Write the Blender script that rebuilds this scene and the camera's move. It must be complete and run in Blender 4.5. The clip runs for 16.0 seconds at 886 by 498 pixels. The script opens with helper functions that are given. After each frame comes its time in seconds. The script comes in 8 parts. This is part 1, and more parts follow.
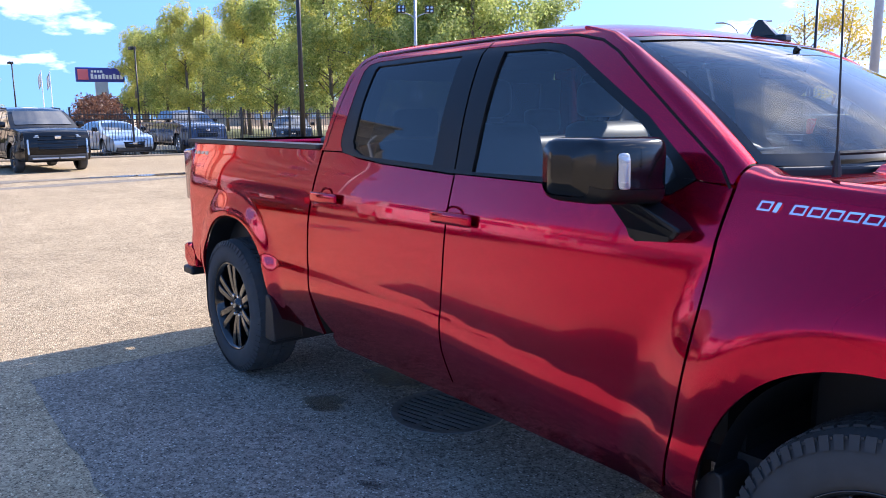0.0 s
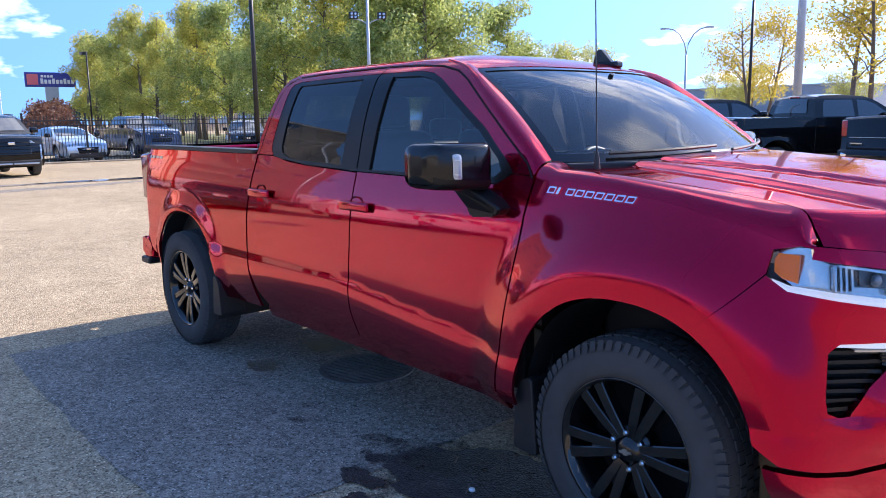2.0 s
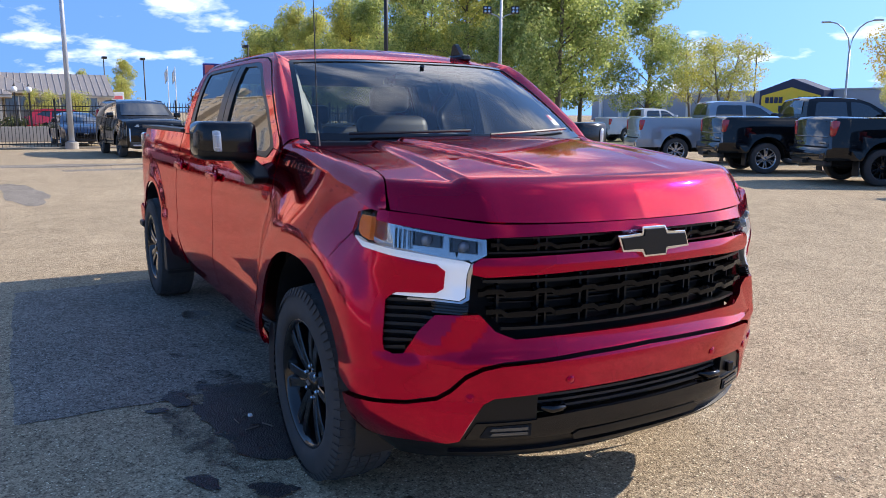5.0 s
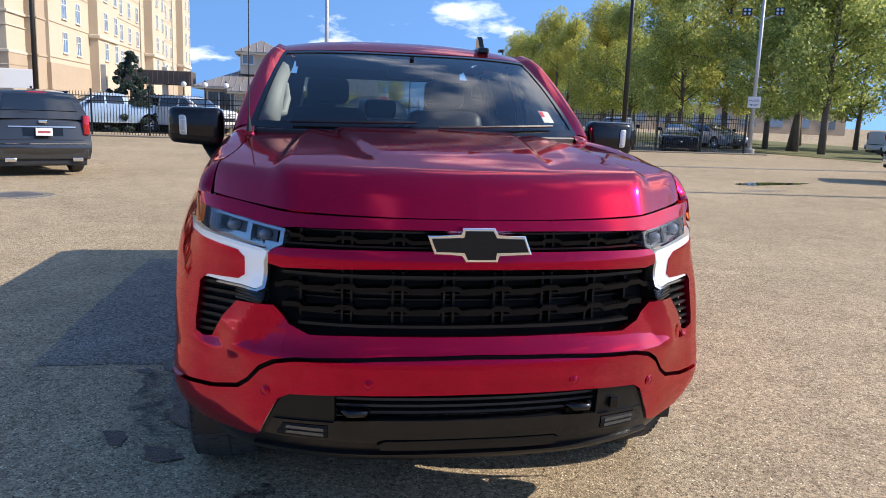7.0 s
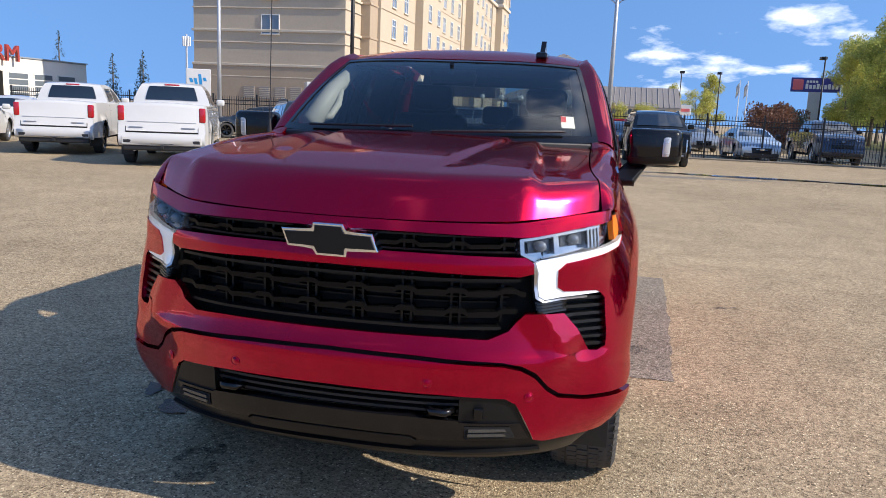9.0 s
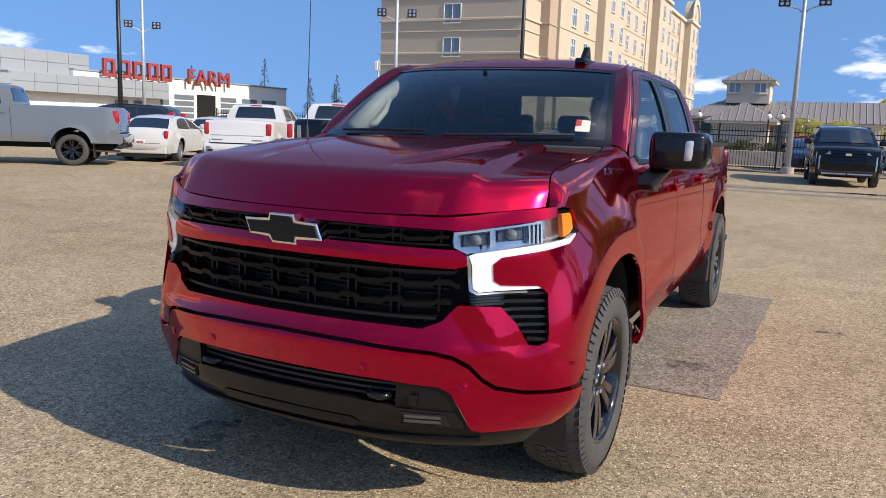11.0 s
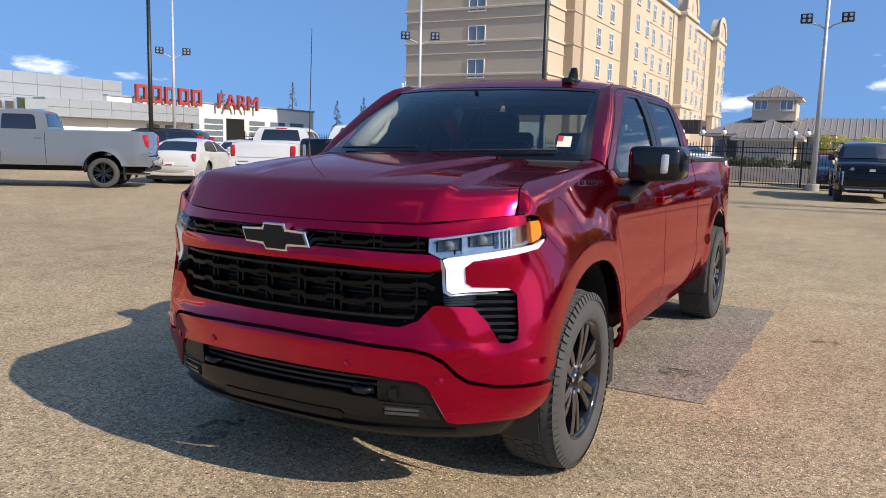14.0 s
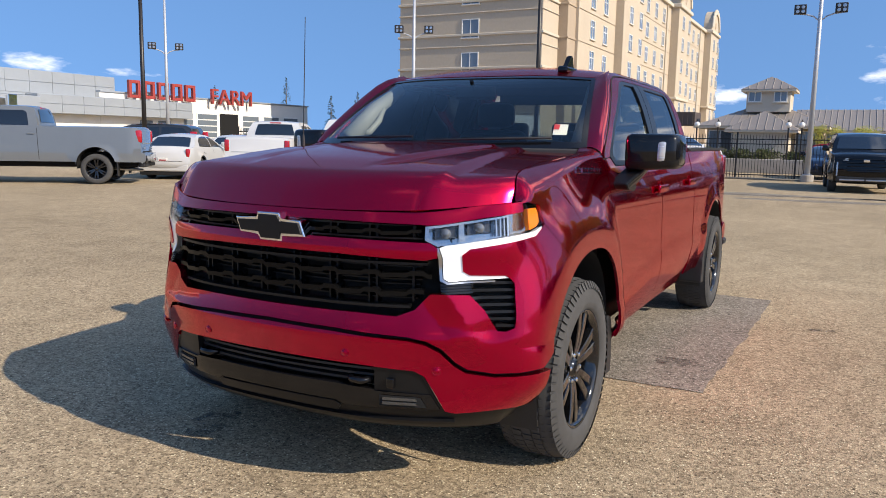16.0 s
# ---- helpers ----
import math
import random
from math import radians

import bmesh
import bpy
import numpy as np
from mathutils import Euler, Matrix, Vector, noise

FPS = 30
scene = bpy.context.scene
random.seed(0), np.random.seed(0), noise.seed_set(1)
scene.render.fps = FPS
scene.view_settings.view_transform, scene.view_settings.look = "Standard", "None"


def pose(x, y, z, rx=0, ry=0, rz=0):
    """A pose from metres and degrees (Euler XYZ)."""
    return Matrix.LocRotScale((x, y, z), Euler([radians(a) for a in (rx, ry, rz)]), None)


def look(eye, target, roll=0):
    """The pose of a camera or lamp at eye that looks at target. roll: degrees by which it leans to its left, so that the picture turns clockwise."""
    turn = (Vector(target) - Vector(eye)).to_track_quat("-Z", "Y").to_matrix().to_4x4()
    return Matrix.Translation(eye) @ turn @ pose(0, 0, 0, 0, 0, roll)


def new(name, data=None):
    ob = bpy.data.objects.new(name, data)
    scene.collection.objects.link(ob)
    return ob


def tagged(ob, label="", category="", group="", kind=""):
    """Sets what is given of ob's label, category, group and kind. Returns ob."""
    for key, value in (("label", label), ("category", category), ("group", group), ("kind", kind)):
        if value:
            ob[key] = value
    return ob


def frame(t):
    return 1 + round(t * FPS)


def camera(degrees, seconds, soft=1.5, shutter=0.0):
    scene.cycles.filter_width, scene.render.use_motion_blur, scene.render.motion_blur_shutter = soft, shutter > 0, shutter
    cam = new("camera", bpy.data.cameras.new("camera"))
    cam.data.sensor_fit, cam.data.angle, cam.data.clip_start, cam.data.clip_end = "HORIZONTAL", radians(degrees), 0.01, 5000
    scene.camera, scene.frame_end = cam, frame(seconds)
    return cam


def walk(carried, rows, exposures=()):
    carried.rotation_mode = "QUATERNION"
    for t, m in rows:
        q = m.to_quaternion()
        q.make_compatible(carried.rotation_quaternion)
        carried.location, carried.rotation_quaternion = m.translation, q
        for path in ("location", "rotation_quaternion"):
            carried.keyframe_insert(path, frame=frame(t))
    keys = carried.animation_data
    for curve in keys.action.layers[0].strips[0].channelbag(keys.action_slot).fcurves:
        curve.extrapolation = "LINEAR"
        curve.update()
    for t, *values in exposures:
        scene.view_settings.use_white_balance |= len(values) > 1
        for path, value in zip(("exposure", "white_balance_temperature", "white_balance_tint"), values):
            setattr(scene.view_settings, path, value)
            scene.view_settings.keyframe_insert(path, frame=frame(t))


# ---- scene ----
cam = camera(59.8, 16.0, soft=0.9)
PATH = [
    (0, (2.521, -2.775, 1.53), (0.966, -1.563, 1.191), -0.5),
    (0.5, (2.605, -2.86, 1.536), (1.063, -1.632, 1.195), -0.4),
    (1, (2.833, -2.941, 1.547), (1.306, -1.694, 1.208), -0.4),
    (1.5, (3.125, -3.024, 1.553), (1.614, -1.756, 1.221), -0.5),
    (2, (3.381, -3.104, 1.562), (1.891, -1.812, 1.23), -0.8),
    (2.5, (3.679, -3.129, 1.569), (2.205, -1.818, 1.24), -0.6),
    (3, (4.04, -3.049, 1.561), (2.566, -1.741, 1.221), -0.6),
    (3.5, (4.233, -2.83, 1.533), (2.727, -1.561, 1.185), -0.4),
    (4, (4.388, -2.546, 1.532), (2.823, -1.352, 1.18), -0.1),
    (4.5, (4.654, -2.278, 1.53), (3.015, -1.187, 1.177), 0.2),
    (5, (4.824, -1.987, 1.512), (3.108, -1.02, 1.167), 0.4),
    (5.2, (4.879, -1.842, 1.519), (3.133, -0.928, 1.178), 0.5),
    (7.3, (5.241, -0.317, 1.478), (3.286, -0.082, 1.129), 2.3),
    (7.5, (5.264, -0.157, 1.489), (3.301, -0.005, 1.138), 2.4),
    (8, (5.219, 0.198, 1.475), (3.25, 0.149, 1.126), 2.5),
    (8.5, (5.171, 0.548, 1.509), (3.217, 0.302, 1.161), 2.6),
    (9, (5.213, 0.91, 1.5), (3.289, 0.487, 1.154), 2.5),
    (9.2, (5.208, 1.018, 1.496), (3.3, 0.528, 1.152), 2.4),
    (11.3, (5.05, 1.787, 1.457), (3.287, 0.894, 1.153), 1.9),
    (11.5, (5.071, 1.811, 1.46), (3.313, 0.904, 1.166), 1.7),
    (12, (5.155, 1.852, 1.479), (3.408, 0.917, 1.207), 1.6),
    (12.5, (5.221, 1.91, 1.499), (3.48, 0.96, 1.245), 1.6),
    (13, (5.23, 2.02, 1.482), (3.49, 1.065, 1.237), 1.5),
    (13.5, (5.207, 2.084, 1.451), (3.464, 1.135, 1.2), 1.5),
    (14, (5.185, 2.011, 1.444), (3.437, 1.077, 1.179), 1.5),
    (14.5, (5.193, 1.912, 1.434), (3.439, 0.991, 1.158), 1.5),
    (15, (5.201, 1.899, 1.429), (3.444, 0.986, 1.146), 1.5),
    (15.5, (5.181, 1.963, 1.42), (3.425, 1.048, 1.141), 1.2),
    (16, (5.168, 1.997, 1.417), (3.416, 1.075, 1.138), 1.1),
]
walk(cam, [(t, look(eye, target, roll)) for t, eye, target, roll in PATH],
     [(0.0, 1.42, 5820, 18), (2.0, 1.33, 5800, 18), (3.5, 1.08, 5800, 17), (5.0, 0.82, 5900, 14), (7.5, 0.72, 6100, 12), (9.0, 0.58, 6150, 12), (12.0, 0.50, 6400, 11), (16.0, 0.50, 6400, 11)])

# ---- world, sun, exposure ----
SUN = Vector((0.165, 1.46, 1.0)).normalized()
wd = bpy.data.worlds.new("sky")
scene.world = wd
wd.use_nodes = True
nt = wd.node_tree
bg = nt.nodes["Background"]
sky = nt.nodes.new("ShaderNodeTexSky")
sky.sky_type, sky.sun_disc = "NISHITA", False
sky.sun_elevation, sky.sun_rotation = math.asin(SUN.z), math.atan2(SUN.x, SUN.y)
sky.air_density, sky.dust_density, sky.ozone_density = 1.1, 0.35, 4.0
SKY_STRENGTH = 0.15


def wnode(kind, **kw):
    n = nt.nodes.new(kind)
    for k, v in kw.items():
        n.inputs[k].default_value = v
    return n


def wmath(op, a, b=None, clamp=False):
    n = nt.nodes.new("ShaderNodeMath")
    n.operation, n.use_clamp = op, clamp
    for i, v in enumerate((a, b)):
        if v is None:
            continue
        if isinstance(v, (int, float)):
            n.inputs[i].default_value = v
        else:
            nt.links.new(v, n.inputs[i])
    return n.outputs[0]


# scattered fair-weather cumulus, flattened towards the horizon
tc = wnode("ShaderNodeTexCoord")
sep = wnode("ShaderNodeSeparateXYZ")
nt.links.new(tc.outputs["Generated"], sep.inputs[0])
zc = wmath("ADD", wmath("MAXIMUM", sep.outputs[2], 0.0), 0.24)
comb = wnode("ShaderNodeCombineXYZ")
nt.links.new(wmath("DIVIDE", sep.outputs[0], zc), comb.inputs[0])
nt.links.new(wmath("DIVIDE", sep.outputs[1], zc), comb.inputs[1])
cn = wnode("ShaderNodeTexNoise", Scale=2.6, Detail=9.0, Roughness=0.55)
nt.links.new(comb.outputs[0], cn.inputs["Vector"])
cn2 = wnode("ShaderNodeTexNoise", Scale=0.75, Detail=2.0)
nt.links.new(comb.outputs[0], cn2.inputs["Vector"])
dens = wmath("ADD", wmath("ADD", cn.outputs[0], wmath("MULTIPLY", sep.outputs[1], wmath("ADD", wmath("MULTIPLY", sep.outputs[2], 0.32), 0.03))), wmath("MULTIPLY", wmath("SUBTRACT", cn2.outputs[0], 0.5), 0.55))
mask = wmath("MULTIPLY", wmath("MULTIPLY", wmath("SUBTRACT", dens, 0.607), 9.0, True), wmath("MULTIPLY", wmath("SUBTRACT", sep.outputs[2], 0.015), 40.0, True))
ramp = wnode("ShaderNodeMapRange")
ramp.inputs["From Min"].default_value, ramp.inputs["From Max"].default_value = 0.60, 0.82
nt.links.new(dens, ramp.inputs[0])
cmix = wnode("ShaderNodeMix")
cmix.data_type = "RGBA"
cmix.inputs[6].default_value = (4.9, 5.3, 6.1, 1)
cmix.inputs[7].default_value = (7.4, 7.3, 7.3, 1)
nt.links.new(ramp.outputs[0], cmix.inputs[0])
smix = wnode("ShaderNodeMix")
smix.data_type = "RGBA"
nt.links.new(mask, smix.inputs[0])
# clear dry air: the horizon keeps the blue of the sky a little higher up
up = wnode("ShaderNodeCombineXYZ")
nt.links.new(sep.outputs[0], up.inputs[0])
nt.links.new(sep.outputs[1], up.inputs[1])
nt.links.new(wmath("ADD", wmath("MULTIPLY", sep.outputs[2], 0.64), 0.42), up.inputs[2])
nrm = nt.nodes.new("ShaderNodeVectorMath")
nrm.operation = "NORMALIZE"
nt.links.new(up.outputs[0], nrm.inputs[0])
nt.links.new(nrm.outputs[0], sky.inputs[0])
deep = nt.nodes.new("ShaderNodeHueSaturation")
deep.inputs["Saturation"].default_value = 1.08
nt.links.new(sky.outputs[0], deep.inputs["Color"])
nt.links.new(deep.outputs[0], smix.inputs[6])
nt.links.new(cmix.outputs[2], smix.inputs[7])
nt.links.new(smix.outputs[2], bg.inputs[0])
bg.inputs[1].default_value = SKY_STRENGTH

sun = new("sun", bpy.data.lights.new("sun", "SUN"))
sun.data.energy, sun.data.angle, sun.data.color = 4.1, radians(0.55), (1.0, 0.875, 0.70)
sun.matrix_world = look(SUN * 60, (0, 0, 0))

# ---- materials ----


def mat(name, color, rough=0.5, metal=0.0, coat=0.0, spec=0.5, alpha_noise=None, bump=None, emit=None, coat_rough=0.03, trans=0.0, ior=1.5, var=0.0, var_scale=8.0):
    """A principled material with colour variation at two scales and fine relief in object space."""
    m = bpy.data.materials.new(name)
    m.use_nodes = True
    t = m.node_tree
    b = t.nodes["Principled BSDF"]
    b.inputs["Base Color"].default_value = (*color, 1)
    b.inputs["Roughness"].default_value = rough
    b.inputs["Metallic"].default_value = metal
    b.inputs["Coat Weight"].default_value = coat
    b.inputs["Coat Roughness"].default_value = coat_rough
    b.inputs["Specular IOR Level"].default_value = spec
    b.inputs["Transmission Weight"].default_value = trans
    b.inputs["IOR"].default_value = ior
    if emit:
        b.inputs["Emission Color"].default_value = (*emit[:3], 1)
        b.inputs["Emission Strength"].default_value = emit[3]
    if var or bump:
        tx = t.nodes.new("ShaderNodeTexCoord")
    if var:
        n1 = t.nodes.new("ShaderNodeTexNoise")
        n1.inputs["Scale"].default_value, n1.inputs["Detail"].default_value = var_scale, 6
        n2 = t.nodes.new("ShaderNodeTexNoise")
        n2.inputs["Scale"].default_value, n2.inputs["Detail"].default_value = var_scale / 9, 3
        t.links.new(tx.outputs["Object"], n1.inputs["Vector"])
        t.links.new(tx.outputs["Object"], n2.inputs["Vector"])
        ad = t.nodes.new("ShaderNodeMath")
        ad.operation = "ADD"
        t.links.new(n1.outputs[0], ad.inputs[0])
        t.links.new(n2.outputs[0], ad.inputs[1])
        mr = t.nodes.new("ShaderNodeMapRange")
        mr.inputs["From Min"].default_value, mr.inputs["From Max"].default_value = 0.6, 1.4
        mr.inputs["To Min"].default_value, mr.inputs["To Max"].default_value = 1 - var, 1 + var
        t.links.new(ad.outputs[0], mr.inputs[0])
        hs = t.nodes.new("ShaderNodeHueSaturation")
        hs.inputs["Color"].default_value = (*color, 1)
        t.links.new(mr.outputs[0], hs.inputs["Value"])
        t.links.new(hs.outputs[0], b.inputs["Base Color"])
    if bump:
        n3 = t.nodes.new("ShaderNodeTexNoise")
        n3.inputs["Scale"].default_value, n3.inputs["Detail"].default_value = bump[0], 4
        t.links.new(tx.outputs["Object"], n3.inputs["Vector"])
        bp = t.nodes.new("ShaderNodeBump")
        bp.inputs["Strength"].default_value, bp.inputs["Distance"].default_value = bump[1], bump[2]
        t.links.new(n3.outputs[0], bp.inputs["Height"])
        t.links.new(bp.outputs[0], b.inputs["Normal"])
    return m


def paint_mat(name, color, metal=0.55, rough=0.33):
    """Metallic car paint under a clear coat with faint flake and road dust."""
    m = mat(name, color, rough, metal, coat=1.0, coat_rough=0.02, spec=0.02, var=0.035, var_scale=2.5)
    m.node_tree.nodes["Principled BSDF"].inputs["Coat IOR"].default_value = 1.7
    return m


def tintcoat(name, flake, dye):
    """Red tinted clear coat: aligned flakes that mirror, scattered flakes and dye that glow, one clear top coat."""
    m = bpy.data.materials.new(name)
    m.use_nodes = True
    t = m.node_tree
    a = t.nodes["Principled BSDF"]
    b = t.nodes.new("ShaderNodeBsdfPrincipled")
    for n, col, metal, rough in ((a, flake, 1.0, 0.12), (b, dye, 0.45, 0.38)):
        n.inputs["Base Color"].default_value = (*col, 1)
        n.inputs["Metallic"].default_value, n.inputs["Roughness"].default_value = metal, rough
        n.inputs["Specular IOR Level"].default_value = 0.0
        n.inputs["Specular Tint"].default_value = (0.95, 0.12, 0.12, 1)
        n.inputs["Coat Weight"].default_value, n.inputs["Coat Roughness"].default_value = 1.0, 0.015
        n.inputs["Coat IOR"].default_value = 1.56
    # the gloss of flakes and top coat grows towards grazing view
    lw = t.nodes.new("ShaderNodeLayerWeight")
    lw.inputs["Blend"].default_value = 0.5

    def ramp_of(x0, x1, y0, y1):
        r = t.nodes.new("ShaderNodeMapRange")
        r.inputs["From Min"].default_value, r.inputs["From Max"].default_value = x0, x1
        r.inputs["To Min"].default_value, r.inputs["To Max"].default_value = y0, y1
        t.links.new(lw.outputs["Facing"], r.inputs[0])
        return r
    mr = ramp_of(0.0, 0.55, 0.56, 0.12)
    cw = t.nodes.new("ShaderNodeFloatCurve")
    line = cw.mapping.curves[0]
    line.points[0].location, line.points[1].location = (0.0, 0.12), (1.0, 0.45)
    line.points.new(0.24, 0.40)
    line.points.new(0.42, 1.0)
    line.points.new(0.66, 1.0)
    line.points.new(0.80, 0.62)
    cw.mapping.update()
    t.links.new(lw.outputs["Facing"], cw.inputs["Value"])
    for n in (a, b):
        t.links.new(cw.outputs[0], n.inputs["Coat Weight"])
    mx = t.nodes.new("ShaderNodeMixShader")
    t.links.new(mr.outputs[0], mx.inputs[0])
    t.links.new(a.outputs[0], mx.inputs[1])
    t.links.new(b.outputs[0], mx.inputs[2])
    t.links.new(mx.outputs[0], t.nodes["Material Output"].inputs[0])
    return m


def thin_glass(name, tint, gloss=0.02, ior=1.62):
    """A pane: tinted straight-through light with a mirror reflection by Fresnel."""
    m = bpy.data.materials.new(name)
    m.use_nodes = True
    t = m.node_tree
    t.nodes.remove(t.nodes["Principled BSDF"])
    tr = t.nodes.new("ShaderNodeBsdfTransparent")
    tr.inputs[0].default_value = (*tint, 1)
    gl = t.nodes.new("ShaderNodeBsdfGlossy")
    gl.inputs["Roughness"].default_value = gloss
    fr = t.nodes.new("ShaderNodeFresnel")
    fr.inputs[0].default_value = ior
    mx = t.nodes.new("ShaderNodeMixShader")
    t.links.new(fr.outputs[0], mx.inputs[0])
    t.links.new(tr.outputs[0], mx.inputs[1])
    t.links.new(gl.outputs[0], mx.inputs[2])
    t.links.new(mx.outputs[0], t.nodes["Material Output"].inputs[0])
    return m


RED = tintcoat("red_tintcoat", (0.58, 0.006, 0.055), (0.24, 0.0005, 0.016))
BLACK_PAINT = paint_mat("black_paint", (0.003, 0.0035, 0.005), 0.1, 0.4)
BLACK_PAINT.node_tree.nodes["Principled BSDF"].inputs["Coat IOR"].default_value = 1.42
WHITE_PAINT = paint_mat("white_paint", (0.56, 0.56, 0.555), 0.0, 0.35)
GREY_PAINT = paint_mat("grey_paint", (0.14, 0.153, 0.166), 0.1, 0.35)
SILVER_PAINT = paint_mat("silver_paint", (0.27, 0.30, 0.34), 0.5, 0.35)
DKGREY_PAINT = paint_mat("dark_grey_paint", (0.035, 0.037, 0.04), 0.4, 0.3)
NAVY_PAINT = paint_mat("navy_paint", (0.012, 0.022, 0.055), 0.4, 0.3)
BLUE_PAINT = paint_mat("pale_blue_paint", (0.36, 0.46, 0.58), 0.4, 0.3)
CRED_PAINT = paint_mat("bright_red_paint", (0.42, 0.01, 0.02), 0.3, 0.3)
GLOSS_BLACK = mat("gloss_black", (0.0045, 0.0045, 0.0055), 0.12, spec=0.45)
WHEEL_BLACK = mat("wheel_gloss_black", (0.006, 0.006, 0.007), 0.10, coat=0.4)
SATIN_BLACK = mat("satin_black_plastic", (0.007, 0.0072, 0.008), 0.32, spec=0.3, bump=(600, 0.15, 0.0005), var=0.1, var_scale=30)
GRILLE_BLACK = mat("grille_black_plastic", (0.0045, 0.0045, 0.005), 0.14, spec=0.16)
PLASTIC = mat("textured_black_plastic", (0.013, 0.0135, 0.015), 0.5, bump=(900, 0.3, 0.0008), var=0.15, var_scale=25)
# near-black that stands in for shade in hollows; also seams and hidden parts
DARK = mat("shade_and_part_black", (0.004, 0.004, 0.004), 0.9)
RUBBER = mat("tyre_rubber", (0.052, 0.051, 0.050), 0.85, bump=(260, 0.25, 0.001), var=0.25, var_scale=14)
CHROME = mat("chrome", (0.82, 0.83, 0.85), 0.06, 1.0)
STEEL = mat("brushed_steel", (0.5, 0.51, 0.53), 0.3, 1.0, var=0.08, var_scale=60)
LAMP_CHROME = mat("lamp_reflector", (0.50, 0.51, 0.52), 0.14, 0.85)
DRL = mat("white_daytime_lamp", (0.72, 0.75, 0.78), 0.15, emit=(0.95, 0.98, 1.0, 0.12), coat=1.0)
AMBER = mat("amber_lens", (0.80, 0.20, 0.010), 0.35, spec=0.2, emit=(1.0, 0.22, 0.01, 0.04))
TAIL = mat("red_lamp_lens", (0.38, 0.006, 0.012), 0.1, coat=1.0)
LENS = thin_glass("clear_lens", (0.93, 0.95, 0.96), ior=1.38)
GLASS = thin_glass("windscreen_glass", (0.72, 0.80, 0.80), ior=1.84)
GLASS_SIDE = thin_glass("side_glass", (0.66, 0.72, 0.74), ior=1.85)
GLASS_BACK = thin_glass("rear_cab_glass", (0.55, 0.60, 0.60), ior=1.5)
GLASS_DARK = thin_glass("privacy_glass", (0.10, 0.12, 0.13), ior=1.75)
CAR_GLASS = mat("car_window_glass", (0.008, 0.010, 0.012), 0.04, coat=1.0, spec=0.7)
SEAT = mat("black_seat_leather", (0.022, 0.023, 0.026), 0.5, var=0.15, var_scale=20, bump=(300, 0.2, 0.001))
TRIM_PALE = mat("pale_grey_trim", (0.33, 0.35, 0.35), 0.6, var=0.08, var_scale=20)
TRIM_DARK = mat("dark_grey_trim", (0.09, 0.095, 0.10), 0.7, var=0.08, var_scale=20)
WINDOW_GLASS_DARK = mat("projector_lens_glass", (0.16, 0.18, 0.21), 0.05, 0.2, coat=1.0)
FOG_GLASS = mat("fog_lamp_lens", (0.13, 0.135, 0.14), 0.12, 0.7)
PROJECTOR = mat("projector_glass", (0.075, 0.08, 0.09), 0.12, 0.3)
PAPER = mat("white_paper", (0.8, 0.79, 0.77), 0.7)
RED_PAPER = mat("red_print", (0.6, 0.05, 0.05), 0.7)


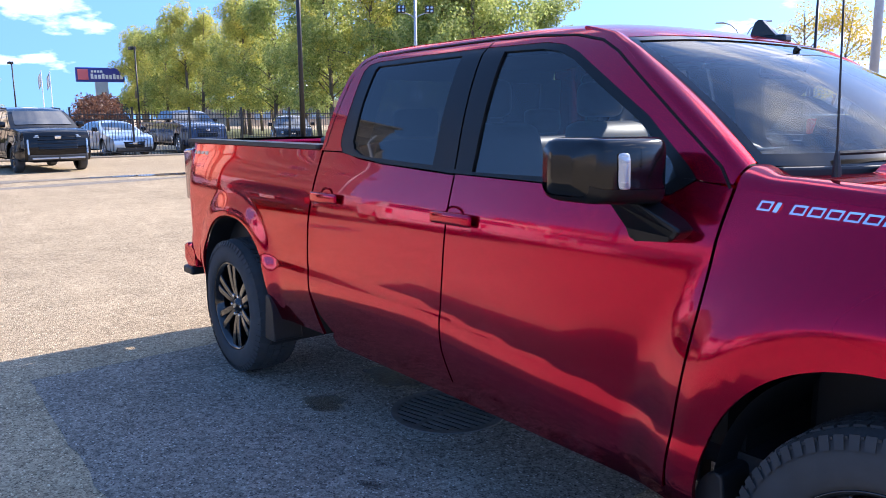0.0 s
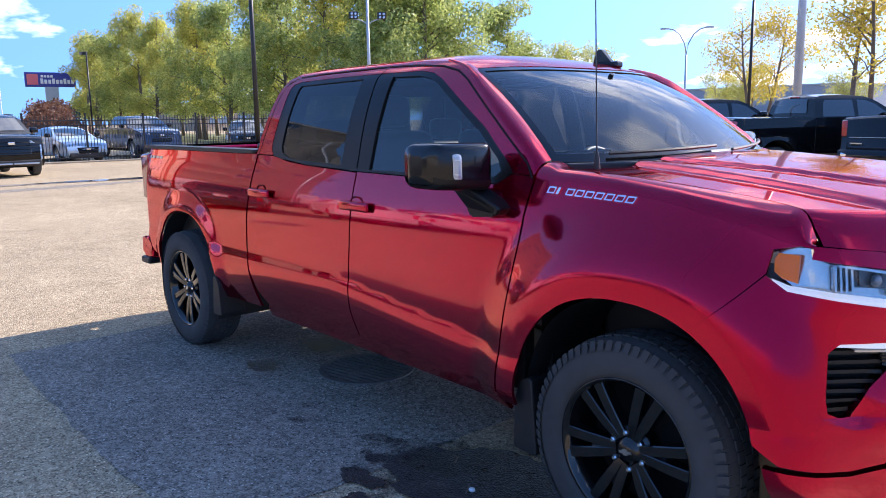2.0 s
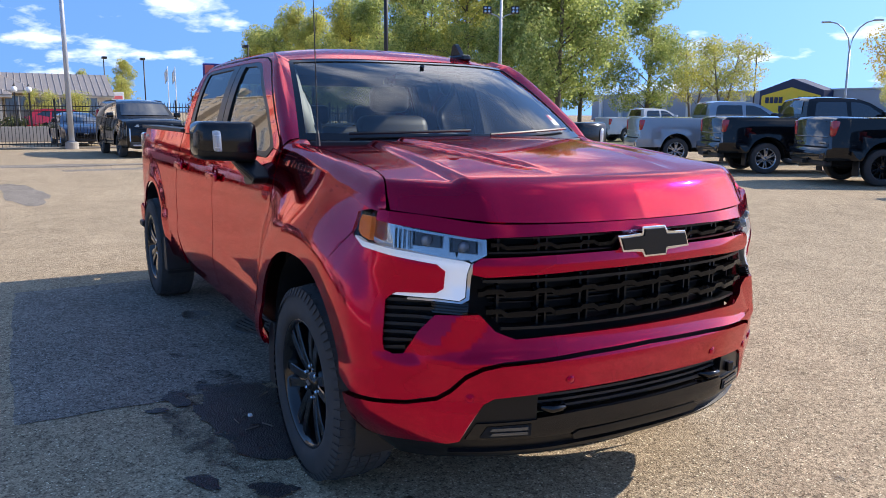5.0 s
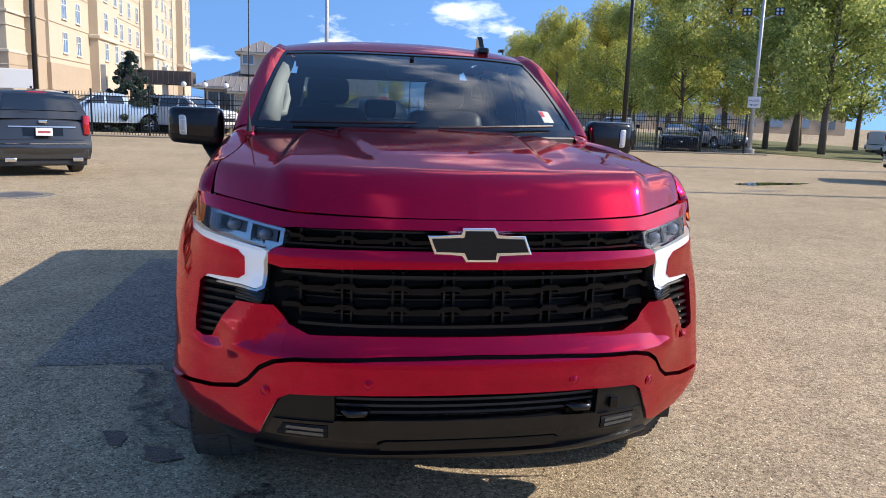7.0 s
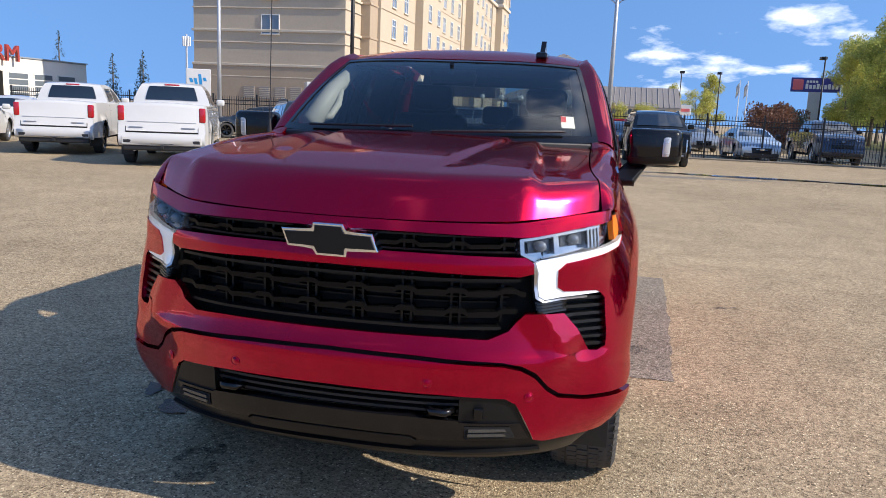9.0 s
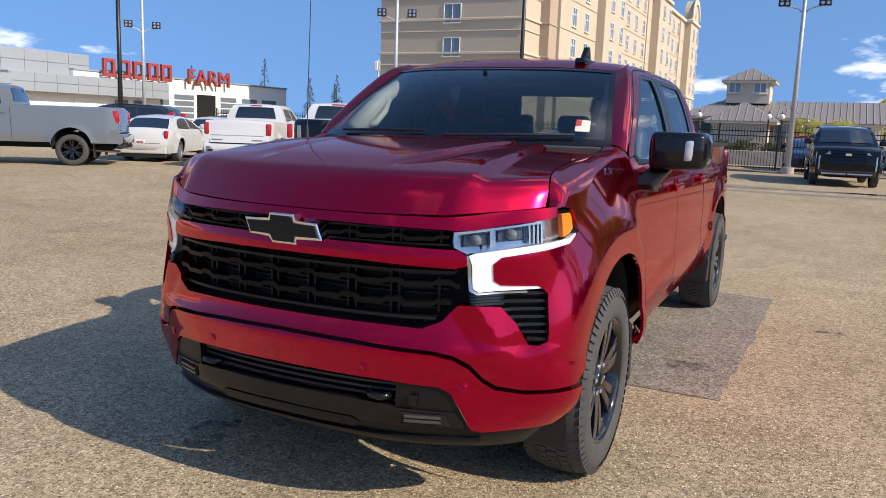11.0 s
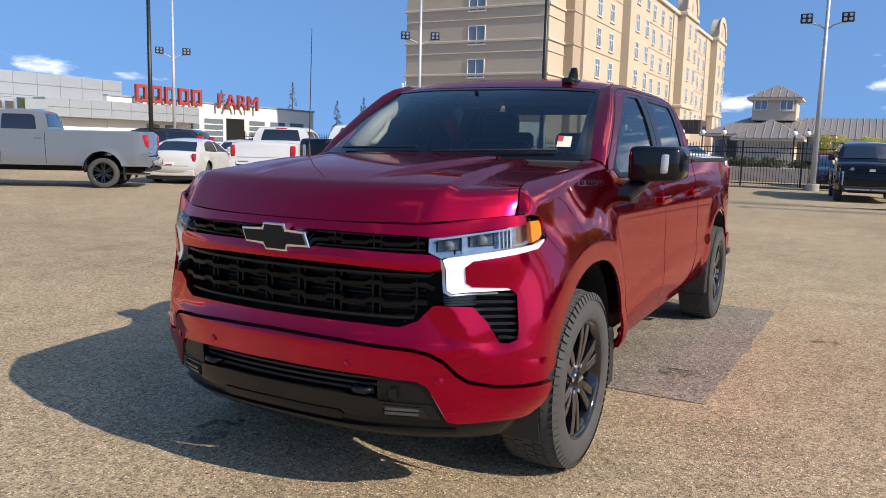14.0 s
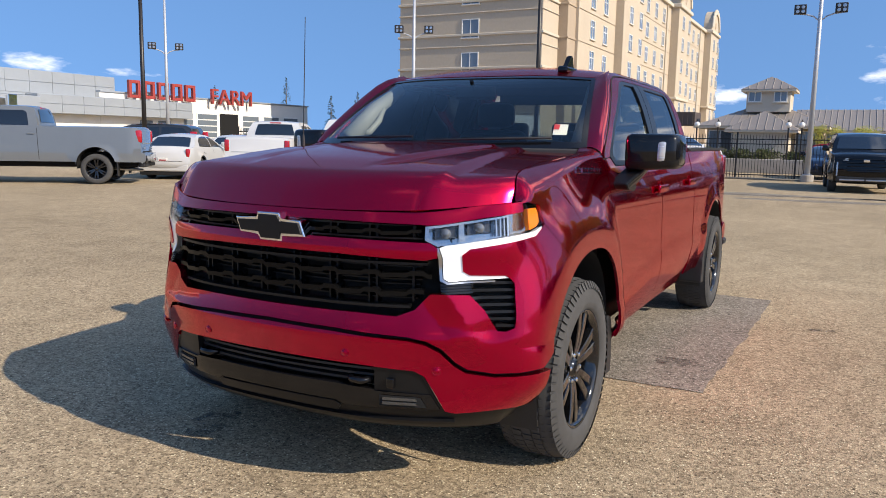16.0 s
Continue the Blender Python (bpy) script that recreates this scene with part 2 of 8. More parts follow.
def asphalt_mat(name, lo, hi, grain=95.0, stain=0.22, bump=0.9):
    """Worn asphalt: exposed stones of several tones, broad stains, tyre polish."""
    m = bpy.data.materials.new(name)
    m.use_nodes = True
    t = m.node_tree
    b = t.nodes["Principled BSDF"]
    tx = t.nodes.new("ShaderNodeTexCoord")
    vo = t.nodes.new("ShaderNodeTexVoronoi")
    vo.inputs["Scale"].default_value = grain
    vo2 = t.nodes.new("ShaderNodeTexVoronoi")
    vo2.inputs["Scale"].default_value = grain * 0.43
    n1 = t.nodes.new("ShaderNodeTexNoise")
    n1.inputs["Scale"].default_value, n1.inputs["Detail"].default_value, n1.inputs["Roughness"].default_value = 0.22, 8, 0.62
    n2 = t.nodes.new("ShaderNodeTexNoise")
    n2.inputs["Scale"].default_value, n2.inputs["Detail"].default_value = 2.3, 7
    n3 = t.nodes.new("ShaderNodeTexNoise")
    n3.inputs["Scale"].default_value, n3.inputs["Detail"].default_value = 26, 6
    for n in (vo, vo2, n1, n2, n3):
        t.links.new(tx.outputs["Object"], n.inputs["Vector"])
    sp = t.nodes.new("ShaderNodeSeparateColor")
    t.links.new(vo.outputs["Color"], sp.inputs[0])
    sp2 = t.nodes.new("ShaderNodeSeparateColor")
    t.links.new(vo2.outputs["Color"], sp2.inputs[0])

    def mth(op, a, c, clamp=False):
        n = t.nodes.new("ShaderNodeMath")
        n.operation, n.use_clamp = op, clamp
        for i, v in enumerate((a, c)):
            if isinstance(v, (int, float)):
                n.inputs[i].default_value = v
            else:
                t.links.new(v, n.inputs[i])
        return n.outputs[0]
    stones = mth("ADD", mth("MULTIPLY", sp.outputs[0], 0.55), mth("MULTIPLY", sp2.outputs[1], 0.45))
    mx = t.nodes.new("ShaderNodeMix")
    mx.data_type = "RGBA"
    mx.inputs[6].default_value, mx.inputs[7].default_value = (*lo, 1), (*hi, 1)
    t.links.new(mth("ADD", mth("MULTIPLY", stones, 0.9), mth("MULTIPLY", n3.outputs[0], 0.12), True), mx.inputs[0])
    broad = mth("ADD", mth("MULTIPLY", n1.outputs[0], 0.6), mth("MULTIPLY", n2.outputs[0], 0.4))
    mr = t.nodes.new("ShaderNodeMapRange")
    mr.inputs["From Min"].default_value, mr.inputs["From Max"].default_value = 0.34, 0.66
    mr.inputs["To Min"].default_value, mr.inputs["To Max"].default_value = 1 - stain, 1 + stain
    t.links.new(broad, mr.inputs[0])
    hs = t.nodes.new("ShaderNodeHueSaturation")
    t.links.new(mr.outputs[0], hs.inputs["Value"])
    t.links.new(mx.outputs[2], hs.inputs["Color"])
    # pale chips and open pores among the stones
    vo3 = t.nodes.new("ShaderNodeTexVoronoi")
    vo3.inputs["Scale"].default_value = grain * 0.62
    t.links.new(tx.outputs["Object"], vo3.inputs["Vector"])
    sp3 = t.nodes.new("ShaderNodeSeparateColor")
    t.links.new(vo3.outputs["Color"], sp3.inputs[0])
    near = mth("MULTIPLY", mth("SUBTRACT", 0.42, vo3.outputs["Distance"]), 7.0, True)
    chip = mth("MULTIPLY", near, mth("MULTIPLY", mth("SUBTRACT", sp3.outputs[0], 0.80), 8.0, True))
    pore = mth("MULTIPLY", near, mth("MULTIPLY", mth("SUBTRACT", 0.26, sp3.outputs[0]), 8.0, True))
    mc = t.nodes.new("ShaderNodeMix")
    mc.data_type = "RGBA"
    t.links.new(mth("MULTIPLY", chip, 1.0), mc.inputs[0])
    t.links.new(hs.outputs[0], mc.inputs[6])
    mc.inputs[7].default_value = (min(hi[0] * 1.45, 0.8), min(hi[1] * 1.5, 0.8), min(hi[2] * 1.6, 0.8), 1)
    mp = t.nodes.new("ShaderNodeMix")
    mp.data_type = "RGBA"
    t.links.new(mth("MULTIPLY", pore, 0.8), mp.inputs[0])
    t.links.new(mc.outputs[2], mp.inputs[6])
    mp.inputs[7].default_value = (lo[0] * 0.35, lo[1] * 0.35, lo[2] * 0.4, 1)
    t.links.new(mp.outputs[2], b.inputs["Base Color"])
    b.inputs["Roughness"].default_value = 0.95
    b.inputs["Specular IOR Level"].default_value = 0.05
    bp = t.nodes.new("ShaderNodeBump")
    bp.inputs["Strength"].default_value, bp.inputs["Distance"].default_value = bump, 0.004
    t.links.new(mth("ADD", vo.outputs["Distance"], mth("MULTIPLY", n3.outputs[0], 0.4)), bp.inputs["Height"])
    t.links.new(bp.outputs[0], b.inputs["Normal"])
    return m


ASPHALT = asphalt_mat("sun_bleached_asphalt", (0.104, 0.078, 0.051), (0.60, 0.474, 0.308), 128.0)
ASPHALT_DARK = asphalt_mat("patched_asphalt", (0.064, 0.056, 0.047), (0.40, 0.35, 0.285), 120)
WET = asphalt_mat("oil_wet_asphalt", (0.003, 0.003, 0.003), (0.05, 0.047, 0.044), 110, 0.8)
WET.node_tree.nodes["Principled BSDF"].inputs["Roughness"].default_value = 0.34
WET.node_tree.nodes["Principled BSDF"].inputs["Specular IOR Level"].default_value = 0.25
DAMP = mat("damp_asphalt", (0.036, 0.032, 0.027), 0.6, var=0.4, var_scale=60, bump=(160, 0.5, 0.003))
PUDDLE = mat("puddle_water", (0.02, 0.018, 0.016), 0.02, spec=0.7)


def patchy(m, scale, lo, hi):
    """Lets the ground show through a stain in uneven spots."""
    t = m.node_tree
    tx = t.nodes.new("ShaderNodeTexCoord")
    no = t.nodes.new("ShaderNodeTexNoise")
    no.inputs["Scale"].default_value, no.inputs["Detail"].default_value, no.inputs["Roughness"].default_value = scale, 8, 0.65
    t.links.new(tx.outputs["Object"], no.inputs["Vector"])
    mr = t.nodes.new("ShaderNodeMapRange")
    mr.inputs["From Min"].default_value, mr.inputs["From Max"].default_value = lo, hi
    t.links.new(no.outputs[0], mr.inputs[0])
    tr = t.nodes.new("ShaderNodeBsdfTransparent")
    ms = t.nodes.new("ShaderNodeMixShader")
    t.links.new(mr.outputs[0], ms.inputs[0])
    t.links.new(tr.outputs[0], ms.inputs[1])
    t.links.new(t.nodes["Principled BSDF"].outputs[0], ms.inputs[2])
    t.links.new(ms.outputs[0], t.nodes["Material Output"].inputs[0])


patchy(WET, 9.0, 0.22, 0.40)
patchy(DAMP, 9.0, 0.42, 0.75)
CONCRETE = mat("concrete", (0.36, 0.33, 0.29), 0.85, var=0.16, var_scale=9, bump=(120, 0.4, 0.002))
KERB = mat("worn_tan_concrete", (0.27, 0.225, 0.165), 0.9, var=0.2, var_scale=6, bump=(120, 0.4, 0.002))
CAST_IRON = mat("cast_iron", (0.13, 0.12, 0.11), 0.6, 0.3, var=0.3, var_scale=30, bump=(200, 0.4, 0.001))
FENCE_MAT = mat("black_fence_paint", (0.008, 0.008, 0.009), 0.4, var=0.2, var_scale=10)
POLE_GREY = mat("galvanised_pole", (0.47, 0.49, 0.52), 0.45, 0.35, var=0.1, var_scale=6)
POLE_DARK = mat("dark_bronze_pole", (0.016, 0.014, 0.013), 0.45, var=0.15, var_scale=6)
STUCCO = mat("beige_stucco", (0.50, 0.42, 0.315), 0.9, var=0.06, var_scale=4, bump=(60, 0.2, 0.004))
STUCCO_TAN = mat("tan_stucco", (0.40, 0.315, 0.225), 0.9, var=0.06, var_scale=4, bump=(60, 0.2, 0.004))
STUCCO_TRIM = mat("pale_stucco_trim", (0.55, 0.485, 0.385), 0.9, var=0.05, var_scale=4)
WINDOW_GLASS = mat("building_glass", (0.16, 0.19, 0.22), 0.05, spec=0.8, coat=1.0)
WINDOW_FRAME = mat("white_window_frame", (0.72, 0.72, 0.70), 0.5, var=0.03, var_scale=8)
METAL_ROOF = mat("standing_seam_roof", (0.30, 0.265, 0.235), 0.5, 0.3, var=0.08, var_scale=3)
CANOPY_BROWN = mat("brown_metal_fascia", (0.10, 0.075, 0.06), 0.6, var=0.12, var_scale=4)
GREY_PANEL = mat("grey_metal_panel", (0.36, 0.39, 0.42), 0.45, 0.3, var=0.05, var_scale=2)
WHITE_WALL = mat("white_render", (0.74, 0.72, 0.67), 0.85, var=0.05, var_scale=3)
RED_SIGN = mat("red_sign_face", (0.33, 0.05, 0.042), 0.45, var=0.05, var_scale=5)
SIGN_NAVY = mat("navy_sign_face", (0.05, 0.055, 0.28), 0.4, var=0.05, var_scale=3)
SIGN_PINK = mat("pink_sign_square", (0.75, 0.16, 0.17), 0.5)
WHITE_FACE = mat("white_sign_face", (0.8, 0.8, 0.79), 0.5)
YELLOW_FACE = mat("yellow_sign_face", (0.80, 0.58, 0.03), 0.5, var=0.04, var_scale=2)
NAVY_WALL = mat("navy_cladding", (0.02, 0.03, 0.075), 0.6, var=0.08, var_scale=2)
STORE_GREY = mat("pale_grey_cladding", (0.33, 0.36, 0.40), 0.7, var=0.06, var_scale=1)
BARK = mat("bark", (0.16, 0.125, 0.095), 0.95, var=0.3, var_scale=14, bump=(40, 0.6, 0.02))
GRASS = mat("dry_grass", (0.12, 0.12, 0.04), 0.95, var=0.35, var_scale=3, bump=(70, 0.6, 0.02))


def leaf_mat(name, c1, c2):
    """Leaves whose tone varies leaf by leaf, with some light let through."""
    m = bpy.data.materials.new(name)
    m.use_nodes = True
    t = m.node_tree
    b = t.nodes["Principled BSDF"]
    ge = t.nodes.new("ShaderNodeNewGeometry")
    mx = t.nodes.new("ShaderNodeMix")
    mx.data_type = "RGBA"
    mx.inputs[6].default_value, mx.inputs[7].default_value = (*c1, 1), (*c2, 1)
    t.links.new(ge.outputs["Random Per Island"], mx.inputs[0])
    t.links.new(mx.outputs[2], b.inputs["Base Color"])
    b.inputs["Roughness"].default_value = 0.55
    tl = t.nodes.new("ShaderNodeBsdfTranslucent")
    t.links.new(mx.outputs[2], tl.inputs[0])
    ms = t.nodes.new("ShaderNodeMixShader")
    ms.inputs[0].default_value = 0.5
    t.links.new(b.outputs[0], ms.inputs[1])
    t.links.new(tl.outputs[0], ms.inputs[2])
    t.links.new(ms.outputs[0], t.nodes["Material Output"].inputs[0])
    return m


LEAF_GREEN = leaf_mat("green_leaves", (0.20, 0.27, 0.06), (0.58, 0.60, 0.20))
LEAF_MIX = leaf_mat("turning_leaves", (0.30, 0.36, 0.08), (0.74, 0.66, 0.18))
LEAF_YELLOW = leaf_mat("yellow_leaves", (0.42, 0.36, 0.04), (0.74, 0.56, 0.08))
LEAF_HEDGE = leaf_mat("dark_hedge_leaves", (0.06, 0.075, 0.03), (0.16, 0.17, 0.07))
LEAF_RUST = leaf_mat("rust_shrub_leaves", (0.10, 0.045, 0.03), (0.20, 0.10, 0.06))
LEAF_SPRUCE = leaf_mat("spruce_needles", (0.04, 0.07, 0.05), (0.10, 0.14, 0.11))

# ---- mesh helpers ----


def put(name, me, material, parent=None, label=""):
    if material is not None:
        me.materials.append(material)
    ob = new(name, me)
    ob.parent = parent
    if label:
        tagged(ob, label=label)
    return ob


def part(name, bm, material, parent=None, label="", smooth=False):
    """Links a bmesh as one mesh object under a thing or a part."""
    me = bpy.data.meshes.new(name)
    bmesh.ops.recalc_face_normals(bm, faces=bm.faces[:])
    bm.to_mesh(me)
    bm.free()
    if smooth:
        for p in me.polygons:
            p.use_smooth = True
    return put(name, me, material, parent, label)


def thing(name, label, category, m=None, group="", kind=""):
    """An Empty that parents the parts of one thing."""
    ob = new(name)
    ob.empty_display_size = 0.2
    if m is not None:
        ob.matrix_world = m
    return tagged(ob, label, category, group, kind)


def rbox(x0, x1, y0, y1, z0, z1, r=0.01, seg=2, bm=None):
    """A box with rounded edges."""
    bm = bm or bmesh.new()
    vs = bmesh.ops.create_cube(bm, size=1)["verts"]
    for v in vs:
        v.co = ((x0 + x1) / 2 + v.co.x * (x1 - x0), (y0 + y1) / 2 + v.co.y * (y1 - y0), (z0 + z1) / 2 + v.co.z * (z1 - z0))
    if r > 0:
        es = list({e for v in vs for e in v.link_edges})
        bmesh.ops.bevel(bm, geom=es, offset=min(r, (x1 - x0) * 0.45, (y1 - y0) * 0.45, (z1 - z0) * 0.45), segments=seg, affect="EDGES", profile=0.5)
    return bm


def prism(pts, axis, a0, a1, r=0.0, seg=2, bm=None):
    """A plate cut to a closed outline and given thickness along an axis (0, 1, 2)."""
    bm = bm or bmesh.new()

    def at(p, a):
        q = list(p)
        q.insert(axis, a)
        return q
    lo = [bm.verts.new(at(p, a0)) for p in pts]
    hi = [bm.verts.new(at(p, a1)) for p in pts]
    f = [bm.faces.new(lo), bm.faces.new(hi)]
    n = len(pts)
    for i in range(n):
        bm.faces.new((lo[i], lo[(i + 1) % n], hi[(i + 1) % n], hi[i]))
    if r > 0:
        bmesh.ops.bevel(bm, geom=list(f[0].edges) + list(f[1].edges), offset=r, segments=seg, affect="EDGES", profile=0.5)
    return bm


def lathe(profile, n=48, axis="Y", bm=None, closed=False):
    """Turns (radius, place along the axis) round an axis."""
    bm = bm or bmesh.new()
    rings = []
    for k in range(n):
        a = 2 * math.pi * k / n
        c, s = math.cos(a), math.sin(a)
        rings.append([bm.verts.new({"Y": (r * c, h, r * s), "Z": (r * c, r * s, h), "X": (h, r * c, r * s)}[axis]) for r, h in profile])
    m = len(profile)
    for k in range(n):
        p, q = rings[k], rings[(k + 1) % n]
        for i in range(m if closed else m - 1):
            j = (i + 1) % m
            bm.faces.new((p[i], p[j], q[j], q[i]))
    return bm


def tube(pts, radii, n=8, bm=None, cap=True):
    """A round bar along points, with a radius at each."""
    bm = bm or bmesh.new()
    pts = [Vector(p) for p in pts]
    if isinstance(radii, (int, float)):
        radii = [radii] * len(pts)
    rings = []
    ref = Vector((0, 0, 1))
    for i, p in enumerate(pts):
        d = (pts[min(i + 1, len(pts) - 1)] - pts[max(i - 1, 0)]).normalized()
        if abs(d.dot(ref)) > 0.95:
            u = d.cross(Vector((1, 0, 0))).normalized()
        else:
            u = d.cross(ref).normalized()
        w = d.cross(u)
        rings.append([bm.verts.new(p + (u * math.cos(2 * math.pi * k / n) + w * math.sin(2 * math.pi * k / n)) * radii[i]) for k in range(n)])
    for a, b in zip(rings, rings[1:]):
        for k in range(n):
            bm.faces.new((a[k], a[(k + 1) % n], b[(k + 1) % n], b[k]))
    if cap:
        bm.faces.new(rings[0])
        bm.faces.new(rings[-1])
    return bm


def spline(xs, ys):
    """A smooth curve through given points, as a function."""
    xs, ys = np.array(xs, float), np.array(ys, float)
    m = np.gradient(ys, xs)

    def f(x):
        x = min(max(x, xs[0]), xs[-1])
        i = min(max(int(np.searchsorted(xs, x)) - 1, 0), len(xs) - 2)
        h = xs[i + 1] - xs[i]
        t = (x - xs[i]) / h
        return float((2 * t**3 - 3 * t**2 + 1) * ys[i] + (t**3 - 2 * t**2 + t) * h * m[i] + (-2 * t**3 + 3 * t**2) * ys[i + 1] + (t**3 - t**2) * h * m[i + 1])
    return f


def smooth01(t):
    t = min(max(t, 0.0), 1.0)
    return t * t * (3 - 2 * t)


def rounded(pts, r, n=4):
    """A closed outline with its corners rounded off; r is one radius or one for each corner."""
    out = []
    k = len(pts)
    for i in range(k):
        p0, p1, p2 = Vector(pts[i - 1]), Vector(pts[i]), Vector(pts[(i + 1) % k])
        rr = r[i] if isinstance(r, (list, tuple)) else r
        d0, d2 = p0 - p1, p2 - p1
        q = min(rr, d0.length * 0.45, d2.length * 0.45)
        if q < 1e-4:
            out.append(tuple(p1))
            continue
        a, b = p1 + d0.normalized() * q, p1 + d2.normalized() * q
        for j in range(n + 1):
            t = j / n
            out.append(tuple(a * (1 - t) ** 2 + p1 * 2 * t * (1 - t) + b * t * t))
    return out


def skin(name, outline, fn, material, parent, step=(0.05, 0.05), depth=0.012, centre=None, label="", lift=0.0):
    """A sheet cut to an outline in (a, b), carried onto the surface fn(a, b), with turned-in edges and true surface normals."""
    bm = bmesh.new()
    bm.faces.new([bm.verts.new((a, b, 0)) for a, b in outline])
    for ax in (0, 1):
        lo, hi = min(p[ax] for p in outline), max(p[ax] for p in outline)
        k = math.floor(lo / step[ax]) + 1
        while k * step[ax] < hi - 1e-4:
            co, no = [0, 0, 0], [0, 0, 0]
            co[ax], no[ax] = k * step[ax], 1
            bmesh.ops.bisect_plane(bm, geom=bm.verts[:] + bm.edges[:] + bm.faces[:], dist=1e-6, plane_co=co, plane_no=no)
            k += 1
    bmesh.ops.triangulate(bm, faces=[f for f in bm.faces if len(f.verts) > 4])
    bm.verts.index_update()
    e = 2e-3
    verts, norms = [], []
    mid = Vector(centre) if centre is not None else Vector((0, 0, 0.8))
    for v in bm.verts:
        a, b = v.co.x, v.co.y
        p = Vector(fn(a, b))
        n = (Vector(fn(a + e, b)) - Vector(fn(a - e, b))).cross(Vector(fn(a, b + e)) - Vector(fn(a, b - e)))
        n = n.normalized() if n.length > 1e-12 else Vector((0, 0, 1))
        if n.dot(p - mid) < 0:
            n = -n
        verts.append(p + n * lift)
        norms.append(n)
    faces, fl = [], []
    for f in bm.faces:
        ids = [v.index for v in f.verts]
        fn_ = (verts[ids[1]] - verts[ids[0]]).cross(verts[ids[2]] - verts[ids[0]])
        if fn_.dot(norms[ids[0]]) < 0:
            ids.reverse()
        faces.append(ids)
        fl += [norms[i] for i in ids]
    if depth > 0:
        for ed in [x for x in bm.edges if len(x.link_faces) == 1]:
            i, j = ed.verts[0].index, ed.verts[1].index
            k = len(verts)
            verts += [verts[i], verts[j], verts[j] - norms[j] * depth, verts[i] - norms[i] * depth]
            q = [k, k + 1, k + 2, k + 3]
            fc = sum((w.co for w in ed.link_faces[0].verts), Vector()) / len(ed.link_faces[0].verts)
            inner = Vector(fn(fc.x, fc.y))
            nn = (verts[j] - verts[i]).cross(verts[k + 2] - verts[j]).normalized()
            if nn.dot(verts[i] - inner) < 0:
                q.reverse()
                nn = -nn
            faces.append(q)
            fl += [nn] * 4
    bm.free()
    me = bpy.data.meshes.new(name)
    me.from_pydata([tuple(v) for v in verts], [], faces)
    for p in me.polygons:
        p.use_smooth = True
    me.normals_split_custom_set([tuple(n) for n in fl])
    return put(name, me, material, parent, label)


def ring_skin(name, fn, nu, nv, material, parent, label="", closed_u=False):
    """A sheet over the unit square carried onto fn(u, v)."""
    bm = bmesh.new()
    g = [[bm.verts.new(fn(i / nu, j / nv)) for j in range(nv + 1)] for i in range(nu + 1)]
    for i in range(nu):
        for j in range(nv):
            bm.faces.new((g[i][j], g[i + 1][j], g[i + 1][j + 1], g[i][j + 1]))
    return part(name, bm, material, parent, label, True)

# ---- the pickup: body surfaces ----
# plan line of the body from the middle of the nose round the corner and back along the flank
_pts = [(2.828, 0), (2.82, 0.2), (2.79, 0.42), (2.728, 0.60), (2.680, 0.69), (2.626, 0.78), (2.568, 0.865), (2.507, 0.928), (2.42, 0.965), (2.28, 0.981), (2.1, 0.985), (1.9, 0.985),
        (1.0, 0.985), (0.0, 0.985), (-1.9, 0.985), (-2.45, 0.975), (-2.66, 0.955), (-2.75, 0.90)]
_px, _py = [], []
for _i in range(len(_pts) - 1):
    _p0, _p1, _p2, _p3 = (Vector(_pts[max(_i - 1, 0)]) if _i else Vector((2.825, -0.2))), Vector(_pts[_i]), Vector(_pts[_i + 1]), Vector(_pts[min(_i + 2, len(_pts) - 1)])
    _l = (_p2 - _p1).length
    _m1 = (_p2 - _p0) / max((_p2 - _p0).length, 1e-6) * _l
    _m2 = (_p3 - _p1) / max((_p3 - _p1).length, 1e-6) * _l
    for _k in range(24):
        _t = _k / 24
        _q = _p1 * (2 * _t**3 - 3 * _t**2 + 1) + _m1 * (_t**3 - 2 * _t**2 + _t) + _p2 * (-2 * _t**3 + 3 * _t**2) + _m2 * (_t**3 - _t**2)
        _px.append(_q.x), _py.append(_q.y)
_px, _py = np.array(_px + [_pts[-1][0]]), np.array(_py + [_pts[-1][1]])
_ps = np.concatenate([[0], np.cumsum(np.hypot(np.diff(_px), np.diff(_py)))])
_tx, _ty = np.gradient(_px, _ps), np.gradient(_py, _ps)
_tx[0], _ty[0] = 0.0, 1.0


def plan(s):
    a = abs(s)
    x, y = float(np.interp(a, _ps, _px)), float(np.interp(a, _ps, _py))
    tx, ty = float(np.interp(a, _ps, _tx)), float(np.interp(a, _ps, _ty))
    k = math.hypot(tx, ty)
    return x, y, ty / k, -tx / k


_front = _ps < 1.02
_side = _ps > 0.9


def sy(y):
    """Place along the plan line for a distance from the middle, on the nose."""
    return math.copysign(float(np.interp(abs(y), _py[_front], _ps[_front])), y)


def sx(x):
    """Place along the plan line for a distance along the flank."""
    return float(np.interp(-x, -_px[_side], _ps[_side]))


# tilt of the flank's skin (positive looks up) by height; integrated into the section
_zt = [0.30, 0.44, 0.52, 0.58, 0.62, 0.66, 0.685, 0.70, 0.712, 0.76, 0.85, 0.95, 1.03, 1.07, 1.11, 1.16, 1.22, 1.30, 1.36, 1.42, 1.5, 1.58, 1.65, 1.72, 1.76, 1.80, 1.83, 1.88]
_at = [-0.55, -0.36, -0.22, -0.09, 0.01, 0.11, 0.17, 0.19, -0.03, -0.02, -0.005, 0.0, 0.02, 0.05, 0.09, 0.13, 0.19, 0.27, 0.26, 0.225, 0.28, 0.33, 0.39, 0.47, 0.62, 0.95, 1.5, 2.6]
_zf = np.linspace(0.30, 1.88, 800)
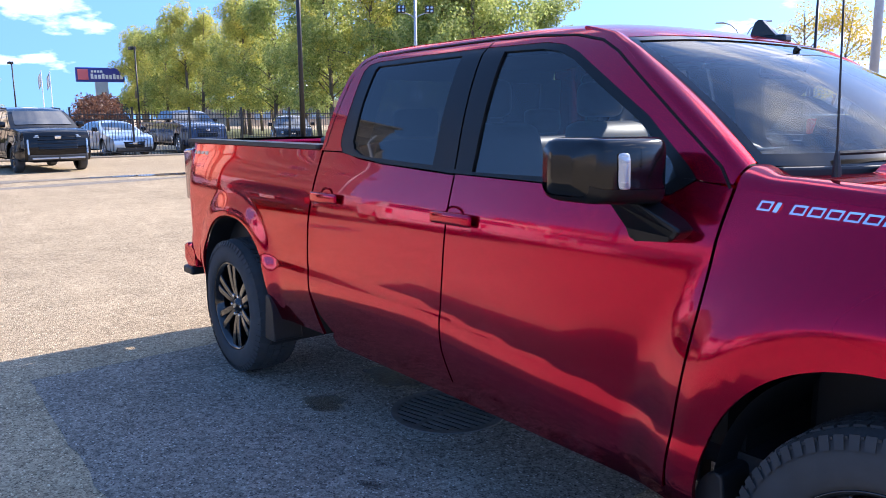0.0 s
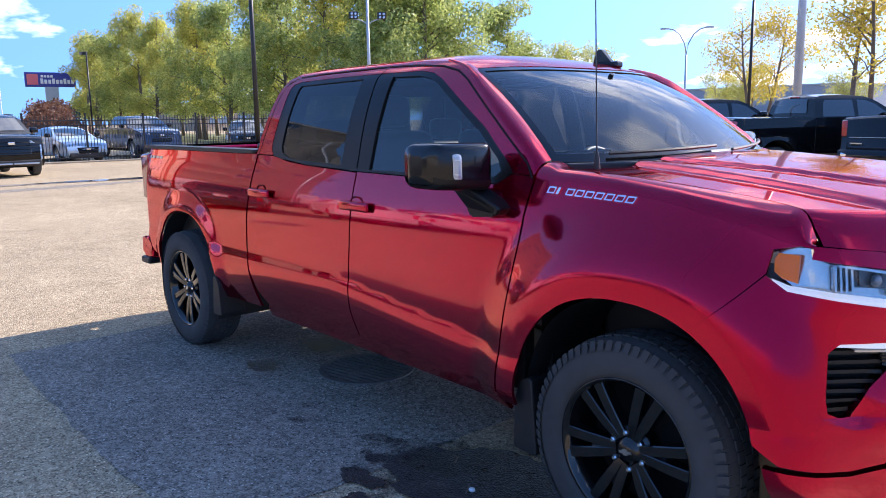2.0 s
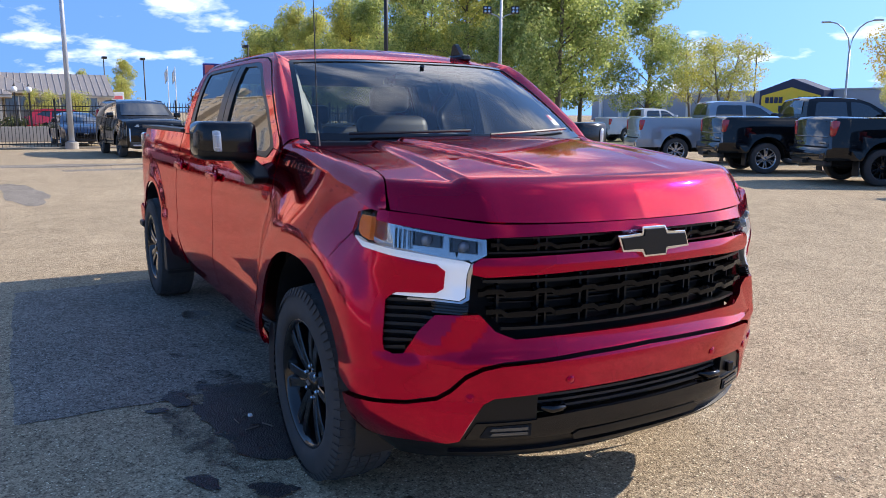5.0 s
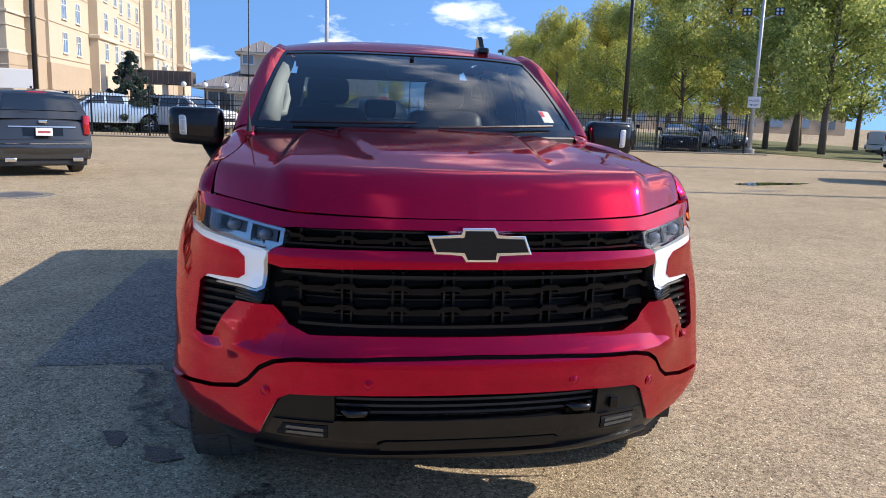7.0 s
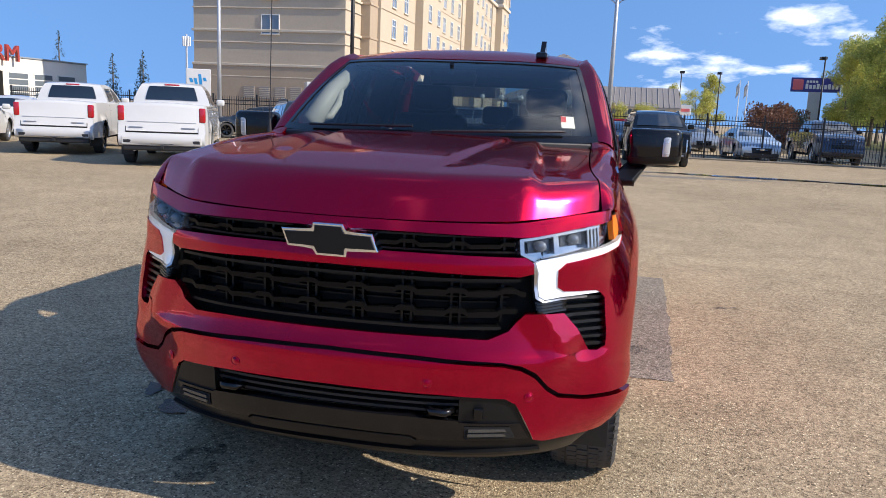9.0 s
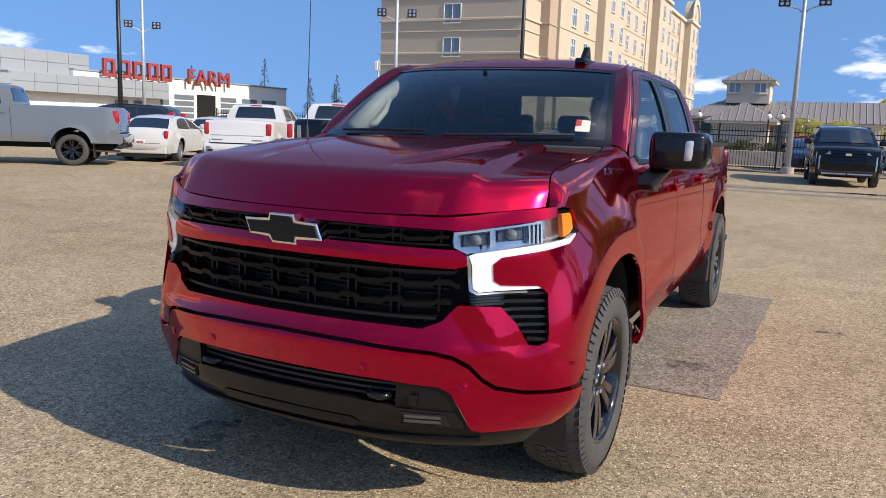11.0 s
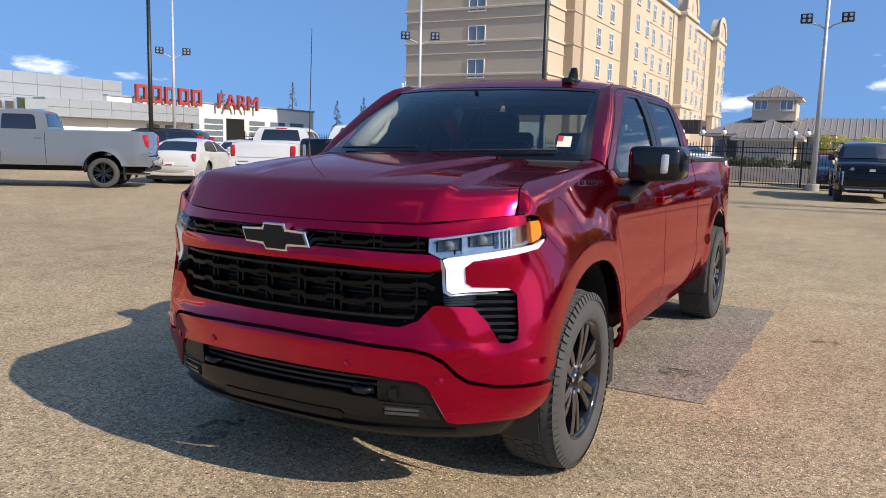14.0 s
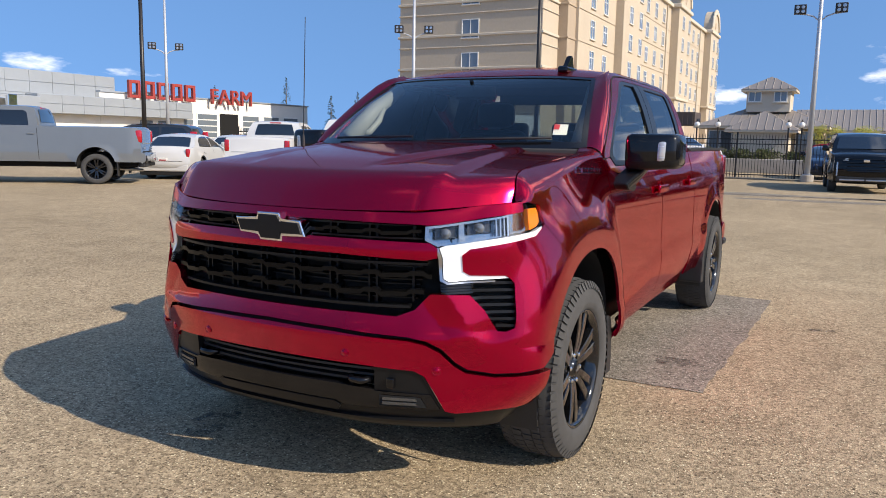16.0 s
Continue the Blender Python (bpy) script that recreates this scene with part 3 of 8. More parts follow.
_yf = -np.concatenate([[0], np.cumsum((np.interp(_zf, _zt, _at)[1:] + np.interp(_zf, _zt, _at)[:-1]) / 2 * np.diff(_zf))])
_yf += 0.944 - np.interp(1.09, _zf, _yf)


def side_z(z, x=0.0):
    """Half width of the flank; the lower crease falls from the rear wheel to the front one."""
    zc = 0.765 - 0.10 * min(max(x, 0.0), 1.25)
    if z < 1.03:
        z = float(np.interp(z, [0.30, zc - 0.12, zc + 0.06, 1.03], [0.30, 0.58, 0.76, 1.03]))
    return float(np.interp(z, _zf, _yf))


nose_z = spline([0.28, 0.33, 0.40, 0.48, 0.575, 0.64, 0.685, 0.72, 0.78, 0.96, 1.0, 1.05, 1.11, 1.16, 1.22], [-0.09, -0.045, -0.012, -0.002, 0.006, 0.020, 0.026, 0.012, 0.0, -0.01, -0.004, -0.012, -0.032, -0.050, -0.08])
AX = 1.8725
ARCH_A, ARCH_B, ARCH_Z = 0.495, 0.54, 0.415


def arch_e(x, z, c):
    return ((abs(x - c) / ARCH_A) ** 2.3 + (max(z - ARCH_Z, 0) / ARCH_B) ** 2.3) ** (1 / 2.3)


def flare(x, z):
    f = 0.0
    for c in (AX, -AX):
        d = (arch_e(x, z, c) - 1) * 0.5
        a_, d0, d1 = (0.075, 0.05, 0.33) if c > 0 else (0.024, 0.0, 0.15)
        f = max(f, a_ * smooth01(1 - max(d - d0, 0) / (d1 - d0)))
    return f * smooth01((z - 0.25) / 0.25)


def facet(y, z):
    """Planted ridge beside the lower grille and the pocket under the side vent."""
    ax_, az_, bx_, bz_ = 0.695, 0.862, 0.765, 0.745
    t = min(max(((y - ax_) * (bx_ - ax_) + (z - az_) * (bz_ - az_)) / ((bx_ - ax_) ** 2 + (bz_ - az_) ** 2), 0), 1)
    d = math.hypot(y - ax_ - t * (bx_ - ax_), z - az_ - t * (bz_ - az_))
    ridge = 0.030 * (1 - 0.4 * t) * max(1 - d / 0.080, 0.0)
    pocket = 0.016 * smooth01(1 - math.hypot((y - 0.86) / 0.095, (z - 0.70) / 0.06))
    return ridge - pocket


def body(s, z):
    x, y, nx, ny = plan(s)
    w = 1 - smooth01((abs(s) - 0.74) / 0.42)
    o = w * (nose_z(z) + facet(abs(y), z)) + (1 - w) * (side_z(z, x) - 0.985 + flare(x, z))
    # the lamps sweep up towards the corner
    z += 0.012 * smooth01((abs(s) - 0.62) / 0.28) * smooth01((z - 0.98) / 0.12) * (1 - smooth01((abs(s) - 1.12) / 0.25))
    return (x + nx * o, math.copysign(1, s) * (y + ny * o) if s else 0.0, z)


def body_in(s, z, d):
    """The body surface set inwards by d."""
    x, y, nx, ny = plan(s)
    p = body(s, z)
    return (p[0] - nx * d, p[1] - math.copysign(1, s) * ny * d, p[2])


def arch_pts(c, t0, t1, n=22, grow=0.0):
    """Wheel arch outline, angles in degrees from the front round over the top."""
    out = []
    for i in range(n + 1):
        t = radians(t0 + (t1 - t0) * i / n)
        co, si = math.cos(t), math.sin(t)
        out.append((c + (ARCH_A + grow) * math.copysign(abs(co) ** (2 / 2.3), co), ARCH_Z + (ARCH_B + grow) * math.copysign(abs(si) ** (2 / 2.3), si)))
    return out


truck = thing("pickup_truck", "deep red crew cab pickup with black wheels on the asphalt", "pickup truck")
ST = (0.045, 0.024)


def panel(name, xz, side, material=RED, parent=truck, depth=0.014, lift=0.0, step=ST, label=""):
    """A body panel of the flank from its outline in (x, z)."""
    return skin(name, [(side * sx(x), z) for x, z in xz], body, material, parent, step, depth, label=label, lift=lift)


GAP_FD = [(1.382, 1.335), (1.372, 1.28), (1.355, 1.19), (1.318, 0.85), (1.287, 0.55), (1.280, 0.475)]
GAP_MD = [(0.200, 1.305), (0.196, 1.23), (0.172, 0.95), (0.148, 0.74), (0.165, 0.60), (0.205, 0.475)]
GAP_RD = [(-0.846, 1.365), (-0.860, 1.28), (-0.925, 1.0), (-0.946, 0.80), (-0.925, 0.66), (-0.855, 0.545), (-0.765, 0.475)]
g = 0.005


def shifted(pts, d):
    return [(x + d, z) for x, z in pts]


RING_OUT = [(-0.862, 1.372), (-0.845, 1.46), (-0.80, 1.62), (-0.762, 1.73), (-0.715, 1.80), (-0.64, 1.833), (-0.4, 1.842), (0.1, 1.848), (0.45, 1.842), (0.66, 1.825), (0.80, 1.795), (0.88, 1.755), (1.10, 1.59), (1.30, 1.435), (1.376, 1.345)]
RING_IN = [(1.262, 1.352), (1.232, 1.385), (1.06, 1.528), (0.82, 1.672), (0.70, 1.742), (0.62, 1.774), (0.52, 1.789), (0.2, 1.793), (-0.2, 1.791), (-0.56, 1.784), (-0.625, 1.772), (-0.65, 1.745), (-0.668, 1.6), (-0.695, 1.44), (-0.69, 1.40), (-0.665, 1.372)]
GLASS_R = [(0.066, 1.772), (0.052, 1.338), (-0.40, 1.352), (-0.50, 1.362), (-0.565, 1.385), (-0.588, 1.42), (-0.575, 1.6), (-0.556, 1.745), (-0.54, 1.762)]
GLASS_F = [(1.165, 1.330), (1.195, 1.352), (1.165, 1.40), (1.03, 1.510), (0.80, 1.648), (0.68, 1.722), (0.60, 1.752), (0.52, 1.766), (0.315, 1.770), (0.300, 1.323)]

FENDER_TOP = [(2.468, 1.174), (2.425, 1.178), (2.36, 1.192), (2.25, 1.228), (2.0, 1.282), (1.75, 1.312), (1.55, 1.326), (1.388, 1.332)]
for side in (-1, 1):
    # fender, doors, bed side
    a = arch_pts(AX, 62, 176, 26)
    fender = [(2.345, 1.165)] + FENDER_TOP[1:] + shifted(GAP_FD, g)[1:-1] + [(1.288, 0.455), (1.378, 0.445)] + a[::-1] + [(2.335, 1.095)]
    panel("front_fender", fender, side)
    fd = panel("front_door", shifted(GAP_FD, -g)[::-1] + [(1.30, 1.343), (1.262, 1.346), (1.18, 1.300), (0.70, 1.303), (0.206, 1.309)] + shifted(GAP_MD, g)[1:] + [(0.206, 0.475)], side)
    rd = panel("rear_door", shifted(GAP_MD, -g)[::-1] + [(-0.30, 1.325), (-0.50, 1.340), (-0.60, 1.358), (-0.665, 1.366), (-0.838, 1.366)] + shifted(GAP_RD, g)[1:], side)
    b = arch_pts(-AX, 4, 176, 30)
    panel("bed_side", shifted(GAP_RD, -0.012)[:-2] + [(-0.868, 0.435), (-1.325, 0.425)] + b[1:] + [(-2.40, 0.56), (-2.54, 0.60), (-2.65, 0.66), (-2.725, 0.75), (-2.735, 1.0), (-2.725, 1.28), (-2.69, 1.365), (-2.62, 1.382), (-1.8, 1.388), (-0.862, 1.385)], side)
    panel("cab_side", RING_OUT + [(1.30, 1.346)] + RING_IN, side, step=(0.05, 0.03))
    # seams of the doors round the window frames
    for line in ([(1.374, 1.336), (1.335, 1.392), (1.10, 1.572), (0.88, 1.733), (0.79, 1.778), (0.66, 1.806), (0.45, 1.822), (0.215, 1.828)], [(0.205, 1.828), (-0.4, 1.822), (-0.60, 1.812), (-0.685, 1.785), (-0.728, 1.72), (-0.775, 1.56), (-0.815, 1.42), (-0.836, 1.37)], [(0.21, 1.828), (0.205, 1.79)]):
        o = line + [(x - 0.006, z - 0.006) for x, z in line[::-1]]
        panel("door_seam", o, side, DARK, lift=0.0018, depth=0.0, step=(0.2, 0.1))
    # sill
    panel("rocker_panel", [(1.285, 0.468), (-0.772, 0.468), (-0.80, 0.43), (-0.78, 0.385), (1.30, 0.385)], side, lift=-0.012)
    # window surround, panes
    belt = [(-0.665, 1.368), (-0.55, 1.352), (-0.3, 1.330), (0.2, 1.314), (0.7, 1.308), (1.19, 1.304), (1.262, 1.350), (1.195, 1.352), (1.165, 1.330), (0.300, 1.323), (0.052, 1.338), (-0.40, 1.352), (-0.50, 1.362), (-0.565, 1.385)]
    panel("belt_trim", belt, side, SATIN_BLACK, lift=0.003, depth=0.02)
    upper = [(1.262, 1.352), (1.232, 1.385), (1.06, 1.528), (0.82, 1.672), (0.70, 1.742), (0.62, 1.774), (0.52, 1.789), (0.2, 1.793), (0.19, 1.772), (0.315, 1.770), (0.52, 1.766), (0.60, 1.752), (0.68, 1.722), (0.80, 1.648), (1.03, 1.510), (1.165, 1.40), (1.195, 1.352)]
    panel("window_trim", upper, side, SATIN_BLACK, lift=-0.002, depth=0.03)
    upper_r = [(0.19, 1.793), (-0.2, 1.791), (-0.56, 1.784), (-0.625, 1.772), (-0.65, 1.745), (-0.668, 1.6), (-0.695, 1.44), (-0.69, 1.40), (-0.665, 1.368), (-0.565, 1.385), (-0.588, 1.42), (-0.575, 1.6), (-0.556, 1.745), (-0.54, 1.762), (0.066, 1.772), (0.18, 1.772)]
    panel("window_trim", upper_r, side, SATIN_BLACK, lift=-0.002, depth=0.03)
    panel("pillar_cover", [(0.066, 1.772), (0.185, 1.774), (0.193, 1.312), (0.052, 1.318)], side, SATIN_BLACK, lift=0.002)
    panel("pillar_cover", [(0.195, 1.774), (0.315, 1.770), (0.300, 1.312), (0.203, 1.312)], side, SATIN_BLACK, lift=0.002)
    w = panel("rear_side_window", GLASS_R, side, GLASS_DARK, lift=-0.008, depth=0, label="dark privacy glass pane")
    w.visible_shadow = False
    w = panel("front_side_window", GLASS_F, side, GLASS_SIDE, lift=-0.008, depth=0, label="lightly tinted glass pane")
    w.visible_shadow = False
    # mud flaps and wheel liners
    for c, dx, zz in ((AX, -0.505, 0.255), (-AX, 0.53, 0.30)):
        q = -1 if c > 0 else 1
        bm = prism(rounded([(c + dx - q * 0.03, 0.56), (c + dx + q * 0.012, 0.50), (c + dx + q * 0.03, zz), (c + dx - q * 0.10, zz - 0.005), (c + dx - q * 0.07, 0.56)], 0.02, 3), 1, min(side * 0.80, side * 0.975), max(side * 0.80, side * 0.975), 0.008)
        part("mud_flap", bm, PLASTIC, truck)
    for c in (AX, -AX):
        def liner(u, v, c=c, side=side):
            t = radians(-14 + 208 * u)
            co, si = math.cos(t), math.sin(t)
            k = 0.012
            x = c + (ARCH_A - k) * math.copysign(abs(co) ** (2 / 2.3), co)
            z = ARCH_Z + (ARCH_B - k) * math.copysign(abs(si) ** (2 / 2.3), si)
            return (x, side * (0.955 - 0.45 * v), z)
        ring_skin("wheel_liner", liner, 30, 3, PLASTIC, truck)
    # door handles
    for hx, hz, dr in ((0.235, 1.145, fd), (-0.745, 1.150, rd)):
        s0 = side * sx(hx + 0.02)
        y0 = abs(body(s0, hz)[1])
        cup = lathe([(0.001, 0.0), (0.03, 0.001), (0.052, 0.006), (0.058, 0.012)], 24)
        for v in cup.verts:
            v.co = (hx + v.co.x * 1.0, side * (y0 - 0.010 + v.co.y), hz + v.co.z * 0.85)
        part("handle_cup", cup, RED, dr)
        bm = rbox(hx - 0.125, hx + 0.125, 0.0, 0.03, hz - 0.024, hz + 0.024, 0.014, 3)
        for v in bm.verts:
            v.co.y = side * (y0 + 0.012 + v.co.y * (1 - 0.5 * (abs(v.co.x - hx) / 0.125) ** 2))
        part("handle", bm, RED, dr, smooth=True)

# ---- hood, roof, glass ----
hood_c = spline([1.40, 1.65, 1.76, 2.0, 2.31, 2.5, 2.6, 2.85], [1.420, 1.410, 1.404, 1.386, 1.356, 1.331, 1.312, 1.25])
lip_x = spline([0, 0.2, 0.4, 0.53, 0.585, 0.61, 0.635, 0.70, 0.78, 0.84, 0.87], [2.784, 2.776, 2.748, 2.714, 2.697, 2.686, 2.668, 2.612, 2.54, 2.478, 2.440])
lip_z = spline([0, 0.3, 0.6, 0.75, 0.87], [1.148, 1.150, 1.160, 1.174, 1.190])


def hood(x, y):
    """Bonnet: a twice-stepped dome that runs out over a steep front face with folded corners."""
    ay = abs(y)
    fade = smooth01((2.66 - x) / 0.30)
    ye, yi = 0.545 + 0.10 * (x - 1.8), 0.405 - 0.14 * (x - 1.8)
    z = hood_c(x) - 0.026 * (ay / 0.8) ** 2
    z -= (0.006 + 0.016 * smooth01((2.75 - x) / 0.25)) * smooth01((ay - ye) / 0.055)
    z -= 0.016 * fade * smooth01((ay - yi + 0.03) / 0.035) * (1 - 0.6 * smooth01((ay - yi) / 0.12))
    ay = min(ay, 0.90)
    f = lip_z(ay) + 1.7 * (lip_x(ay) - x)
    k = 0.065
    h = min(max(0.5 + 0.5 * (f - z) / k, 0.0), 1.0)
    return (x, y, f * (1 - h) + z * h - k * h * (1 - h))


SEAM = spline([1.40, 1.6, 1.8, 2.0, 2.2, 2.3, 2.38, 2.42, 2.44, 2.47], [0.782, 0.786, 0.791, 0.800, 0.813, 0.828, 0.847, 0.859, 0.866, 0.876])
h_side = [(x, SEAM(x) - 0.003) for x in (1.47, 1.6, 1.7, 1.8, 1.9, 2.0, 2.1, 2.2, 2.26, 2.32, 2.36, 2.40, 2.425)]
h_front = [(lip_x(y), y) for y in (0.86, 0.84, 0.81, 0.78, 0.74, 0.70, 0.66, 0.635, 0.61, 0.585, 0.53, 0.46, 0.34, 0.2, 0.07)]
half = [(1.655, 0.0), (1.64, 0.25), (1.60, 0.50), (1.53, 0.70)] + h_side + h_front
outline = half + [(2.784, 0.0)] + [(x, -y) for x, y in half[::-1] if y > 0]


def lip_off(w):
    """Sheet coordinate for a distance behind the lip: fine rows over the front face."""
    return math.sqrt(max(w, 0.0) * 0.24) if w < 0.06 else 0.12 + (w - 0.06)


def hood_sheet(a, y):
    w = a * abs(a) / 0.24 if a < 0.12 else 0.06 + (a - 0.12)
    return hood(lip_x(min(abs(y), 0.90)) - w, y)


skin("hood", [(lip_off(lip_x(abs(y)) - x), y) for x, y in outline], hood_sheet, RED, truck, (0.018, 0.014), 0.02, centre=(2, 0, 0.5))
# rounded crown of each fender, from its side up to the shut line of the hood
for side in (-1, 1):
    def crown(u, v, side=side):
        x = 1.388 + (2.468 - 1.388) * u
        z0 = float(np.interp(x, [p[0] for p in FENDER_TOP[::-1]], [p[1] for p in FENDER_TOP[::-1]]))
        p0 = Vector(body(side * sx(x), z0 + 0.0005))
        tn = (Vector(body(side * sx(x), z0)) - Vector(body(side * sx(x), z0 - 0.02))).normalized()
        xe = x + 0.012 * (1 - u)
        zt = max(hood(xe, SEAM(xe))[2], 1.182)
        p2 = Vector((xe, side * (SEAM(xe) + 0.003), zt + (1.396 - zt) * smooth01((1.50 - xe) / 0.10)))
        p1 = p0 + tn * (p2 - p0).length * 0.55
        return p0 * (1 - v) ** 2 + p1 * (2 * v * (1 - v)) + p2 * v * v
    ring_skin("fender_crown", crown, 60, 10, RED, truck)


def roof(x, y):
    ay = abs(y) / 0.66
    z = 1.893 - 0.046 * ay**2.6
    z -= 0.25 * max(x - 0.32, 0) ** 2 + 0.22 * max(-0.40 - x, 0) ** 2
    return (x, y, z)


RF = [(0.935, 0.0), (0.928, 0.2), (0.893, 0.42), (0.838, 0.60), (0.812, 0.655)]
r_half = RF + [(0.5, 0.664), (0.0, 0.666), (-0.4, 0.664), (-0.66, 0.655), (-0.715, 0.62), (-0.735, 0.3)]
skin("roof", r_half + [(-0.74, 0.0)] + [(x, -y) for x, y in r_half[::-1] if y > 0], roof, RED, truck, (0.06, 0.05), 0.01, centre=(0, 0, 1.2))


def ws_edge_top(u):
    a = abs(u)
    return Vector((0.938 - 0.12 * a**2.2, 0.667 * u, roof(0.938 - 0.12 * a**2.2, 0.652 * u)[2] - 0.004))


def ws_edge_low(u):
    a = abs(u)
    return Vector((1.665 - 0.275 * a**2.2, 0.812 * u, 1.392 + 0.008 * a))


def windscreen(u, v):
    p = ws_edge_top(u).lerp(ws_edge_low(u), v)
    k = 0.045 * 4 * v * (1 - v) * (1 - 0.5 * u * u)
    return p + Vector((0.45 * k, 0, 0.9 * k))


w = skin("windscreen", rounded([(-0.985, 0.015), (0.985, 0.015), (0.985, 0.99), (-0.985, 0.99)], 0.03), windscreen, GLASS, truck, (0.08, 0.08), 0.0, centre=(0.2, 0, 1.2), lift=-0.003, label="clear windscreen glass")
w.visible_shadow = False
# black ceramic border of the screen
for nm, o in (("screen_border", [(-0.985, 0.0), (0.985, 0.0), (0.985, 0.045), (-0.985, 0.045)]), ("screen_border", [(-1, 0.0), (-0.968, 0.0), (-0.968, 1.0), (-1, 1.0)]), ("screen_border", [(0.968, 0.0), (1, 0.0), (1, 1.0), (0.968, 1.0)]), ("screen_border", [(-1, 0.955), (1, 0.955), (1, 1.02), (-1, 1.02)])):
    skin(nm, o, windscreen, GLOSS_BLACK, truck, (0.08, 0.08), 0.006, centre=(0.2, 0, 1.2), lift=0.001)
for side in (-1, 1):
    oc = [Vector(body(side * sx(x), z)) for x, z in ((0.66, 1.825), (0.80, 1.795), (0.88, 1.755), (0.99, 1.672), (1.10, 1.59), (1.20, 1.512), (1.30, 1.435), (1.376, 1.345))]

    def pillar(u, v, oc=oc, side=side):
        k = u * (len(oc) - 1)
        i = min(int(k), len(oc) - 2)
        a = oc[i].lerp(oc[i + 1], k - i)
        if u < 0.12:
            top = Vector(roof(0.66 + 0.18 * u / 0.12, side * 0.66))
        else:
            top = Vector(windscreen(side * 1.0, (u - 0.12) / 0.88))
        b = a.lerp(top, v)
        return b + Vector((0.3, side * 0.7, 0.6)) * (0.022 * 4 * v * (1 - v))
    ring_skin("windscreen_pillar", pillar, 28, 6, RED, truck)
    # rear corner of the cab
    oc2 = [Vector(body(side * sx(x), z)) for x, z in ((-0.862, 1.372), (-0.845, 1.46), (-0.80, 1.62), (-0.762, 1.73), (-0.715, 1.80), (-0.64, 1.833))]
    ic2 = [Vector((-0.90, side * 0.80, 1.372)), Vector((-0.885, side * 0.78, 1.46)), Vector((-0.845, side * 0.735, 1.62)), Vector((-0.812, side * 0.69, 1.73)), Vector((-0.77, side * 0.645, 1.80)), Vector((-0.70, side * 0.625, 1.846))]

    def ccorner(u, v, a=oc2, b=ic2):
        k = u * 5
        i = min(int(k), 4)
        return a[i].lerp(a[i + 1], k - i).lerp(b[i].lerp(b[i + 1], k - i), v)
    ring_skin("cab_corner", ccorner, 15, 4, RED, truck)
    # inner door liner and seals keep the cab dark inside
    part("door_liner", prism([(1.30, 0.45), (1.30, 1.30), (-0.85, 1.30), (-0.85, 0.45)], 1, min(side * 0.80, side * 0.865), max(side * 0.80, side * 0.865), 0.01), SEAT, truck)
    # cowl corner between hood, fender and pillar
    bm = prism(rounded([(1.30, 0.775), (1.30, 0.84), (1.42, 0.845), (1.50, 0.83), (1.50, 0.79), (1.45, 0.775)], 0.01), 2, 1.30, 1.366, 0.01)
    for v in bm.verts:
        v.co.y *= side
    part("cowl_corner", bm, RED, truck)
# cowl grille under the screen, wipers
part("cowl_panel", prism([(1.45, -0.78), (1.66, -0.4), (1.70, 0.0), (1.66, 0.4), (1.45, 0.78), (1.30, 0.78), (1.30, -0.78)], 2, 1.32, 1.388, 0.008), PLASTIC, truck)
for y0, y1 in ((-0.62, -0.05), (0.05, 0.66)):
    pts = []
    for k in range(7):
        y = y0 + (y1 - y0) * k / 6
        v = 0.985 - 0.035 * k / 6
        p = Vector(windscreen(y / 0.812, v))
        pts.append(p + Vector((0.012, 0, 0.016)))
    part("wiper", tube(pts, 0.007, 6), PLASTIC, truck)
part("roof_fin", prism(rounded([(0.60, 1.835), (0.755, 1.835), (0.70, 1.885), (0.655, 1.932), (0.628, 1.930), (0.605, 1.87)], 0.008), 1, 0.435, 0.462, 0.008), GLOSS_BLACK, truck, "black shark-fin aerial")
part("fin_base", rbox(0.585, 0.775, 0.417, 0.481, 1.825, 1.862, 0.012, 2), GLOSS_BLACK, truck)
part("aerial", tube([(1.60, -0.80, 1.372), (1.599, -0.80, 1.40), (1.598, -0.80, 1.425), (1.597, -0.80, 1.44), (1.575, -0.80, 2.09)], [0.012, 0.010, 0.007, 0.003, 0.002], 8), PLASTIC, truck, "thin black whip aerial")

# cab back wall with its window, head lining, floor
part("cab_back", prism([(-0.845, 0.60), (-0.905, 1.372), (-0.89, 1.40), (-0.865, 1.40), (-0.82, 0.60)], 1, -0.80, 0.80), RED, truck)
for y0, y1, z0, z1 in ((-0.79, -0.62, 1.37, 1.74), (0.62, 0.79, 1.37, 1.74), (-0.70, 0.70, 1.715, 1.84)):
    zs = [z0, (z0 + z1) / 2, z1]
    bx = lambda z: np.interp(z, [1.37, 1.62, 1.80, 1.85], [-0.90, -0.845, -0.77, -0.70])
    k = 1 - 0.12 if y0 > -0.7 or y1 < 0.7 else 1
    bm = prism([(bx(z0), z0), (bx(z1), z1), (bx(z1) + 0.03, z1), (bx(z0) + 0.03, z0)], 1, y0, y1, 0.006)
    for v in bm.verts:
        f = float(np.interp(v.co.z, [1.37, 1.84], [1.0, 0.85]))
        v.co.y *= f
    part("back_frame", bm, TRIM_DARK, truck)
w = part("back_window", prism([(-0.892, 1.37), (-0.80, 1.72), (-0.795, 1.72), (-0.887, 1.37)], 1, -0.62, 0.62), GLASS_BACK, truck, "tinted rear cab window")
w.visible_shadow = False
part("head_lining", prism([(0.86, 1.775), (0.3, 1.845), (-0.4, 1.845), (-0.72, 1.80), (-0.72, 1.785), (-0.4, 1.825), (0.3, 1.825), (0.84, 1.76)], 1, -0.62, 0.62), TRIM_DARK, truck)
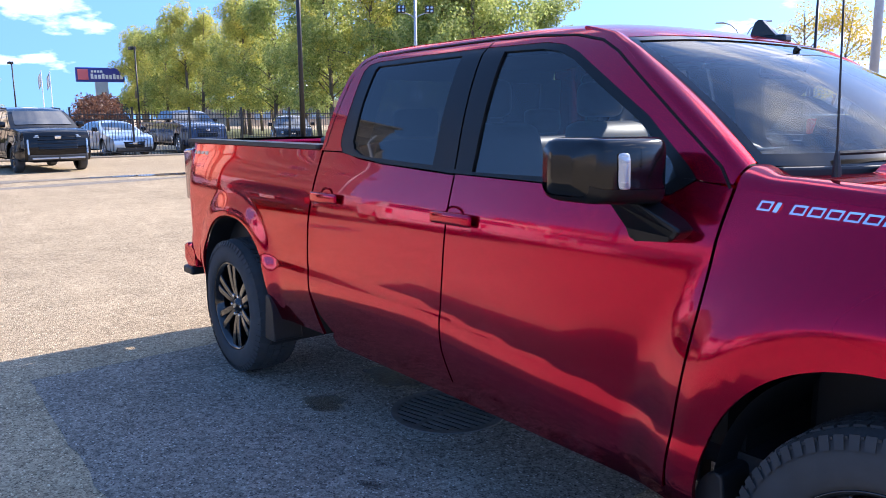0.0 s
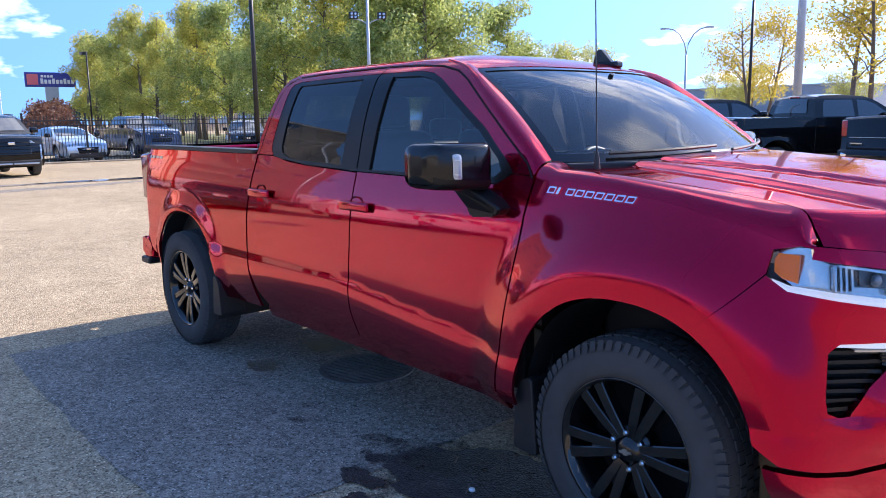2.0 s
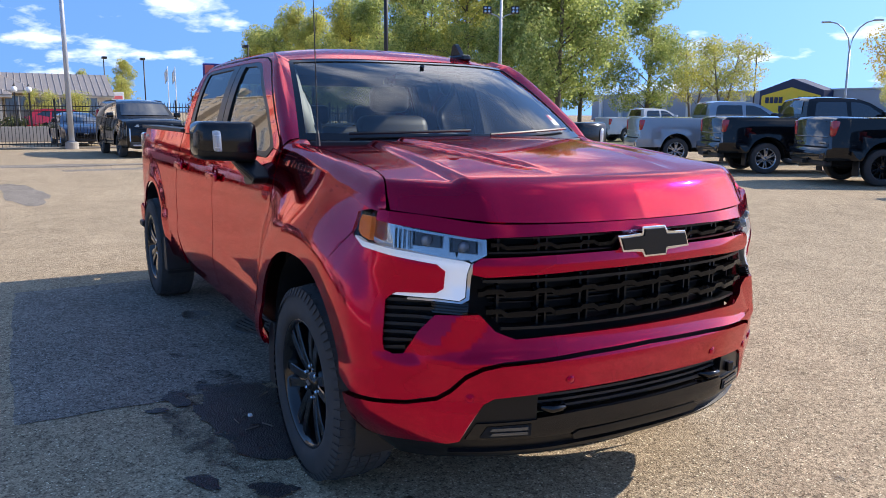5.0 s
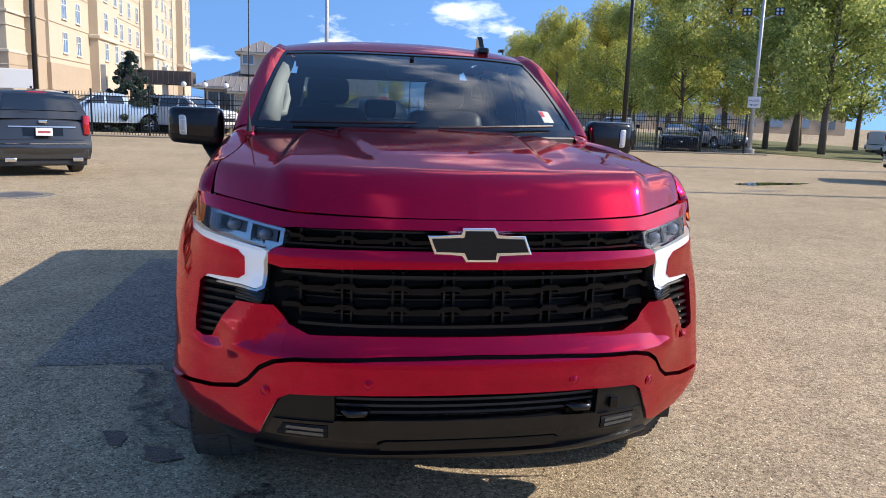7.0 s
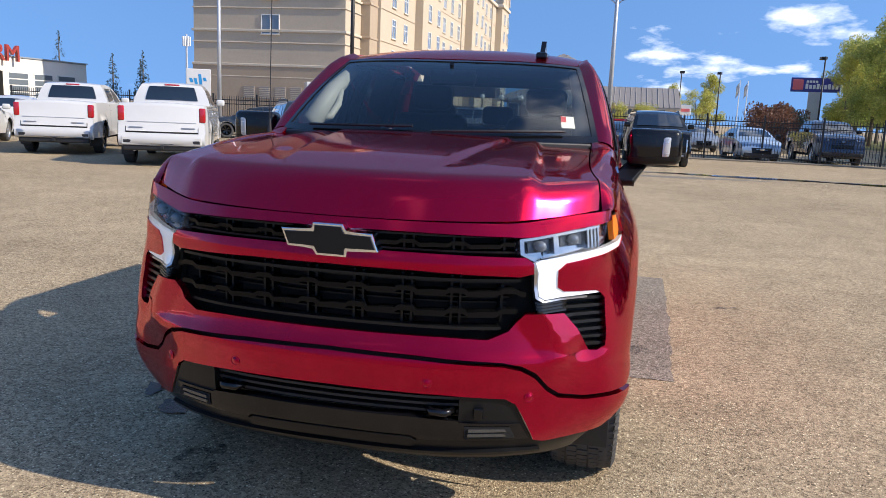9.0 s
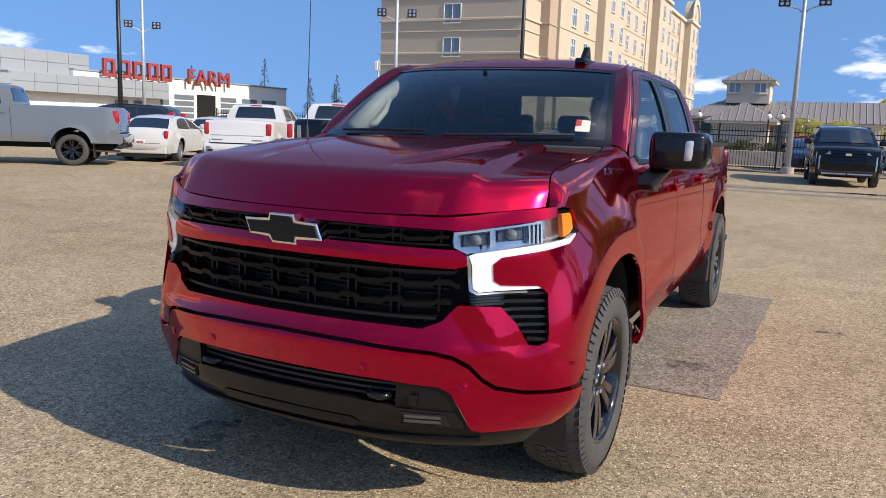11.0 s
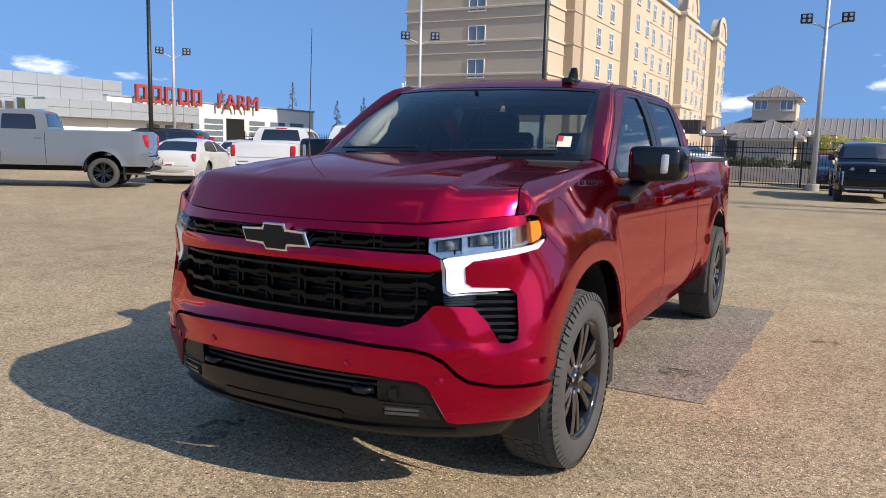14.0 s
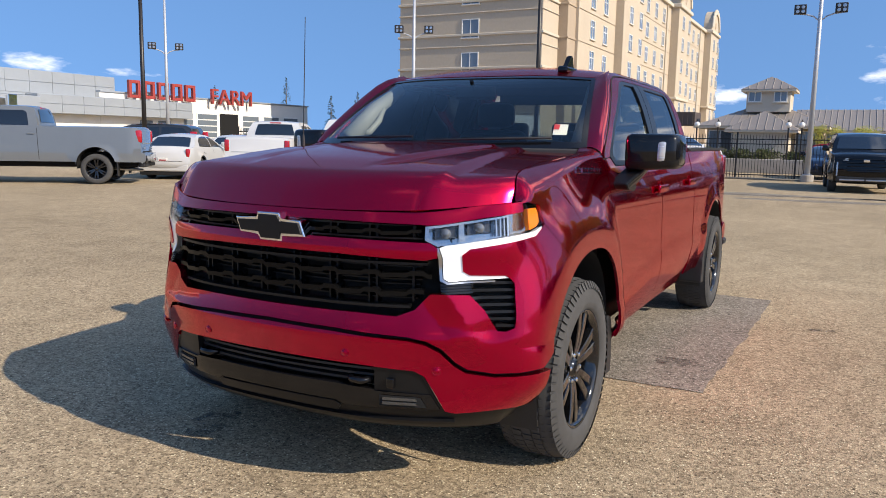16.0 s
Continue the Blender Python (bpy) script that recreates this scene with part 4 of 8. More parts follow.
part("cab_floor", rbox(-0.85, 1.5, -0.84, 0.84, 0.52, 0.58, 0), SEAT, truck)
part("firewall", rbox(1.36, 1.42, -0.83, 0.83, 0.5, 1.36, 0), DARK, truck)
part("dashboard", prism(rounded([(1.42, 1.32), (1.36, 1.37), (1.10, 1.385), (0.92, 1.33), (0.90, 1.22), (0.96, 0.9), (1.42, 0.85)], 0.04, 4), 1, -0.80, 0.80, 0.02), SEAT, truck, smooth=False)
part("display_screen", rbox(0.905, 0.935, -0.17, 0.18, 1.24, 1.40, 0.01), GLOSS_BLACK, truck)
for y0 in (-0.40, 0.40):
    part("seat_cushion", rbox(0.02, 0.55, y0 - 0.26, y0 + 0.26, 0.75, 0.95, 0.06, 3), SEAT, truck, smooth=True)
    bm = rbox(-0.13, 0.06, y0 - 0.26, y0 + 0.26, 0.88, 1.50, 0.07, 3)
    for v in bm.verts:
        v.co.x -= (v.co.z - 0.9) * 0.22
    part("seat_back", bm, SEAT, truck, smooth=True)
    part("head_restraint", rbox(-0.27, -0.14, y0 - 0.14, y0 + 0.14, 1.52, 1.70, 0.05, 3), SEAT, truck, smooth=True)
bm = rbox(-0.72, -0.56, -0.70, 0.70, 0.75, 1.42, 0.06, 3)
part("rear_bench_back", bm, SEAT, truck, smooth=True)
for y0 in (-0.45, 0.0, 0.45):
    part("head_restraint", rbox(-0.73, -0.62, y0 - 0.12, y0 + 0.12, 1.43, 1.57, 0.04, 3), SEAT, truck, smooth=True)
ring = lathe([(0.185 + 0.016 * math.cos(t * math.pi / 4), 0.016 * math.sin(t * math.pi / 4)) for t in range(8)], 32, "X", closed=True)
rbox(-0.02, 0.03, -0.08, 0.08, -0.06, 0.06, 0.02, 2, ring)
rbox(-0.01, 0.015, -0.18, 0.18, -0.018, 0.018, 0.008, 2, ring)
st = part("steering_wheel", ring, SEAT, truck, smooth=True)
st.matrix_basis = pose(0.72, 0.40, 1.22, 0, -24, 0)
part("rear_view_mirror", rbox(0.98, 1.02, -0.13, 0.13, 1.655, 1.735, 0.02, 3), GLOSS_BLACK, truck)
part("mirror_stem", tube([(1.02, 0, 1.72), (1.06, 0, 1.765)], 0.012, 8), GLOSS_BLACK, truck)
bm = tube([(0.99, -0.705, 1.62), (0.98, -0.655, 1.60), (1.04, -0.645, 1.53), (1.12, -0.66, 1.46), (1.15, -0.71, 1.44)], [0.02, 0.02, 0.02, 0.02, 0.02], 10)
part("grab_handle", bm, TRIM_PALE, truck, "pale grey grab handle on the pillar", True)
for sd in (-1, 1):
    bm = tube([(0.78, sd * 0.645, 1.735), (1.0, sd * 0.70, 1.60), (1.24, sd * 0.74, 1.41)], [0.035, 0.05, 0.065], 8)
    part("pillar_trim", bm, TRIM_PALE, truck, smooth=True)
# price slip behind the screen
for nm, ma, c, hw, hh in (("price_slip", PAPER, (0.845, 0.80), 0.04, 0.062), ("slip_print", RED_PAPER, (0.82, 0.775), 0.016, 0.03)):
    skin(nm, [(c[0] - hw, c[1] - hh), (c[0] + hw, c[1] - hh), (c[0] + hw, c[1] + hh), (c[0] - hw, c[1] + hh)], windscreen, ma, truck, (0.05, 0.05), 0.0, centre=(0.2, 0, 1.2), lift=-0.012 if nm == "price_slip" else -0.010)

# ---- cargo bed ----
for side in (-1, 1):
    part("bed_wall", prism([(-0.90, 0.75), (-0.90, 1.37), (-2.68, 1.37), (-2.68, 0.75)], 1, min(side * 0.78, side * 0.81), max(side * 0.78, side * 0.81)), PLASTIC, truck)
    bm = prism(rounded([(-0.88, 0.775), (-0.88, 0.905), (-2.68, 0.900), (-2.68, 0.775)], 0.02), 2, 1.375, 1.398, 0.008)
    for v in bm.verts:
        v.co.y *= side
    part("bed_rail_cap", bm, PLASTIC, truck)
part("bed_floor", rbox(-2.60, -0.88, -0.80, 0.80, 0.70, 0.75, 0), PLASTIC, truck)
part("bed_front_wall", rbox(-0.93, -0.90, -0.80, 0.80, 0.72, 1.375, 0.005), RED, truck)
part("tonneau_roll", rbox(-1.12, -0.95, -0.76, 0.76, 1.385, 1.432, 0.02, 3), PLASTIC, truck)
part("tailgate", rbox(-2.76, -2.69, -0.76, 0.76, 0.68, 1.378, 0.02, 3), RED, truck)
part("tailgate_cap", rbox(-2.68, -2.68, -0.76, 0.76, 1.375, 1.392, 0.006), PLASTIC, truck)
for side in (-1, 1):
    bm = rbox(-2.77, -2.60, 0.775, 0.905, 0.98, 1.33, 0.025, 3)
    for v in bm.verts:
        if v.co.x > -2.68:
            v.co.y = min(v.co.y, 0.895)
        v.co.y *= side
    part("tail_lamp", bm, TAIL, truck, "red tail lamp lens", True)
    bm = prism(rounded([(-2.57, 0.53), (-2.57, 0.64), (-2.68, 0.69), (-2.78, 0.68), (-2.79, 0.56), (-2.68, 0.51)], 0.02, 3), 1, min(side * 0.62, side * 0.938), max(side * 0.62, side * 0.938), 0.025, 3)
    part("rear_bumper_corner", bm, RED, truck)
    part("corner_step", rbox(-2.76, -2.60, min(side * 0.70, side * 0.96), max(side * 0.70, side * 0.96), 0.475, 0.53, 0.015, 2), PLASTIC, truck)
part("rear_bumper", rbox(-2.79, -2.70, -0.64, 0.64, 0.52, 0.69, 0.03, 3), RED, truck)
# chassis
for y0 in (-0.42, 0.42):
    part("frame_rail", rbox(-2.75, 2.45, y0 - 0.04, y0 + 0.04, 0.44, 0.60, 0.01), PLASTIC, truck)
part("front_axle", tube([(AX, -0.8, 0.40), (AX, 0.8, 0.40)], 0.045, 10), PLASTIC, truck)
part("rear_axle", tube([(-AX, -0.8, 0.40), (-AX, 0.8, 0.40)], 0.05, 10), PLASTIC, truck)
bm = bmesh.new()
bmesh.ops.create_uvsphere(bm, u_segments=14, v_segments=9, radius=0.15)
for v in bm.verts:
    v.co += Vector((-AX, 0.0, 0.40))
part("differential", bm, PLASTIC, truck, smooth=True)
part("engine_tray", rbox(1.45, 2.55, -0.55, 0.55, 0.42, 0.85, 0.03), PLASTIC, truck)
part("gearbox", rbox(0.1, 1.45, -0.22, 0.22, 0.38, 0.58, 0.05), PLASTIC, truck)
part("fuel_tank", rbox(-1.2, 0.2, 0.10, 0.44, 0.40, 0.60, 0.05), PLASTIC, truck)

# ---- wheels ----


def wheel_meshes():
    """Meshes of one wheel round the y axis, its outer face towards +y."""
    R, W = 0.410, 0.137
    prof = [(0.262, -0.105), (0.272, -0.125), (0.31, -0.137), (0.36, -0.132), (0.392, -0.115), (0.402, -0.095), (0.404, -0.05), (0.404, 0.0), (0.404, 0.05), (0.402, 0.095), (0.392, 0.115), (0.36, 0.132), (0.31, 0.137), (0.285, 0.134), (0.272, 0.125), (0.262, 0.105)]
    tyre = lathe(prof, 72)
    tread = bmesh.new()
    rnd = random.Random(4)
    n = 66
    for row, (y0, y1) in enumerate(((-0.118, -0.070), (-0.062, -0.022), (-0.016, 0.020), (0.026, 0.064), (0.072, 0.118))):
        for k in range(n):
            a0 = 2 * math.pi * (k + 0.5 * (row % 2) + 0.1 * rnd.random()) / n
            a1 = a0 + 2 * math.pi / n * (0.76 + 0.08 * rnd.random())
            sk = 0.010 * (1 if row % 2 else -1)
            vs = []
            for rr in (0.398, R if row in (1, 2, 3) else R - 0.004):
                for a, y in ((a0, y0), (a1, y0 + sk * 0.3), (a1, y1), (a0, y1 - sk * 0.3)):
                    r2 = rr - (0.010 if (row == 0 and y < -0.1) or (row == 4 and y > 0.1) else 0)
                    vs.append(tread.verts.new((r2 * math.cos(a), y, r2 * math.sin(a))))
            for f in ((4, 5, 6, 7), (0, 1, 5, 4), (1, 2, 6, 5), (2, 3, 7, 6), (3, 0, 4, 7)):
                tread.faces.new([vs[i] for i in f])
    # shoulder lugs on the side wall
    for k in range(66):
        a0 = 2 * math.pi * k / 66
        a1 = a0 + 2 * math.pi / 66 * 0.66
        for sgn in (1, -1):
            vs = [tread.verts.new((r * math.cos(a), sgn * y, r * math.sin(a))) for r, y in ((0.398, 0.118), (0.368, 0.1335)) for a in (a0, a1)]
            v2 = [tread.verts.new((r * math.cos(a), sgn * y, r * math.sin(a))) for r, y in ((0.401, 0.121), (0.368, 0.1365)) for a in (a0, a1)]
            tread.faces.new((v2[0], v2[1], v2[3], v2[2]))
            tread.faces.new((vs[0], vs[1], v2[1], v2[0]))
            tread.faces.new((vs[0], vs[2], v2[2], v2[0]))
            tread.faces.new((vs[1], vs[3], v2[3], v2[1]))
    rim = lathe([(0.255, -0.11), (0.243, -0.09), (0.232, -0.02), (0.236, 0.06), (0.250, 0.108), (0.262, 0.122), (0.270, 0.124), (0.268, 0.112), (0.256, 0.10)], 64)
    # added disc, coloured near-black as the shade seen between the spokes
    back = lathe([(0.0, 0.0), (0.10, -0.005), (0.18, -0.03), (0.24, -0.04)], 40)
    spoke = bmesh.new()
    # one forked spoke of six: a wedge from the hub that splits into two arms
    for sgn in (1, -1):
        pts_in = [(0.050, 0.012 * sgn, 0.088, 0.024), (0.115, 0.021 * sgn, 0.100, 0.031), (0.185, 0.031 * sgn, 0.107, 0.033), (0.254, 0.041 * sgn, 0.109, 0.035)]
        rows = []
        for x, z, y, wd_ in pts_in:
            rows.append([spoke.verts.new(c) for c in ((x, y, z - wd_ / 2), (x, y - 0.004, z - wd_ / 2 - 0.004), (x, y - 0.05, z - wd_ / 2 - 0.004), (x, y - 0.05, z + wd_ / 2 + 0.004), (x, y - 0.004, z + wd_ / 2 + 0.004), (x, y, z + wd_ / 2))])
        for a, b in zip(rows, rows[1:]):
            for i in range(6):
                spoke.faces.new((a[i], a[(i + 1) % 6], b[(i + 1) % 6], b[i]))
        spoke.faces.new(rows[-1])
    # recessed web between the arms
    wv = [spoke.verts.new(c) for c in ((0.05, 0.072, -0.02), (0.05, 0.072, 0.02), (0.155, 0.090, 0.022), (0.170, 0.066, 0.024), (0.170, 0.066, -0.024), (0.155, 0.090, -0.022))]
    spoke.faces.new((wv[0], wv[1], wv[2], wv[5]))
    spoke.faces.new((wv[5], wv[2], wv[3], wv[4]))
    hub = lathe([(0.0, 0.098), (0.034, 0.098), (0.040, 0.094), (0.043, 0.086), (0.085, 0.078), (0.095, 0.060), (0.095, 0.02)], 36)
    nut = lathe([(0.0, 0.100), (0.006, 0.0995), (0.0105, 0.094), (0.0115, 0.075)], 6)
    cap = lathe([(0.0, 0.1045), (0.028, 0.1035), (0.034, 0.099)], 30)
    mark = prism([(-0.024, 0.004), (-0.009, 0.004), (-0.009, 0.011), (0.009, 0.011), (0.011, 0.004), (0.026, 0.004), (0.022, -0.005), (0.008, -0.005), (0.008, -0.011), (-0.010, -0.011), (-0.010, -0.005), (-0.027, -0.005)], 1, 0.1035, 0.1065)
    out = {}
    for k, b_, sm in (("tyre", tyre, True), ("tread", tread, False), ("rim", rim, True), ("spoke_gap_shade", back, True), ("spoke", spoke, False), ("hub", hub, True), ("lug_nut", nut, False), ("centre_cap", cap, True), ("cap_emblem", mark, False)):
        bmesh.ops.recalc_face_normals(b_, faces=b_.faces[:])
        me = bpy.data.meshes.new(k)
        b_.to_mesh(me)
        b_.free()
        for p in me.polygons:
            p.use_smooth = sm
        out[k] = me
    return out


WM = wheel_meshes()
for k, ma in (("tyre", RUBBER), ("tread", RUBBER), ("rim", WHEEL_BLACK), ("spoke_gap_shade", DARK), ("spoke", WHEEL_BLACK), ("hub", WHEEL_BLACK), ("lug_nut", CHROME), ("centre_cap", GLOSS_BLACK), ("cap_emblem", STEEL)):
    WM[k].materials.append(ma)
for wx, side, turn in ((AX, -1, 8), (AX, 1, 21), (-AX, -1, 33), (-AX, 1, 47)):
    wh = new("wheel", WM["rim"])
    wh.parent = truck
    tagged(wh, label="black six-spoke alloy wheel with an all-terrain tyre")
    wh.matrix_basis = pose(wx, side * 0.862, 0.404, 0, turn, 0) if side > 0 else pose(wx, side * 0.862, 0.404, 0, turn, 180)
    for k in ("tyre", "spoke_gap_shade", "hub", "centre_cap", "cap_emblem"):
        o = new(k, WM[k])
        o.parent = wh
        if k == "tyre":
            tr_ = new("tread", WM["tread"])
            tr_.parent = o
            tagged(tr_, kind="stuff")
    for i in range(6):
        o = new("spoke", WM["spoke"])
        o.parent = wh
        o.matrix_basis = pose(0, 0, 0, 0, 60 * i, 0)
        o = new("lug_nut", WM["lug_nut"])
        o.parent = wh
        o.matrix_basis = pose(0.066 * math.cos(radians(60 * i + 30)), 0, -0.066 * math.sin(radians(60 * i + 30)))

# ---- nose of the pickup ----


def nose(name, yz, material=RED, depth=0.02, lift=0.0, both=True, inset=0.0, label="", step=(0.035, 0.03), parent=truck):
    """A panel of the nose from one half of its outline in (y, z); points past the corner are given as ('x', x, z)."""
    h = [(sx(p[1]), p[2]) if p[0] == "x" else (sy(p[0]), p[1]) for p in yz]
    fn = body if not inset else (lambda s, z: body_in(s, z, inset))
    if both:
        o = h + [(-s, z) for s, z in h[::-1] if s > 1e-6]
        return skin(name, o, fn, material, parent, step, depth, label=label, lift=lift, centre=(1.2, 0, 0.8))
    return [skin(name, [(q * s, z) for s, z in h], fn, material, parent, step, depth, label=label, lift=lift, centre=(1.2, 0, 0.8)) for q in (-1, 1)]


# header bar under the hood lip
nose("header_bar", [(0, 1.145), (0.30, 1.1455), (0.55, 1.148), (0.66, 1.152), (0.78, 1.163), (0.86, 1.171), (0.91, 1.176), ("x", 2.468, 1.180), ("x", 2.462, 1.144), (0.90, 1.134), (0.80, 1.119), (0.69, 1.105), (0.64, 1.103), (0.60, 1.106), (0.3, 1.112), (0, 1.112)])
nose("hood_seal", [(0, 1.16), (0.6, 1.155), (0.6, 1.138), (0, 1.138)], DARK, 0.0, inset=0.012)
# bar between the grilles
nose("grille_bar", [(0, 1.048), (0.40, 1.046), (0.645, 1.040), (0.671, 1.02), (0.671, 0.985), (0.63, 0.975), (0.3, 0.988), (0, 0.990)], depth=0.05)
# mask: lip under the lower grille, facet beside it, lamp surround and corner
a = arch_pts(AX, 17, 62, 16)
mask_pts = [(0, 0.768), (0.40, 0.768), (0.535, 0.762), (0.60, 0.790), (0.65, 0.850), (0.70, 0.852), (0.778, 0.846), (0.825, 0.790), (0.868, 0.708), (0.895, 0.706), (0.918, 0.72), (0.922, 0.76), (0.920, 0.890), (0.908, 0.904), (0.894, 0.917), (0.776, 0.920), (0.755, 0.935), (0.750, 0.995), (0.775, 1.017), (0.89, 1.034), ("x", 2.40, 1.052), ("x", 2.36, 1.075), ("x", 2.336, 1.090)] + [("x", x, z) for x, z in a[::-1]] + [("x", 2.42, 0.556), ("x", 2.50, 0.548), (0.86, 0.545), (0.775, 0.562), (0.735, 0.592), (0.69, 0.645), (0.64, 0.676), (0.58, 0.690), (0.3, 0.706), (0, 0.712)]
nose("grille_mask", mask_pts, depth=0.03, step=(0.016, 0.016))
# added black wall and cheeks that close the nose and paint its inner shade
part("grille_shade_wall", rbox(2.40, 2.43, -0.69, 0.69, 0.62, 1.09, 0.004, 1), DARK, truck)
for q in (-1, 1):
    part("grille_shade_cheek", rbox(2.43, 2.61, min(q * 0.668, q * 0.688), max(q * 0.668, q * 0.688), 0.72, 1.09, 0.003, 1), DARK, truck)
# bumper skin
nose("front_bumper", [(0, 0.698), (0.3, 0.692), (0.58, 0.676), (0.635, 0.662), (0.685, 0.630), (0.73, 0.578), (0.77, 0.548), (0.86, 0.531), ("x", 2.50, 0.534), ("x", 2.38, 0.541), ("x", 2.395, 0.47), ("x", 2.42, 0.405), ("x", 2.50, 0.398), (0.86, 0.392), (0.74, 0.385), (0.705, 0.395), (0.675, 0.46), (0.635, 0.535), (0.60, 0.556), (0.4, 0.570), (0, 0.575)], depth=0.03, lift=0.004)
nose("bumper_gap", [(0, 0.72), (0.6, 0.70), (0.76, 0.60), ("x", 2.48, 0.56), ("x", 2.40, 0.56), ("x", 2.42, 0.53), ("x", 2.5, 0.52), (0.75, 0.53), (0.6, 0.655), (0, 0.69)], DARK, 0.0, inset=0.028)
# lower valance, side panels, skid bar
nose("valance", [(0, 0.402), (0.55, 0.398), (0.70, 0.40), (0.76, 0.386), ("x", 2.50, 0.398), ("x", 2.43, 0.402), ("x", 2.44, 0.325), ("x", 2.5, 0.30), (0.80, 0.296), (0.5, 0.30), (0, 0.305)], SATIN_BLACK, 0.03, lift=-0.012)
nose("fog_panel", [(0.455, 0.562), (0.60, 0.553), (0.632, 0.532), (0.672, 0.458), (0.702, 0.395), (0.55, 0.395), (0.455, 0.40)], SATIN_BLACK, 0.03, lift=-0.006, both=False)
nose("skid_bar", [(0, 0.482), (0.30, 0.482), (0.42, 0.476), (0.455, 0.474), (0.455, 0.468), (0.655, 0.462), (0.688, 0.402), (0.32, 0.400), (0.295, 0.413), (0, 0.416)], GLOSS_BLACK, 0.04, lift=0.002)
nose("skid_plate", [(0, 0.411), (0.288, 0.408), (0.315, 0.394), (0.30, 0.372), (0, 0.376)], SATIN_BLACK, 0.04, lift=0.006)
nose("valance_lip", [(0, 0.352), (0.55, 0.348), (0.74, 0.346), (0.74, 0.334), (0.5, 0.336), (0, 0.340)], SATIN_BLACK, 0.02, lift=0.002)
# black sheets paint the shade inside the intake and round the fog lamps
nose("intake_shade_sheet", [(0, 0.578), (0.48, 0.57), (0.48, 0.47), (0, 0.475)], DARK, 0.0, inset=0.07)
nose("fog_shade_sheet", [(0.475, 0.456), (0.622, 0.452), (0.645, 0.410), (0.475, 0.412)], DARK, 0.0, lift=0.005, both=False)
for z in (0.425, 0.442):
    nose("fog_lamp", [(0.487, z + 0.006), (0.605, z + 0.005), (0.612, z - 0.005), (0.487, z - 0.005)], FOG_GLASS, 0.006, lift=0.010, both=False)
nose("panel_edge", [(0.635, 0.536), (0.643, 0.536), (0.713, 0.396), (0.705, 0.394)], STEEL, 0.01, lift=0.002, both=False)
part("toggle_socket", rbox(2.752, 2.775, 0.505, 0.535, 0.485, 0.525, 0.004), GLOSS_BLACK, truck)


def bars(name, rows, material, thick, height, inset, parent=truck):
    """Slats that follow the nose: each row is a list of (y, z)."""
    for row in rows:
        bm = bmesh.new()
        prev = None
        for y, z in row:
            s = sy(y)
            f, b_ = Vector(body_in(s, z, inset)), Vector(body_in(s, z, inset + thick))
            q = [bm.verts.new(f + Vector((0, 0, height / 2))), bm.verts.new(f - Vector((0, 0, height / 2))), bm.verts.new(b_ - Vector((0, 0, height / 2))), bm.verts.new(b_ + Vector((0, 0, height / 2)))]
            if prev:
                for i in range(4):
                    bm.faces.new((prev[i], prev[(i + 1) % 4], q[(i + 1) % 4], q[i]))
            else:
                bm.faces.new(q)
            prev = q
        bm.faces.new(prev[::-1])
        part(name, bm, material, parent)


def toothed(z, y_max, pitch=0.172, rise=0.009, centre=0.0):
    """A slat line that steps up in a trapezoid tooth at each upright."""
    pts = []
    n = int(y_max / pitch + 0.5) + 1
    for k in range(-n, n + 1):
        c = centre + pitch * k
        for dy, dz in ((-0.038, 0.0), (-0.024, rise), (0.022, rise), (0.040, -rise * 0.35), (0.085, 0.0)):
            y = c + dy
            if abs(y) < y_max:
                pts.append((y, z + dz))
    pts.sort()
    return [(-y_max, pts[0][1])] + pts + [(y_max, pts[-1][1])]


# black sheets behind the slats, painted as the shade of the grille openings
nose("upper_grille_shade", [(0, 1.118), (0.61, 1.114), (0.668, 1.10), (0.672, 1.03), (0, 1.04)], DARK, 0.0, inset=0.085, label="near-black shade sheet behind the upper grille")
nose("lower_grille_shade", [(0, 0.998), (0.65, 0.99), (0.735, 0.95), (0.73, 0.83), (0.70, 0.71), (0, 0.69)], DARK, 0.0, inset=0.10, label="near-black shade sheet behind the stepped slats of the lower grille")
bars("slat", [toothed(1.072, 0.615, 0.172, 0.008, 0.086)], GRILLE_BLACK, 0.04, 0.013, 0.014)
bars("slat", [[(y / 10 * 0.62, 1.10) for y in range(-10, 11)], [(y / 10 * 0.62, 1.052) for y in range(-10, 11)]], SATIN_BLACK, 0.04, 0.006, 0.03)
bars("slat", [toothed(0.915, 0.655, 0.172, 0.008, 0.086), toothed(0.845, 0.63, 0.172, 0.010, 0.086)], GRILLE_BLACK, 0.05, 0.017, 0.010)
bars("slat", [[(y / 12 * w_, z_) for y in range(-12, 13)] for z_, w_ in ((0.958, 0.64), (0.795, 0.58))], SATIN_BLACK, 0.05, 0.010, 0.02)
bars("grille_bar_fine", [[(y / 12 * w_, z_) for y in range(-12, 13)] for z_, w_ in ((0.890, 0.62), (0.872, 0.61), (0.82, 0.6), (0.94, 0.62))], SATIN_BLACK, 0.02, 0.005, 0.07)
for k in range(-4, 4):
    for dy in (-0.016, 0.016):
        y = 0.172 * k + 0.086 + dy
        if abs(y) < 0.60:
            bars("upright", [[(y - 0.004, 0.875), (y + 0.004, 0.875)]], SATIN_BLACK, 0.05, 0.19 if abs(y) < 0.54 else 0.13, 0.045)
            bars("upright", [[(y - 0.004, 1.078), (y + 0.004, 1.078)]], SATIN_BLACK, 0.04, 0.065, 0.04)
bars("intake_slat", [[(y / 10 * 0.46, z_) for y in range(-10, 11)] for z_ in (0.500, 0.523, 0.546)], PLASTIC, 0.04, 0.009, 0.03)
